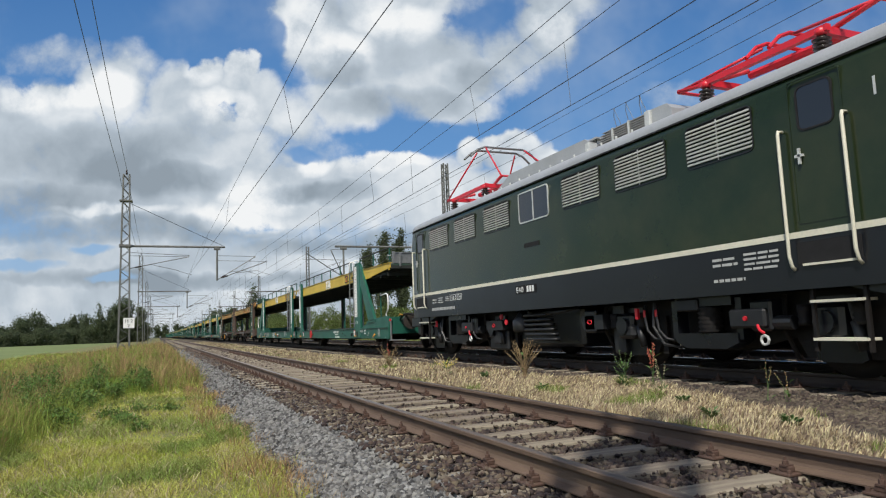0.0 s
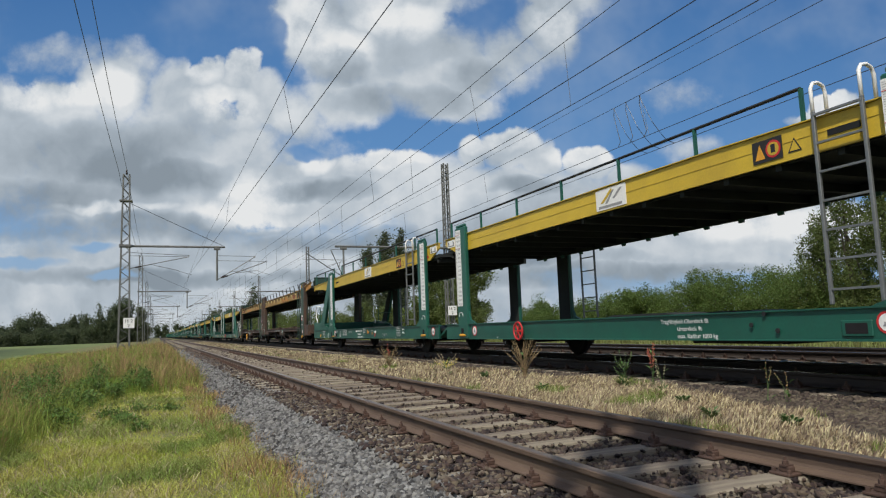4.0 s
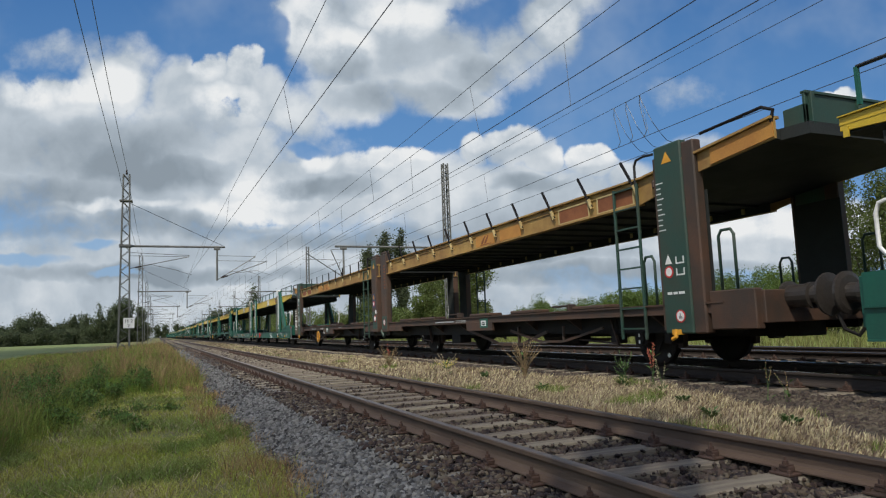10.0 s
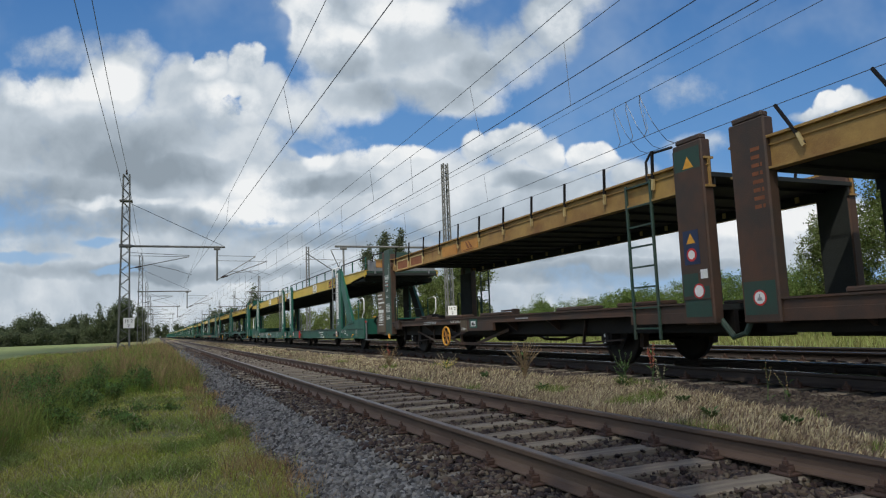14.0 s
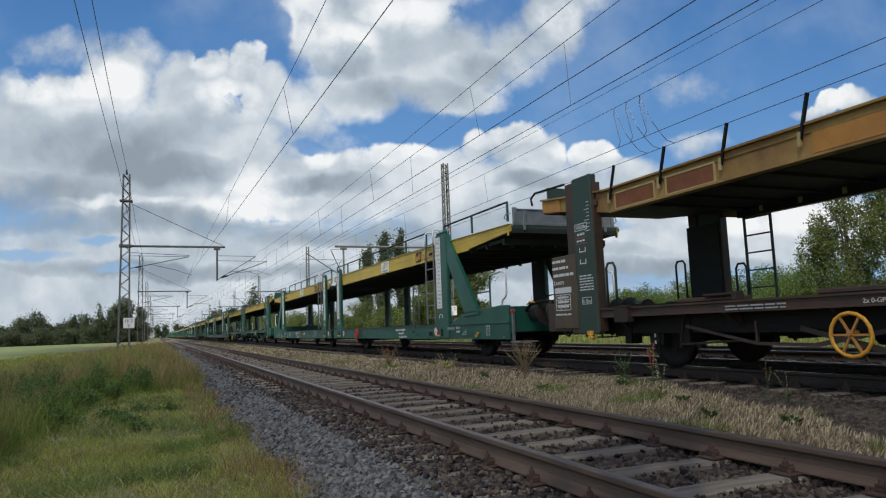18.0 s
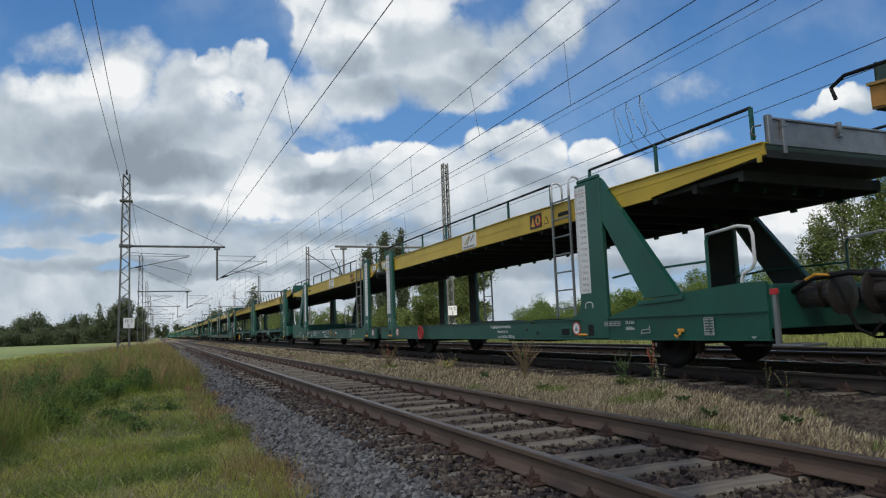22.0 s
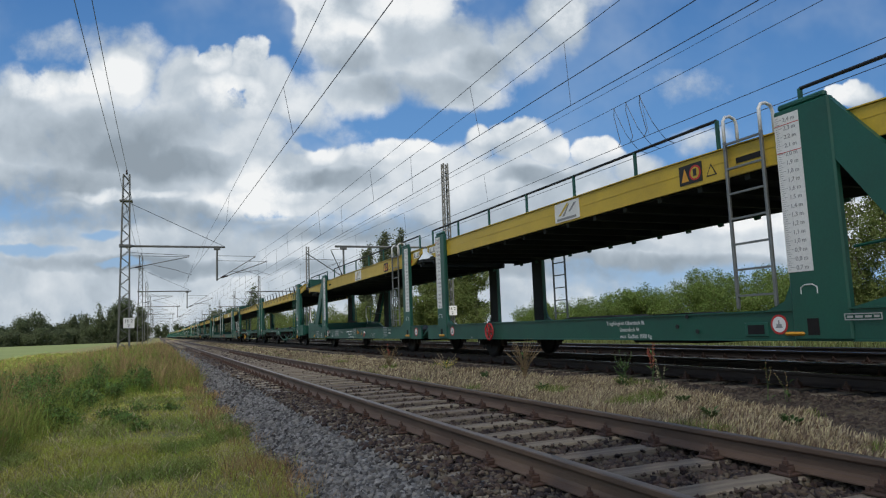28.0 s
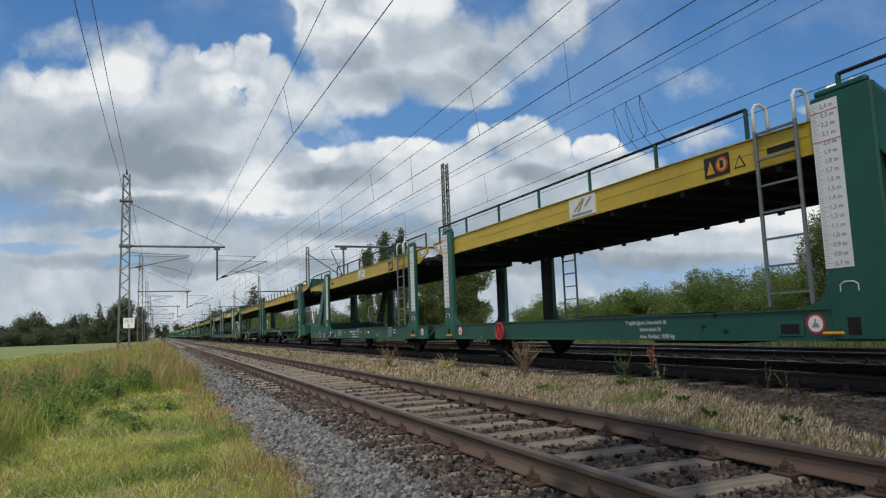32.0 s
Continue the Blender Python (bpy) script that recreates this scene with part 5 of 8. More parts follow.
        gr = Mesh().tube([(s * 1.38, 0.55, 0.9), (s * 1.38, 0.55, 1.75), (s * 1.38, 0.5, 1.82), (s * 1.38, 0.35, 1.82), (s * 1.38, 0.30, 1.75), (s * 1.38, 0.30, 1.0)], 0.02, 8)
        both("grab_rail", gr, M_OLDGREEN, w, "green tube grab rail", True, rot=R)
        for y in (3.2, 5.4, 7.4, 10.6, 12.4):
            both("chock_rail", bx(Mesh(), 0.95, 1.3, y, y + 1.0, 0.915, 0.985, c=0.02), M_BROWN, w, rot=R)
        tr = Mesh().bar((s * 1.25, 3.3, 0.60), (s * 1.25, 4.5, 0.37), 0.03, 0.04).bar((s * 1.25, 4.5, 0.37), (s * 1.25, 5.3, 0.36), 0.03, 0.04).bar((s * 1.25, 5.3, 0.36), (s * 1.25, 6.5, 0.58), 0.03, 0.05)
        tr.bar((s * 1.22, 5.1, 0.55), (s * 1.22, 6.1, 0.30), 0.03, 0.06).bar((s * 1.22, 6.1, 0.30), (s * 1.22, 7.0, 0.29), 0.03, 0.07).bar((s * 1.22, 7.0, 0.29), (s * 1.22, 8.6, 0.60), 0.03, 0.06).bar((s * 1.22, 6.2, 0.3), (s * 1.22, 6.2, 0.65), 0.05).bar((s * 1.25, 4.5, 0.36), (s * 1.25, 4.5, 0.65), 0.035)
        both("truss_rod", tr, M_BROWN, w, rot=R)
        both("orange_hook", Mesh().tube([(s * 1.46, 1.35, 0.56), (s * 1.48, 1.35, 0.46), (s * 1.48, 1.42, 0.43)], 0.03, 6).box(min(s * 1.42, s * 1.48), max(s * 1.42, s * 1.48), 1.25, 1.42, 0.49, 0.56), M_ORANGE, w, "orange lever", rot=R)
    for mb in (Matrix.Identity(4), ROT_B):
        ladder(w, -1.44, 2.0, 2.55, 0.42, 2.75, 0, M_OLDGREEN, 1, 8).matrix_basis = mb
        ladder(w, 1.44, 13.0, 13.55, 0.42, 2.75, 0, M_OLDGREEN, -1, 8).matrix_basis = mb
        gh = part("ladder_hoop", Mesh().tube([(-1.44, 2.02, 2.7), (-1.44, 2.02, 3.02), (-1.44, 1.97, 3.1), (-1.44, 1.8, 3.12), (-1.44, 1.6, 3.10)], 0.02, 8), M_INK, w)
        gh.matrix_basis = mb
        gh = part("ladder_hoop", Mesh().tube([(1.44, 13.5, 2.7), (1.44, 13.5, 3.02), (1.44, 13.6, 3.12), (1.44, 14.05, 3.10)], 0.02, 8), M_INK, w)
        gh.matrix_basis = mb
    fl = Mesh().box(-1.38, 1.38, 0.1, 14.6, 0.80, 0.88)
    both("lower_deck", fl, M_UNDER, w, rot=R)
    for y0, mb in ((-0.45, Matrix.Identity(4)), (-0.03, R)):
        z0 = 2.77 - (y0 + 0.45) * 0.08
        dk = Mesh().prism([(y0, z0), (0.8, 2.66), (2.0, 2.56), (14.65, 2.56), (14.65, 2.62), (2.0, 2.62), (0.8, 2.78), (y0, z0 + 0.12)], "x", -1.36, 1.36)
        ud = part("upper_deck", dk, M_UNDER, w)
        ud.matrix_basis = mb
    for k in range(17):
        both("cross_rib", Mesh().box(-1.34, 1.34, 2.2 + 0.75 * k, 2.27 + 0.75 * k, 2.52, 2.57), M_UNDER, w, rot=R)
    lg = Mesh()
    for k in range(16):
        for s in (-1, 1):
            lg.box(s * 1.272 - 0.010, s * 1.272 + 0.010, 2.5 + 0.75 * k, 2.57 + 0.75 * k, 2.455, 2.55)
    [tagged(o, kind="stuff") for o in both("lashing_lugs", lg, M_CREAMY, w, rot=R)]
    # dark sheet along the beam's inner face imitates the shade there
    for s in (-1, 1):
        both("beam_lining", Mesh().box(s * 1.292 - 0.007, s * 1.292 + 0.007, 2.0, 14.64, 2.412, 2.60), M_UNDER, w, "inner face of the beam, its shade put on as a dark sheet", rot=R)
    un = Mesh().box(-0.25, 0.25, 0.4, 14.4, 0.42, 0.62).box(-0.5, 0.5, 6.9, 7.6, 0.45, 0.62, 0.04).tube([(-0.6, 4.8, 0.42), (-0.6, 6.0, 0.42)], 0.15, 12).box(-1.1, -0.8, 9.4, 9.9, 0.3, 0.6)
    both("underframe_gear", un, M_BLACK, w, rot=R)
    # boards across the two ends, dark green
    part("end_board", Mesh().box(-1.29, 1.29, -0.80, -0.765, 2.86, 3.24, 0.006).box(-1.29, -1.24, -0.80, -0.50, 2.84, 3.10, 0.006).box(1.24, 1.29, -0.80, -0.50, 2.84, 3.10, 0.006).box(-1.29, 1.29, -0.82, -0.75, 3.22, 3.25), M_OLDGREEN, w, "dark green board across the deck end")
    part("deck_nose", Mesh().prism([(-0.40, 2.76), (-0.40, 2.90), (-0.84, 2.88), (-0.84, 2.74)], "x", -1.30, 1.30), M_UNDER, w)
    part("end_board", Mesh().box(-1.29, 1.29, LEN_B + 0.02, LEN_B + 0.06, 2.90, 3.26, 0.006), M_OLDGREEN, w, "dark green board across the deck end")
    for x in (-1.2, -0.4, 0.4, 1.2):
        part("board_rib", Mesh().box(x - 0.03, x + 0.03, -0.84, -0.79, 2.85, 3.23, 0.005), M_OLDGREEN, w)
    part("drawbar", Mesh().box(-0.4, 0.4, 14.4, 15.3, 0.6, 0.75).tube([(-1.3, 14.5, 0.9), (-1.36, 14.7, 0.5), (-1.3, 14.95, 0.45), (-1.36, 15.2, 0.8)], 0.04, 8), M_OLDGREEN, w)
    for y, d in ((0, -1), (LEN_B, 1)):
        part("end_beam", Mesh().box(-1.35, 1.35, y - 0.06, y + 0.06, 0.62, 1.02, 0.01), M_BROWN, w)
        buffers(w, y, d)
    bx_ = part("data_plate", Mesh().box(-1.478, -1.30, LEN_B - 1.01, LEN_B - 0.28, 0.6, 1.88, 0.012), M_PLATE, w, "brown side plate with white stencilled marks")
    wm, fr = Mesh(), -1.478
    bars(wm, fr, LEN_B - 0.30, LEN_B - 0.72, 1.74, 1.84, 1, 3, 21)
    bars(wm, fr, LEN_B - 0.30, LEN_B - 0.80, 1.62, 1.72, 1, 3, 23)
    bars(wm, fr, LEN_B - 0.32, LEN_B - 0.95, 1.49, 1.60, 1, 4, 24)
    wm.box(fr - 0.002, fr, LEN_B - 0.86, LEN_B - 0.34, 1.225, 1.325)
    for k in range(4):
        wm.box(fr - 0.003, fr, LEN_B - 0.82, LEN_B - 0.36, 0.92 + 0.09 * k, 0.932 + 0.09 * k)
        wm.box(fr - 0.003, fr, LEN_B - 0.822 + 0.15 * k, LEN_B - 0.81 + 0.15 * k, 0.92, 1.20)
    bars(wm, fr, LEN_B - 0.42, LEN_B - 0.76, 0.95, 1.19, 3, 3, 25)
    bars(wm, fr, LEN_B - 0.34, LEN_B - 0.86, 0.82, 0.88, 1, 3, 22)
    paint(bx_, LEN_B - 0.32, 1.38, "Laaers", 0.125, -1, 1.479)
    # notices on the green panel of the rear post
    yb = LEN_B - 1.06
    wq = Mesh()
    for z0, z1, y0, y1 in ((2.25, 2.37, yb - 0.36, yb), ):
        wq.box(-HALF - 0.003, -HALF, y0, y1, z1 - 0.012, z1).box(-HALF - 0.003, -HALF, y0, y1, z0, z0 + 0.01).box(-HALF - 0.003, -HALF, y0, y0 + 0.01, z0, z1).box(-HALF - 0.003, -HALF, y1 - 0.01, y1, z0, z1)
    bars(wq, -HALF, yb - 0.06, yb - 0.27, 2.14, 2.23, 1, 2, 31)
    bars(wq, -HALF, yb - 0.04, yb - 0.30, 2.04, 2.11, 1, 3, 32)
    bars(wq, -HALF, yb - 0.06, yb - 0.44, 1.22, 1.50, 6, 4, 33)
    for k in range(9):
        wq.box(-HALF - 0.003, -HALF, yb - 0.44, yb - (0.36 if k % 3 else 0.30), 2.22 + 0.06 * k, 2.23 + 0.06 * k)
    for z0 in (1.66, 1.86):
        wq.box(-HALF - 0.003, -HALF, yb - 0.28, yb - 0.10, z0 + 0.02, z0 + 0.035).box(-HALF - 0.003, -HALF, yb - 0.12, yb - 0.10, z0 + 0.035, z0 + 0.10).box(-HALF - 0.003, -HALF, yb - 0.28, yb - 0.26, z0 + 0.035, z0 + 0.10)
    wq.box(-HALF - 0.003, -HALF, yb - 0.36, yb - 0.10, 1.00, 1.01).box(-HALF - 0.003, -HALF, yb - 0.36, yb - 0.10, 1.11, 1.12).box(-HALF - 0.003, -HALF, yb - 0.36, yb - 0.35, 1.01, 1.11).box(-HALF - 0.003, -HALF, yb - 0.11, yb - 0.10, 1.01, 1.11)
    tagged(part("stencilled_notices", wq, M_LETTER, w, "white stencilled notices"), kind="stuff")
    paint(w, yb - 0.03, 2.275, "34500kg", 0.095, -1, HALF + 0.001)
    paint(w, yb - 0.12, 1.025, "R 75m", 0.08, -1, HALF + 0.001)
    rb = part("red_frame", Mesh().box(-HALF - 0.002, -HALF, yb - 0.34, yb - 0.02, 2.02, 2.03).box(-HALF - 0.002, -HALF, yb - 0.34, yb - 0.02, 2.12, 2.13), M_RED, w)
    part("stencilled_marks", wm, M_LETTER, bx_)
    hw = part("brake_hand_wheel", Mesh().tube([(-1.5, 23.80 + 0.225 * math.cos(a * math.pi / 8), 0.48 + 0.225 * math.sin(a * math.pi / 8)) for a in range(17)], 0.022, 6, False), M_ORANGE, w, "faded yellow brake hand wheel", True)
    sp = Mesh()
    for a in range(3):
        c, e = math.cos(a * 1.047), math.sin(a * 1.047)
        sp.bar((-1.5, 23.80 - 0.215 * c, 0.48 - 0.215 * e), (-1.5, 23.80 + 0.215 * c, 0.48 + 0.215 * e), 0.022)
    part("spokes", sp.tube([(-1.4, 23.80, 0.5), (-1.53, 23.80, 0.5)], 0.03, 8), M_OCHRE, hw)
    mk = Mesh()
    bars(mk, -1.43, 10.2, 9.0, 0.79, 0.86, 1, 9, 31)
    bars(mk, -1.43, 8.9, 8.3, 0.79, 0.86, 2, 5, 35)
    bars(mk, -1.43, 25.5, 24.6, 0.78, 0.86, 2, 5, 33)
    bars(mk, -1.43, 20.4, 19.9, 0.80, 0.85, 1, 3, 32)
    tagged(part("stencilled_marks", mk, M_STENCIL, w, "white stencilled marks"), kind="stuff")
    paint(w, 23.69, 0.80, "2x 0-GP 37t (18,5t+18,5t)", 0.072, -1, 1.424)
    for y in (7.2, 22.18):
        pl = part("number_panel", Mesh().box(-1.434, -1.40, y, y + 0.38, 0.66, 0.86), M_GREEN, w, "green panel with a framed mark")
        part("panel_mark", Mesh().box(-1.437, -1.434, y + 0.07, y + 0.31, 0.70, 0.82), M_LETTER, pl)
        part("mark_ink", Mesh().box(-1.439, -1.437, y + 0.11, y + 0.27, 0.72, 0.75).prism([(y + 0.12, 0.76), (y + 0.26, 0.76), (y + 0.24, 0.79), (y + 0.14, 0.78)], "x", -1.439, -1.437), M_INK, pl)
    lp = part("length_plate", Mesh().box(-1.434, -1.40, 22.72, 23.08, 0.585, 0.86), M_PLATE, w, "brown plate with the length mark")
    paint(lp, 23.03, 0.62, "31,00m", 0.085, -1, 1.436)
    part("wheel_chock_box", Mesh().box(-1.50, -1.36, 27.36, 27.69, 0.68, 0.92, 0.012).box(-1.505, -1.36, 27.34, 27.71, 0.915, 0.94), M_RUSTDARK, w, "dark steel chock box on the sill")
    for y in (4.13, 8.9, 20.6, 25.4):
        part("chock_bar", Mesh().box(-1.36, -1.24, y, y + 0.55, 0.985, 1.02, 0.01).box(-1.38, -1.22, y - 0.03, y + 0.04, 0.915, 1.03, 0.01), M_RUSTDARK, w)
    sets = []
    for a in (2.53, 11.84, LEN_B - 11.84, LEN_B - 2.53):
        sets += axle_unit(w, a, 0.42)
    return w, sets


def far_wagon():
    """A carrier far down the train, with its main forms only."""
    w = thing("car_carrier_wagon", "green double-deck car carrier wagon far down the train", "railway wagon", group="car carrier wagons of the train")
    part("lower_deck", Mesh().box(-1.44, 1.44, 0.15, LEN_G - 0.15, 0.44, 0.72), M_GREEN, w)
    part("upper_deck", Mesh().box(-1.30, 1.30, 0.0, LEN_G, 2.45, 2.60), M_UNDER, w)
    for s in (-1, 1):
        part("yellow_beam", Mesh().box(s * 1.35 - 0.03, s * 1.35 + 0.03, 0.0, LEN_G, 2.47, 2.85), M_YELLOW, w, "yellow painted upper deck beam")
        part("railing_bar", Mesh().box(s * 1.30 - 0.02, s * 1.30 + 0.02, 0.2, LEN_G - 0.2, 3.24, 3.28), M_INK, w)
        for y in (3.5, 14.0, LEN_G - 14.0, LEN_G - 3.5):
            part("post", Mesh().box(s * 1.40 - 0.06, s * 1.40 + 0.06, y - 0.25, y + 0.25, 0.44, 3.2), M_GREEN, w)
            part("railing_post", Mesh().box(s * 1.30 - 0.02, s * 1.30 + 0.02, y + 1.5, y + 1.55, 2.85, 3.26), M_GREEN, w)
    part("running_gear", Mesh().box(-0.9, 0.9, 1.5, 3.2, 0.1, 0.5).box(-0.9, 0.9, 11.7, 13.2, 0.1, 0.5).box(-0.9, 0.9, LEN_G - 13.2, LEN_G - 11.7, 0.1, 0.5).box(-0.9, 0.9, LEN_G - 3.2, LEN_G - 1.5, 0.1, 0.5), M_BLACK, w)
    return w


def louvre(parent, y0, y1, z0, z1, x):
    """A ventilation grille: rounded frame, black sheet painted in for the shade behind, and slats."""
    g = part("louvre", rounded_frame(y0, y1, z0, z1, 0.07, 0.012, -x - 0.02, -x), M_LOCOGREY, parent, "aluminium ventilation louvre", False)
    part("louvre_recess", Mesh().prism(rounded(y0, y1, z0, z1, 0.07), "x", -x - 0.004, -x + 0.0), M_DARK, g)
    n = 10
    for k in range(n):
        z = z0 + 0.035 + (z1 - z0 - 0.07) * (k + 0.5) / n
        part("slat", Mesh().prism([(-x - 0.032, z - 0.018), (-x - 0.004, z + 0.012), (-x - 0.008, z + 0.018), (-x - 0.036, z - 0.006)], "y", y0 + 0.02, y1 - 0.02), M_LOUVRE, g)
    part("louvre_bar", Mesh().box(-x - 0.024, -x - 0.016, (y0 + y1) / 2 - 0.008, (y0 + y1) / 2 + 0.008, z0 + 0.02, z1 - 0.02), M_LOUVRE, g)
    return g


def rounded(y0, y1, z0, z1, r, n=5):
    out = []
    for cy, cz, a0 in ((y1 - r, z1 - r, 0), (y0 + r, z1 - r, 90), (y0 + r, z0 + r, 180), (y1 - r, z0 + r, 270)):
        for k in range(n):
            a = radians(a0 + 90 * k / (n - 1))
            out.append((cy + r * math.cos(a), cz + r * math.sin(a)))
    return out


def rounded_frame(y0, y1, z0, z1, r, w, x0, x1):
    o = rounded(y0, y1, z0, z1, r)
    i = rounded(y0 + w, y1 - w, z0 + w, z1 - w, max(0.01, r - w))
    n = len(o)
    v = [(x, *p) for x in (x0, x1) for p in o] + [(x, *p) for x in (x0, x1) for p in i]
    f = []
    for k in range(n):
        j = (k + 1) % n
        f += [(k, j, 2 * n + j, 2 * n + k), (k, n + k, n + j, j), (2 * n + k, 2 * n + j, 3 * n + j, 3 * n + k), (n + k, 3 * n + k, 3 * n + j, n + j)]
    return Mesh().add(v, f)


LOCO_LEN = 15.15


def shell(prof, y_stations):
    """Sides and ends from a half section (x, z) set at places along the body; each place has its own narrowing."""
    v, f = [], []
    full = [(-x, z) for x, z in prof] + [(x, z) for x, z in reversed(prof)]
    n = len(full)
    for y, k in y_stations:
        v += [(x * k, y, z) for x, z in full]
    for i in range(len(y_stations) - 1):
        for j in range(n - 1):
            f.append((i * n + j, i * n + j + 1, (i + 1) * n + j + 1, (i + 1) * n + j))
    f.append(tuple(range(n))[::-1])
    f.append(tuple(range((len(y_stations) - 1) * n, len(y_stations) * n)))
    return Mesh().add(v, f)


def pantograph(parent, y, up):
    """Scissor arms on four insulators; up: raised."""
    p = new("pantograph")
    p.parent = parent
    z = 3.80
    for sx in (-1, 1):
        for dy in (-0.9, 0.9):
            prof = [(0.05, 0)]
            for k in range(4):
                prof += [(0.055, 0.03 + k * 0.05), (0.105, 0.045 + k * 0.05), (0.105, 0.055 + k * 0.05), (0.055, 0.07 + k * 0.05)]
            ins = part("insulator", Mesh().lathe(prof + [(0.05, 0.25)], (sx * 0.95, y + dy, z - 0.12), "z", 14), M_CERAM, p, "dark ribbed insulator", True)
            part("insulator_cap", Mesh().lathe([(0.06, 0), (0.075, 0.03), (0.07, 0.08), (0.02, 0.11)], (sx * 0.95, y + dy, z + 0.13), "z", 12), M_PANTO, ins, "", True)
    fr = Mesh()
    for dy in (-0.9, 0.9):
        fr.bar((-0.95, y + dy, z + 0.2), (0.95, y + dy, z + 0.2), 0.09)
    for sx in (-1, 1):
        fr.bar((sx * 0.95, y - 1.0, z + 0.2), (sx * 0.95, y + 1.0, z + 0.2), 0.08)
    fr.box(-0.3, 0.3, y - 0.3, y + 0.3, z + 0.18, z + 0.34, 0.03).tube([(-0.3, y - 0.7, z + 0.3), (-0.3, y + 0.7, z + 0.32)], 0.06, 8).tube([(0.3, y - 0.7, z + 0.3), (0.3, y + 0.7, z + 0.32)], 0.06, 8)
    part("base_frame", fr, M_PANTO, p, "red pantograph base frame")
    hz = 0.92 if up else 0.10
    for sx in (-1, 1):
        for d in (-1, 1):
            part("lower_arm", Mesh().tube([(sx * 0.55, y + d * 0.5, z + 0.28), (sx * 0.85, y + d * 1.55, z + 0.28 + hz * 0.25 if not up else z + 0.30)], 0.035, 8), M_PANTO, p, "", True)
            part("upper_arm", Mesh().tube([(sx * 0.85, y + d * 1.55, z + 0.30), (sx * 0.55, y + d * 0.25, z + 0.40 + hz)], 0.022, 6), M_PANTO, p, "", True)
    for d in (-1, 1):
        part("collector_bar", Mesh().tube([(-0.95, y + d * 0.18, z + 0.36 + hz - 0.18), (-0.75, y + d * 0.18, z + 0.40 + hz - 0.04), (-0.55, y + d * 0.18, z + 0.44 + hz), (0.55, y + d * 0.18, z + 0.44 + hz), (0.75, y + d * 0.18, z + 0.40 + hz - 0.04), (0.95, y + d * 0.18, z + 0.36 + hz - 0.18)], 0.028, 8), M_LADDER if up else M_PANTO, p, "collector bar")
        part("cross_tie", Mesh().tube([(-0.85, y + d * 1.55, z + 0.30), (0.85, y + d * 1.55, z + 0.30)], 0.025, 6), M_PANTO, p)
    return p


def locomotive():
    """The electric engine at the head; y runs back to 0 at its rear end."""
    w = thing("electric_locomotive", "dark green electric locomotive with cream stripe, silver roof and red pantographs", "locomotive")
    L = LOCO_LEN
    ends = [(-L, 0.80), (-L + 0.10, 0.90), (-L + 0.35, 0.965), (-L + 0.8, 0.995), (-L + 1.2, 1.0), (-1.2, 1.0), (-0.8, 0.995), (-0.35, 0.965), (-0.10, 0.90), (0, 0.80)]
    part("body_shell", shell([(1.50, 1.62), (1.50, 3.0), (1.47, 3.30), (1.44, 3.40)], ends), M_LOCO, w, "glossy dark green side wall", False)
    part("stripe", shell([(1.507, 1.55), (1.507, 1.62)], ends), M_CREAM, w, "cream waist stripe")
    fr = shell([(1.50, 0.98), (1.50, 1.55)], ends)
    fr.prism([(-L + 0.1, 0.98), (-L + 1.9, 0.98), (-L + 1.2, 0.80), (-L + 0.1, 0.74)], "x", -1.42, 1.42).prism([(-0.1, 0.98), (-1.9, 0.98), (-1.2, 0.80), (-0.1, 0.74)], "x", -1.42, 1.42)
    part("frame_skirt", fr, M_LOCOBLACK, w, "black frame skirt")
    part("roof", shell([(1.455, 3.40), (1.46, 3.46), (1.40, 3.56), (1.15, 3.68), (0.6, 3.76), (0.0, 3.78)], [(y, k * 0.99 + 0.01) for y, k in ends]), M_ROOF, w, "silver painted roof", True)
    part("gutter", shell([(1.475, 3.385), (1.475, 3.41)], ends), M_DARK, w)
    hood = Mesh().prism([(-8.32, 3.6), (-8.32, 3.92), (-8.22, 3.98), (-5.4, 3.98), (-4.6, 3.66), (-4.6, 3.6)], "x", -1.0, 1.0)
    part("roof_hood", hood, M_ROOF, w, "raised silver roof hood")
    bl = part("roof_fan_box", Mesh().prism([(-10.5, 3.6), (-10.5, 3.84), (-10.4, 3.93), (-9.95, 3.95), (-9.95, 3.6)], "x", -1.05, 1.05), M_ROOF, w, "silver fan box on the roof")
    part("fan_core", Mesh().prism([(-9.95, 3.6), (-9.95, 3.92), (-8.88, 3.92), (-8.64, 3.70), (-8.64, 3.6)], "x", -0.98, 0.98), M_DARK, bl)
    for k in range(7):
        z = 3.68 + 0.038 * k
        part("grille_bar", Mesh().box(-1.06, -0.96, -9.95, -8.62 - max(0, z - 3.72) * 1.1, z - 0.007, z + 0.007), M_GREYINK, bl)
    for y in (-9.52, -9.10):
        part("grille_post", Mesh().box(-1.07, -0.97, y - 0.02, y + 0.02, 3.64, 3.93), M_LOUVRE, bl)
    part("fan_bracket", Mesh().box(-1.09, -0.9, -10.06, -9.93, 3.66, 3.94, 0.01), M_LOUVRE, bl)
    part("fan_bracket", Mesh().box(-1.09, -0.9, -8.46, -8.34, 3.64, 3.86, 0.01), M_LOUVRE, bl)
    for y in (-10.22, -8.40):
        part("roof_vent_hat", Mesh().box(-0.95, -0.65, y - 0.10, y + 0.10, 3.93, 3.96).lathe([(0.06, 0), (0.06, 0.09)], (-0.8, y, 3.86), "z", 10), M_ROOF, bl)
    rv = Mesh()
    for k in range(16):
        rv.box(-1.23, -1.20, -10.2 + 0.4 * k, -10.165 + 0.4 * k, 3.64, 3.695, 0.008)
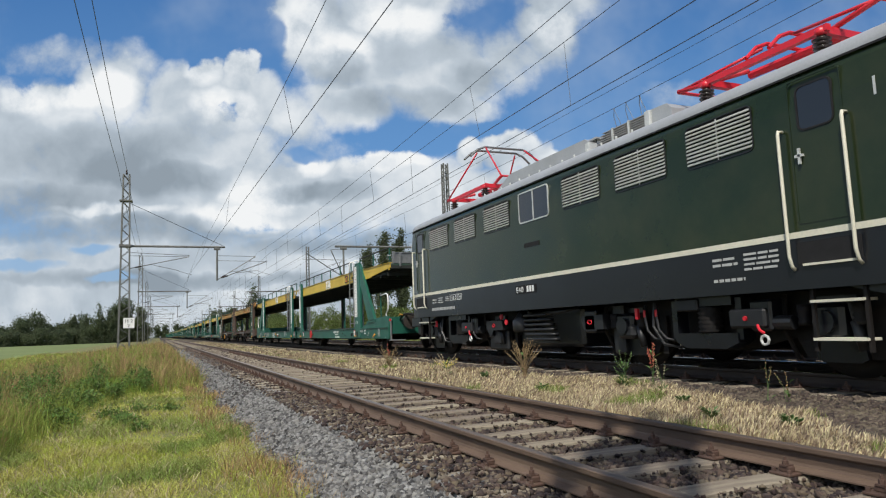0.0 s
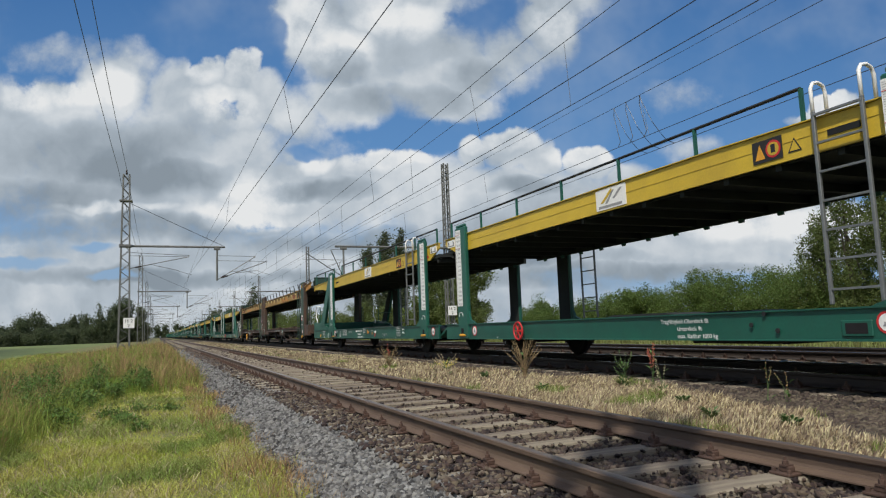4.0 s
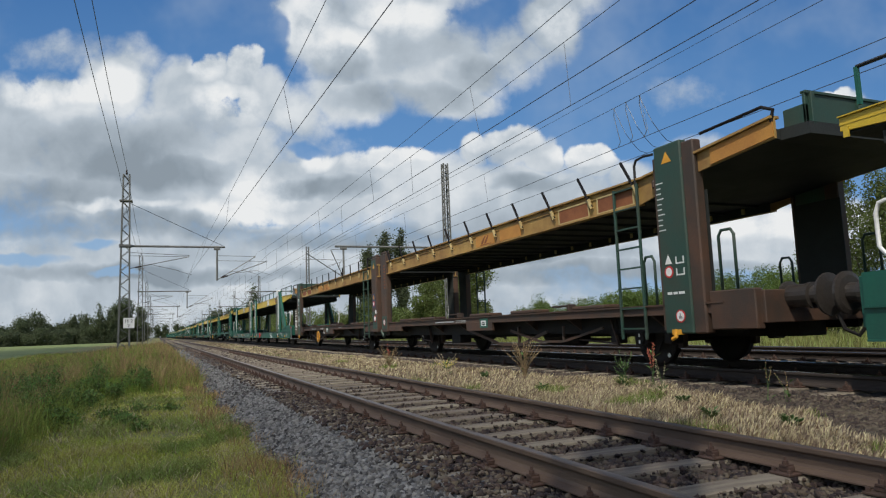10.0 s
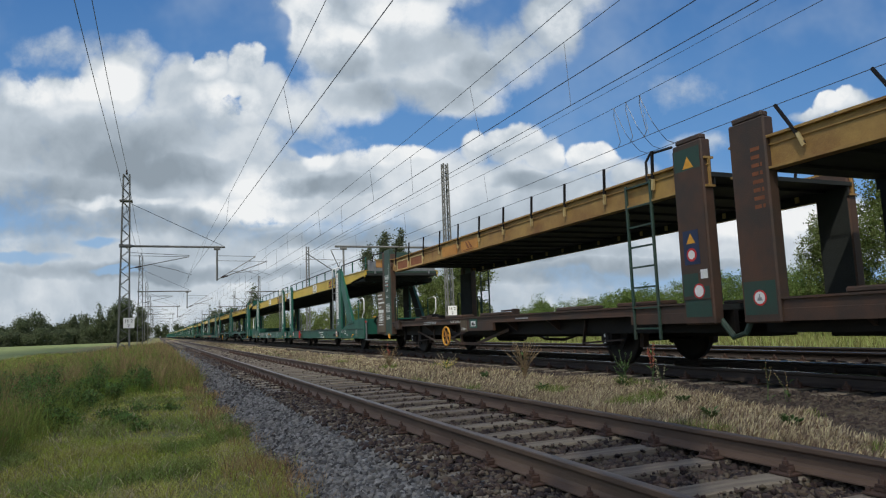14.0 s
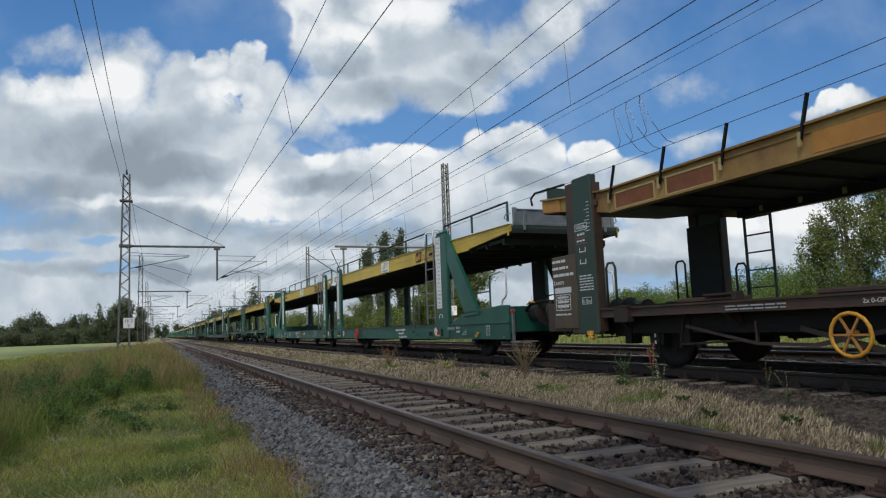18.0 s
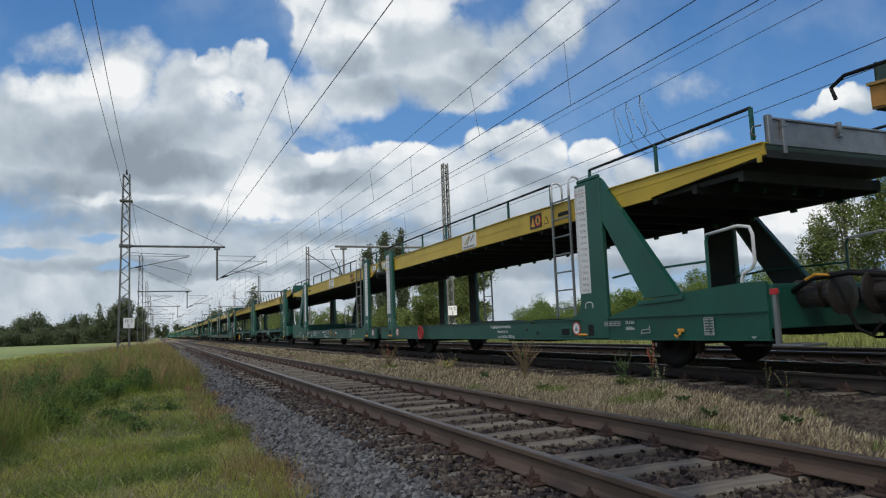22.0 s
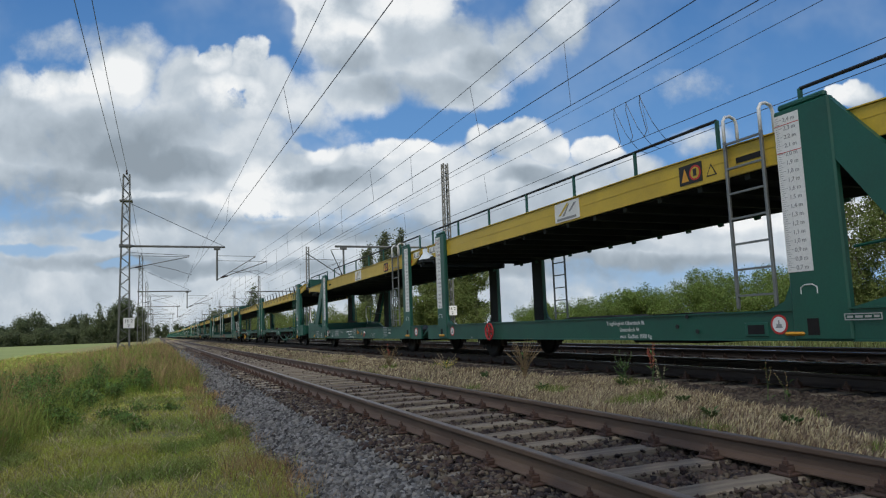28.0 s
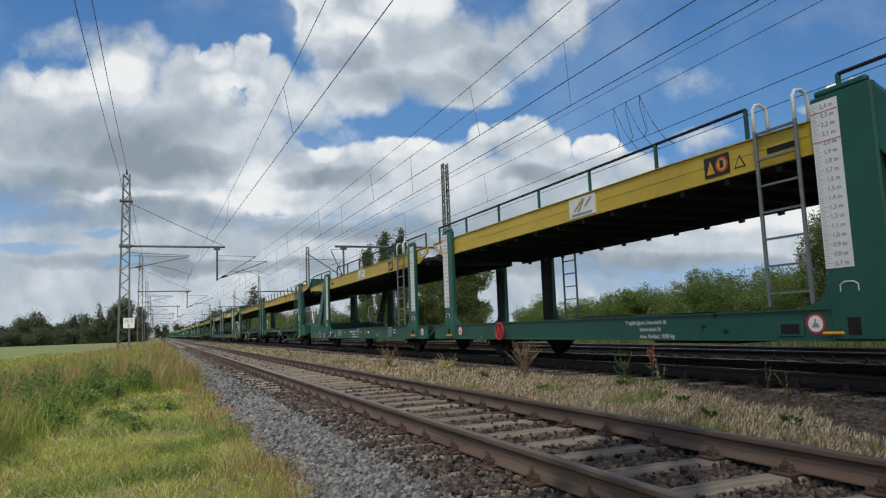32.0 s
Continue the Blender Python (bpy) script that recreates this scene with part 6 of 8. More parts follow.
    tagged(part("roof_bolts", rv, M_LOUVRE, w), kind="stuff")
    for a, b in ((-3.05, -1.85), (-4.6, -3.45), (-6.2, -5.05), (-9.25, -8.15), (-10.8, -9.65), (-12.3, -11.2)):
        louvre(w, a, b, 2.68, 3.25, 1.492)
    wi = part("side_window", rounded_frame(-7.7, -6.6, 2.66, 3.27, 0.08, 0.024, -1.515, -1.49), M_LOUVRE, w, "aluminium framed side window")
    part("pane", Mesh().prism(rounded(-7.68, -6.62, 2.68, 3.25, 0.07), "x", -1.506, -1.496), M_GLASS, wi)
    part("mullion", Mesh().box(-1.515, -1.50, -7.165, -7.135, 2.68, 3.25), M_LOUVRE, wi)
    for y0, y1, n_, ry in ((-1.45, -0.80, "2", (-0.72, -1.50)), (-13.45, -12.80, "1", (-12.70, -13.48))):
        dr = part("cab_door", rounded_frame(y0, y1, 1.70, 3.32, 0.05, 0.012, -1.506, -1.49), M_LOCO, w, "cab door with window")
        part("door_window", rounded_frame(y0 + 0.10, y1 - 0.10, 2.72, 3.24, 0.09, 0.022, -1.51, -1.48), M_DARK, dr)
        part("pane", Mesh().prism(rounded(y0 + 0.11, y1 - 0.11, 2.73, 3.23, 0.085), "x", -1.503, -1.492), M_GLASS, dr)
        part("door_handle", Mesh().box(-1.535, -1.515, y0 + 0.53, y0 + 0.56, 2.36, 2.54).box(-1.535, -1.50, y0 + 0.5, y0 + 0.6, 2.44, 2.47), M_LOUVRE, dr)
        # black sheet on the skirt, painted shade of the step hollow
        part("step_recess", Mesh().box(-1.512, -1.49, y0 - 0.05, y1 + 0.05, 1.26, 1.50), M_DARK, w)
        part("recess_tread", Mesh().box(-1.53, -1.40, y0 + 0.02, y1 - 0.02, 1.235, 1.26), M_CREAM, w)
        for y in ry:
            part("hand_rail", Mesh().tube([(-1.50, y, 2.78), (-1.57, y, 2.78), (-1.58, y, 2.74), (-1.58, y, 1.35), (-1.55, y, 1.24), (-1.50, y, 1.20)], 0.02, 8), M_CREAM, w, "cream hand rail", True)
        sp = new("door_steps")
        sp.parent = w
        for y in (y0 + 0.02, y1 - 0.02):
            part("step_hanger", Mesh().box(-1.44, -1.40, y - 0.02, y + 0.02, 0.30, 1.0), M_BLACK, sp)
        for z in (0.84, 0.43):
            part("step_tread", Mesh().box(-1.48, -1.26, y0 + 0.02, y1 - 0.02, z - 0.012, z + 0.018), M_CREAM, sp, "cream edged step")
        cb = lettering(n_, 0.28, M_LOUVRE, w, (-1.505, y1 + 0.42 if y1 > -5 else y0 - 0.28, 2.86), "cab_number")
    pl = part("type_plate", Mesh().box(-1.514, -1.50, -7.10, -6.33, 1.30, 1.46), M_DARK, w, "black plate with white figures")
    for ch, dy in zip("E40", (0.0, 0.095, 0.20)):
        lettering(ch, 0.165, M_LETTER, pl, (-1.515, -6.36 - dy, 1.32))
    part("plate_bars", Mesh().box(-1.517, -1.514, -6.84, -6.77, 1.325, 1.44).box(-1.517, -1.514, -6.94, -6.87, 1.325, 1.44).box(-1.517, -1.514, -7.04, -6.97, 1.325, 1.44), M_LETTER, pl)
    part("owner_plate", Mesh().box(-1.512, -1.50, -7.3, -6.75, 2.18, 2.26), M_DARK, w)
    mk = Mesh()
    bars(mk, -1.505, -1.85, -3.35, 1.09, 1.24, 1, 22, 41)
    bars(mk, -1.505, -1.9, -2.2, 1.30, 1.44, 2, 2, 42)
    bars(mk, -1.505, -2.3, -2.6, 1.30, 1.46, 3, 2, 43)
    bars(mk, -1.505, -2.75, -2.98, 1.34, 1.46, 3, 1, 44)
    bars(mk, -1.505, -11.5, -11.9, 1.32, 1.46, 2, 2, 45)
    bars(mk, -1.505, -12.0, -12.5, 1.24, 1.48, 4, 3, 46)
    bars(mk, -1.505, -11.5, -12.0, 1.12, 1.20, 1, 6, 47)
    tagged(part("stencilled_marks", mk, M_STENCIL, w, "white stencilled marks"), kind="stuff")
    for ch, dy in zip("110D", (0.0, 0.075, 0.15, 0.27)):
        lettering(ch, 0.13, M_LETTER, w, (-1.505, -3.05 - dy, 1.36))
    bx = Mesh()
    for a in (1.34, 1.47):
        bx.box(-1.506, -1.502, -3.72, -3.03, a, a + 0.01)
    for k in range(4):
        bx.box(-1.506, -1.502, -3.72 + 0.08 * k, -3.71 + 0.08 * k, 1.34, 1.48)
    part("class_box", bx.box(-1.506, -1.502, -3.04, -3.03, 1.34, 1.48).box(-1.506, -1.502, -3.72, -3.48, 1.405, 1.412), M_LETTER, w)
    # running gear
    sets = []
    for a, b in ((-4.83, -1.36), (-12.85, -9.36)):
        bg = new("bogie")
        bg.parent = w
        mid = (a + b) / 2
        for y in (a, b):
            sets.append(wheelset(bg, y, 0.62, 0.75))
        fm = Mesh()
        for s in (-1, 1):
            fm.prism([(a - 0.85, 0.50), (a - 0.85, 0.90), (a - 0.6, 0.98), (b + 0.6, 0.98), (b + 0.85, 0.90), (b + 0.85, 0.50), (b + 0.56, 0.45), (b + 0.46, 0.20), (b - 0.46, 0.20), (b - 0.60, 0.44), (mid + 0.55, 0.30), (mid - 0.55, 0.30), (a + 0.60, 0.44), (a + 0.46, 0.20), (a - 0.46, 0.20), (a - 0.56, 0.45)], "x", s * 0.98, s * 1.04)
        part("bogie_frame", fm, M_BLACK, bg)
        for y in (a + 0.75, b - 0.75):
            part("traction_motor", Mesh().lathe([(0.2, -0.6), (0.44, -0.58), (0.46, -0.3), (0.46, 0.3), (0.44, 0.58), (0.2, 0.6)], (0, y, 0.62), "x", 18), M_BLACK, bg, "", True)
        part("gear_case", Mesh().prism([(a - 0.5, 0.30), (a, 0.16), (a + 0.5, 0.30), (mid, 0.18), (b - 0.5, 0.30), (b, 0.16), (b + 0.5, 0.30), (b + 0.5, 0.95), (a - 0.5, 0.95)], "x", 0.45, 0.62), M_BLACK, bg)
        part("bolster", Mesh().box(-0.96, 0.96, mid - 0.4, mid + 0.4, 0.26, 0.95, 0.04), M_BLACK, bg)
        for y in (a - 0.62, b + 0.62):
            part("rail_guard", Mesh().box(-1.0, -0.94, y - 0.05, y + 0.05, 0.10, 0.60).box(-1.02, -0.7, y - 0.07, y + 0.07, 0.10, 0.20, 0.02), M_BLACK, bg)
        for y in (a, b):
            part("axle_guide", Mesh().prism([(y - 0.30, 0.20), (y - 0.24, 0.90), (y + 0.24, 0.90), (y + 0.30, 0.20), (y + 0.22, 0.16), (y - 0.22, 0.16)], "x", -1.10, -1.04), M_LOCOBLACK, bg)
            part("damper", Mesh().tube([(-1.22, y - 0.36, 0.30), (-1.24, y - 0.30, 0.62)], 0.055, 10).tube([(-1.24, y - 0.30, 0.62), (-1.25, y - 0.26, 0.86)], 0.03, 8), M_LOCOGREY, bg, "", True)
        pf = []
        for k in range(6):
            pf += [(0.13, 0.06 * k), (0.17, 0.06 * k + 0.03)]
        part("suspension_spring", Mesh().lathe(pf + [(0.13, 0.36)], (-1.22, mid, 0.50), "z", 14), M_BLACK, bg, "", True)
        part("spring_cradle", Mesh().prism([(mid - 0.55, 0.38), (mid - 0.55, 0.50), (mid + 0.55, 0.50), (mid + 0.55, 0.38), (mid + 0.35, 0.30), (mid - 0.35, 0.30)], "x", -1.34, -1.10).box(-1.32, -1.12, mid - 0.62, mid - 0.52, 0.42, 0.95).box(-1.32, -1.12, mid + 0.52, mid + 0.62, 0.42, 0.95).box(-1.36, -1.12, mid - 0.5, mid + 0.5, 0.86, 0.98), M_LOCOBLACK, bg)
        for y in (a, b):
            part("axle_box", Mesh().box(-1.30, -1.02, y - 0.2, y + 0.2, 0.42, 0.82, 0.05).lathe([(0.13, -0.05), (0.13, 0.0)], (-1.30, y, 0.62), "x", 14), M_LOCOBLACK, bg)
            for d in (-0.33, 0.33):
                part("axle_spring", Mesh().lathe([(0.08, 0.0), (0.085, 0.05), (0.07, 0.07), (0.085, 0.1), (0.07, 0.13), (0.085, 0.16), (0.08, 0.24)], (-1.2, y + d, 0.58), "z", 10), M_BLACK, bg, "", True)
            part("sand_pipe", Mesh().tube([(-1.15, y + 0.62, 0.95), (-1.15, y + 0.66, 0.55), (-1.0, y + 0.62, 0.18)], 0.03, 6), M_BLACK, bg)
            part("brake_rod", Mesh().box(-1.1, -1.05, y - 0.75, y - 0.65, 0.2, 0.75), M_BLACK, bg)
            part("sand_box", Mesh().box(-1.36, -1.12, y + 0.66, y + 0.98, 0.52, 0.90, 0.03), M_LOCOBLACK, bg)
        part("hose", Mesh().tube([(-1.3, mid + 1.0, 0.95), (-1.36, mid + 0.98, 0.6), (-1.34, mid + 0.8, 0.35), (-1.2, mid + 0.6, 0.3)], 0.022, 6), M_LOCOGREY, bg, "grey hose")
        part("red_tap", Mesh().box(-1.38, -1.34, mid + 1.3, mid + 1.36, 0.72, 0.88), M_PANTO, bg, "red tap handle")
    part("transformer", Mesh().box(-1.02, 1.02, -7.85, -5.55, 0.26, 1.0, 0.06), M_LOCOBLACK, w)
    part("equipment_box", Mesh().prism([(-5.42, 0.60), (-4.70, 0.60), (-4.66, 0.74), (-4.72, 0.80), (-5.40, 0.80)], "x", -1.36, -1.08).box(-1.30, -1.05, -5.15, -4.85, 0.30, 0.60, 0.03), M_LOCOGREY, w, "black apparatus box")
    part("equipment_box", Mesh().prism([(-8.92, 0.58), (-8.36, 0.58), (-8.30, 0.70), (-8.32, 0.80), (-8.90, 0.82)], "x", -1.36, -1.06), M_LOCOGREY, w, "black apparatus box")
    part("air_filter", Mesh().lathe([(0.20, 0), (0.24, 0.05), (0.24, 0.22), (0.16, 0.32), (0.10, 0.42)], (-1.18, -6.03, 0.55), "z", 16), M_LOCOGREY, w, "", True)
    for k in range(6):
        z = 0.41 + 0.092 * k
        part("cooling_pipe", Mesh().tube([(-1.24, -6.30 - 0.01 * (5 - k), z), (-1.34, -6.32 - 0.01 * (5 - k), z), (-1.34, -7.16 - 0.045 * (5 - k), z), (-1.24, -7.19 - 0.045 * (5 - k), z)], 0.030, 8), M_LOCOGREY, w, "black cooling pipe", True)
    part("pipe_run", Mesh().tube([(-1.34, -7.16, 0.89), (-1.34, -7.85, 0.92), (-1.2, -8.0, 0.97)], 0.03, 8).tube([(-1.34, -6.5, 0.87), (-1.34, -6.5, 1.0)], 0.02, 6), M_LOCOGREY, w, "", True)
    for y, z in ((-5.45, 0.87), (-5.66, 0.76)):
        part("red_cap", Mesh().lathe([(0.055, -0.03), (0.055, 0.0), (0.03, 0.012)], (-1.38, y, z), "x", 12), M_PANTO, w, "red tap cap")
    for y in (-5.02, -8.55):
        rg = part("red_ring", Mesh().tube([(-1.365, y + 0.06 * math.cos(q * 0.785), 0.70 + 0.035 * math.sin(q * 0.785)) for q in range(9)], 0.012, 5, False), M_PANTO, w, "red painted ring")
    for y in (-11.85, -3.70):
        part("apparatus_box", Mesh().box(-1.42, -1.12, y - 0.30, y + 0.26, 0.56, 0.80, 0.03).lathe([(0.085, 0.0), (0.085, 0.28), (0.05, 0.29)], (-1.26, y - 0.58, 0.62), "y", 12), M_LOCOGREY, w, "black apparatus box with a round end")
        part("red_tap", Mesh().tube([(-1.43, y - 0.20, 0.60), (-1.45, y - 0.24, 0.54), (-1.44, y - 0.30, 0.50)], 0.018, 6).lathe([(0.03, -0.01), (0.03, 0.012)], (-1.43, y - 0.02, 0.68), "x", 8), M_PANTO, w, "red tap handle")
        part("valve_wheel", Mesh().tube([(-1.44, y - 0.30 + 0.055 * math.cos(q * 0.785), 0.42 + 0.055 * math.sin(q * 0.785)) for q in range(9)], 0.018, 6, False), M_LOUVRE, w, "small bright valve wheel")
    part("cable_box", Mesh().box(-1.40, -1.15, -11.05, -10.65, 0.80, 0.97, 0.02), M_LOCOGREY, w)
    part("bogie_column", Mesh().box(-1.20, -1.05, -9.22, -8.95, 0.18, 0.98, 0.03).box(-1.32, -1.10, -9.6, -9.3, 0.42, 0.66, 0.06), M_LOCOGREY, w)
    part("bogie_column", Mesh().box(-1.20, -1.05, -5.35, -4.95 + 0.45, 0.18, 0.60, 0.03), M_LOCOGREY, w)
    for y in (-9.95, -10.20, -2.05, -3.95):
        hs = part("brake_hose", Mesh().tube([(-1.34, y, 0.92), (-1.36, y - 0.01, 0.72), (-1.36, y - 0.04, 0.55), (-1.34, y - 0.16, 0.43), (-1.28, y - 0.28, 0.40)], 0.02, 8), M_LOCOGREY, w, "grey rubber hose", True)
        if y < -9:
            part("hose_cock", Mesh().box(-1.38, -1.345, y - 0.022, y + 0.022, 0.74, 0.85, 0.01), M_PANTO, hs, "red hose cock")
    for y, d in ((0, 1), (-L, -1)):
        buffers(w, y, d, 0.96)
        part("end_rail", Mesh().tube([(-1.30, y - d * 0.3, 2.35), (-1.46, y - d * 0.1 - d * 0.5, 2.38)], 0.02, 6), M_LOCO, w)
        part("tail_lamp", Mesh().box(-1.05, -0.9, min(y, y + 0.03 * d), max(y, y + 0.03 * d), 1.25, 1.40, 0.01), M_PANTO, w, "red tail lamp")
    pantograph(w, -3.2, True)
    pantograph(w, -12.0, False)
    return w, sets


def place(ob, u):
    TRAIN.append((ob, u + 67.37))
    ob.matrix_world = pose(MAIN, u + 67.37, RAISE)


def repaint(ob, swap):
    """The same kind of wagon in another paint."""
    for o in ob.children_recursive:
        if o.type == "MESH" and o.data.materials and o.data.materials[0] in swap:
            o.material_slots[0].link = "OBJECT"
            o.material_slots[0].material = swap[o.data.materials[0]]


loco, loco_sets = locomotive()
place(loco, -49.35)
WHEELS.append((loco, 0.62, loco_sets))
g1, g1s = green_wagon()
place(g1, -47.35)
WHEELS.append((g1, 0.36, g1s))
b2, b2s = brown_wagon()
place(b2, -15.56)
WHEELS.append((b2, 0.42, b2s))
PITCH_W = 31.5
SMALL = ("lettering", "red_line", "scale_marks", "rung", "lashing_lug", "cross_bearer", "brake_lever", "bearing_yoke", "brake_shoe", "spring_hanger", "stencilled_marks", "disc_symbol", "disc_face", "tyre_mark", "logo", "triangle", "ring_", "bracket_symbol", "spokes", "post_lock", "red_arrow", "hump_symbol", "leaf_spring", "brake_hose", "cross_rib", "foot_step", "hand_rail", "pocket", "beam_slot", "grab_hoop")


def thin_out(ob):
    """Wagons that stay far off do without their smallest parts."""
    for o in sorted(ob.children_recursive, key=lambda q: -len(q.children)):
        if o.name.startswith(SMALL) and not o.children:
            bpy.data.objects.remove(o)


for k in range(9):
    src = g1 if k % 2 == 0 else b2
    c = copy_thing(src, Matrix.Identity(4))
    if k >= 2:
        thin_out(c)
    if k % 2:
        repaint(c, {M_BROWN: M_GREEN, M_RUSTY: M_YELLOW, M_RUST: M_YELLOW, M_OCHRE: M_YELLOW, M_OLDGREEN: M_GREEN, M_LADDER: M_BLACK})
        tagged(c, "green double-deck car carrier wagon with yellow beams and dark stakes")
    place(c, 15.65 + PITCH_W * k + (0.29 if k % 2 else 0))
fw = far_wagon()
place(fw, 15.65 + PITCH_W * 9)
for k in range(10, 19):
    place(copy_thing(fw, Matrix.Identity(4)), 15.65 + PITCH_W * k)

# ---- overhead line ----


def lattice_mast(parent, x, y, z0, z1, w0, w1, panels):
    """Four corner angles with zigzag lacing on each face, tapering upward."""
    def half(z):
        return (w0 + (w1 - w0) * (z - z0) / (z1 - z0)) / 2
    for sx in (-1, 1):
        for sy in (-1, 1):
            part("corner_angle", Mesh().bar((x + sx * half(z0), y + sy * half(z0), z0), (x + sx * half(z1), y + sy * half(z1), z1), 0.10), M_MAST, parent)
    h = (z1 - z0) / panels
    for f in range(4):
        pts = []
        for k in range(panels + 1):
            z = z0 + h * k
            e = (1 if k % 2 else -1) * half(z)
            s = (-1, 1)[f % 2] * half(z)
            pts.append((x + e, y + s, z) if f < 2 else (x + s, y + e, z))
        part("lacing", Mesh().tube(pts, 0.032, 4), M_MAST, parent)


def cantilever(parent, x, z, wx, wz, mz, d):
    """Tube arm from the support at x to the wires at wx; d: the side to which it points."""
    part("cantilever_tube", Mesh().tube([(x, 0, z), (wx + d * 0.15, 0, mz)], 0.035, 6), M_MAST, parent)
    part("top_tie", Mesh().tube([(x, 0, mz + 0.05), (wx + d * 0.15, 0, mz)], 0.02, 6), M_MAST, parent)
    part("steady_arm", Mesh().tube([(x + (wx - x) * 0.35, 0, z + (mz - z) * 0.35), (wx + d * 0.9, 0, wz + 0.35), ], 0.022, 6).tube([(wx + d * 0.9, 0, wz + 0.3), (wx - d * 0.05, 0, wz + 0.02)], 0.014, 5), M_MAST, parent)
    part("arm_insulator", Mesh().tube([(x + (wx - x) * 0.10, 0, z + (mz - z) * 0.10), (x + (wx - x) * 0.2, 0, z + (mz - z) * 0.2)], 0.06, 8), M_CERAM, parent)


def mast_left():
    m = thing("catenary_mast", "tall grey lattice mast with a long arm over the siding", "catenary mast", group="masts along the line")
    lattice_mast(m, 0, 0, -0.5, 13.4, 0.78, 0.44, 26)
    part("arm", Mesh().tube([(-0.3, 0, 7.84), (7.25, 0, 7.84)], 0.085, 8), M_MAST, m, "horizontal support arm")
    part("arm_clamp", Mesh().box(-0.42, 0.42, -0.42, 0.42, 7.76, 7.92), M_MAST, m)
    part("top_clamp", Mesh().box(-0.45, 0.45, -0.35, 0.35, 11.28, 11.38), M_MAST, m)
    part("stay_rod", Mesh().tube([(0.2, 0, 11.2), (7.1, 0, 7.95)], 0.02, 5), M_WIRE, m)
    part("drop_post", Mesh().tube([(6.65, 0, 7.8), (6.65, 0, 5.15)], 0.075, 8).box(6.4, 6.9, -0.1, 0.1, 7.6, 7.8, 0.03), M_MAST, m)
    cantilever(m, 0.25, 6.1, 4.7, 5.6, 7.05, -1)
    part("upper_tie", Mesh().tube([(0.2, 0, 7.35), (4.6, 0, 7.15)], 0.022, 5), M_MAST, m)
    cantilever(m, 6.65, 5.2, 9.8, 5.6, 7.1, -1)
    cantilever(m, 6.65, 5.25, 10.7, 5.6, 6.7, -1)
    part("insulator_head", Mesh().lathe([(0.05, 0), (0.07, 0.1), (0.05, 0.2), (0.07, 0.3), (0.03, 0.42)], (0, 0, 13.4), "z", 8), M_CERAM, m)
    return m


def mast_right():
    m = thing("catenary_mast", "tall grey lattice mast with an arm over the far main line", "catenary mast", group="masts along the line")
    lattice_mast(m, 0, 0, -0.4, 14.3, 0.52, 0.38, 30)
    part("arm", Mesh().tube([(0.3, 0, 7.25), (-9.4, 0, 7.25)], 0.085, 8), M_MAST, m, "horizontal support arm")
    part("arm_clamp", Mesh().box(-0.45, 0.45, -0.42, 0.42, 7.16, 7.34), M_MAST, m)
    part("drop_post", Mesh().tube([(-8.75, 0, 7.2), (-8.75, 0, 4.6)], 0.075, 8).box(-9.0, -8.5, -0.1, 0.1, 7.0, 7.2, 0.03), M_MAST, m)
    cantilever(m, -8.75, 4.8, -9.9, 5.74, 7.0, 1)
    part("swing_arm", Mesh().tube([(-8.8, 0, 4.9), (-11.6, 0, 6.7)], 0.04, 6), M_MAST, m)
    part("swing_tie", Mesh().tube([(-8.8, 0, 6.2), (-11.9, 0, 6.25)], 0.02, 6), M_MAST, m)
    return m


def km_board(parent, x, y, z):
    b = part("distance_board", Mesh().box(x - 0.38, x + 0.38, y - 0.02, y, z - 0.38, z + 0.38, 0.005), M_WHITE, parent, "white board with black figures")
    for t, dz, s, dx in (("16 2", 0.04, 0.34, -0.33), ("2", -0.31, 0.34, -0.1)):
        cu = bpy.data.curves.new("figures", "FONT")
        cu.body, cu.size, cu.extrude = t, s, 0.002
        tmp = new("figures", cu)
        me = bpy.data.meshes.new_from_object(tmp.evaluated_get(bpy.context.evaluated_depsgraph_get()))
        bpy.data.objects.remove(tmp)
        me.materials.clear()
        me.materials.append(M_INK)
        ob = part("figures", me, M_INK, b)
        ob.matrix_basis = pose(x + dx, y - 0.023, z + dz, 90)


LEFT_Y = [56 * k for k in range(1, 8)]
RIGHT_Y = [50 + 56 * k for k in range(0, 7)]
ml = mast_left()
ml.matrix_world = pose(-2.38, 56, 0)
mr = mast_right()
mr.matrix_world = pose(21.8, 50, 0)
for y in [-2.1] + LEFT_Y[1:]:
    copy_thing(ml, pose(-2.55, y, 0))
for y in RIGHT_Y[1:]:
    copy_thing(mr, pose(21.8, y, 0))
km_board(ml, 0.35, -0.45, 1.98)
km_board(mr, 0.0, -0.5, 2.1)


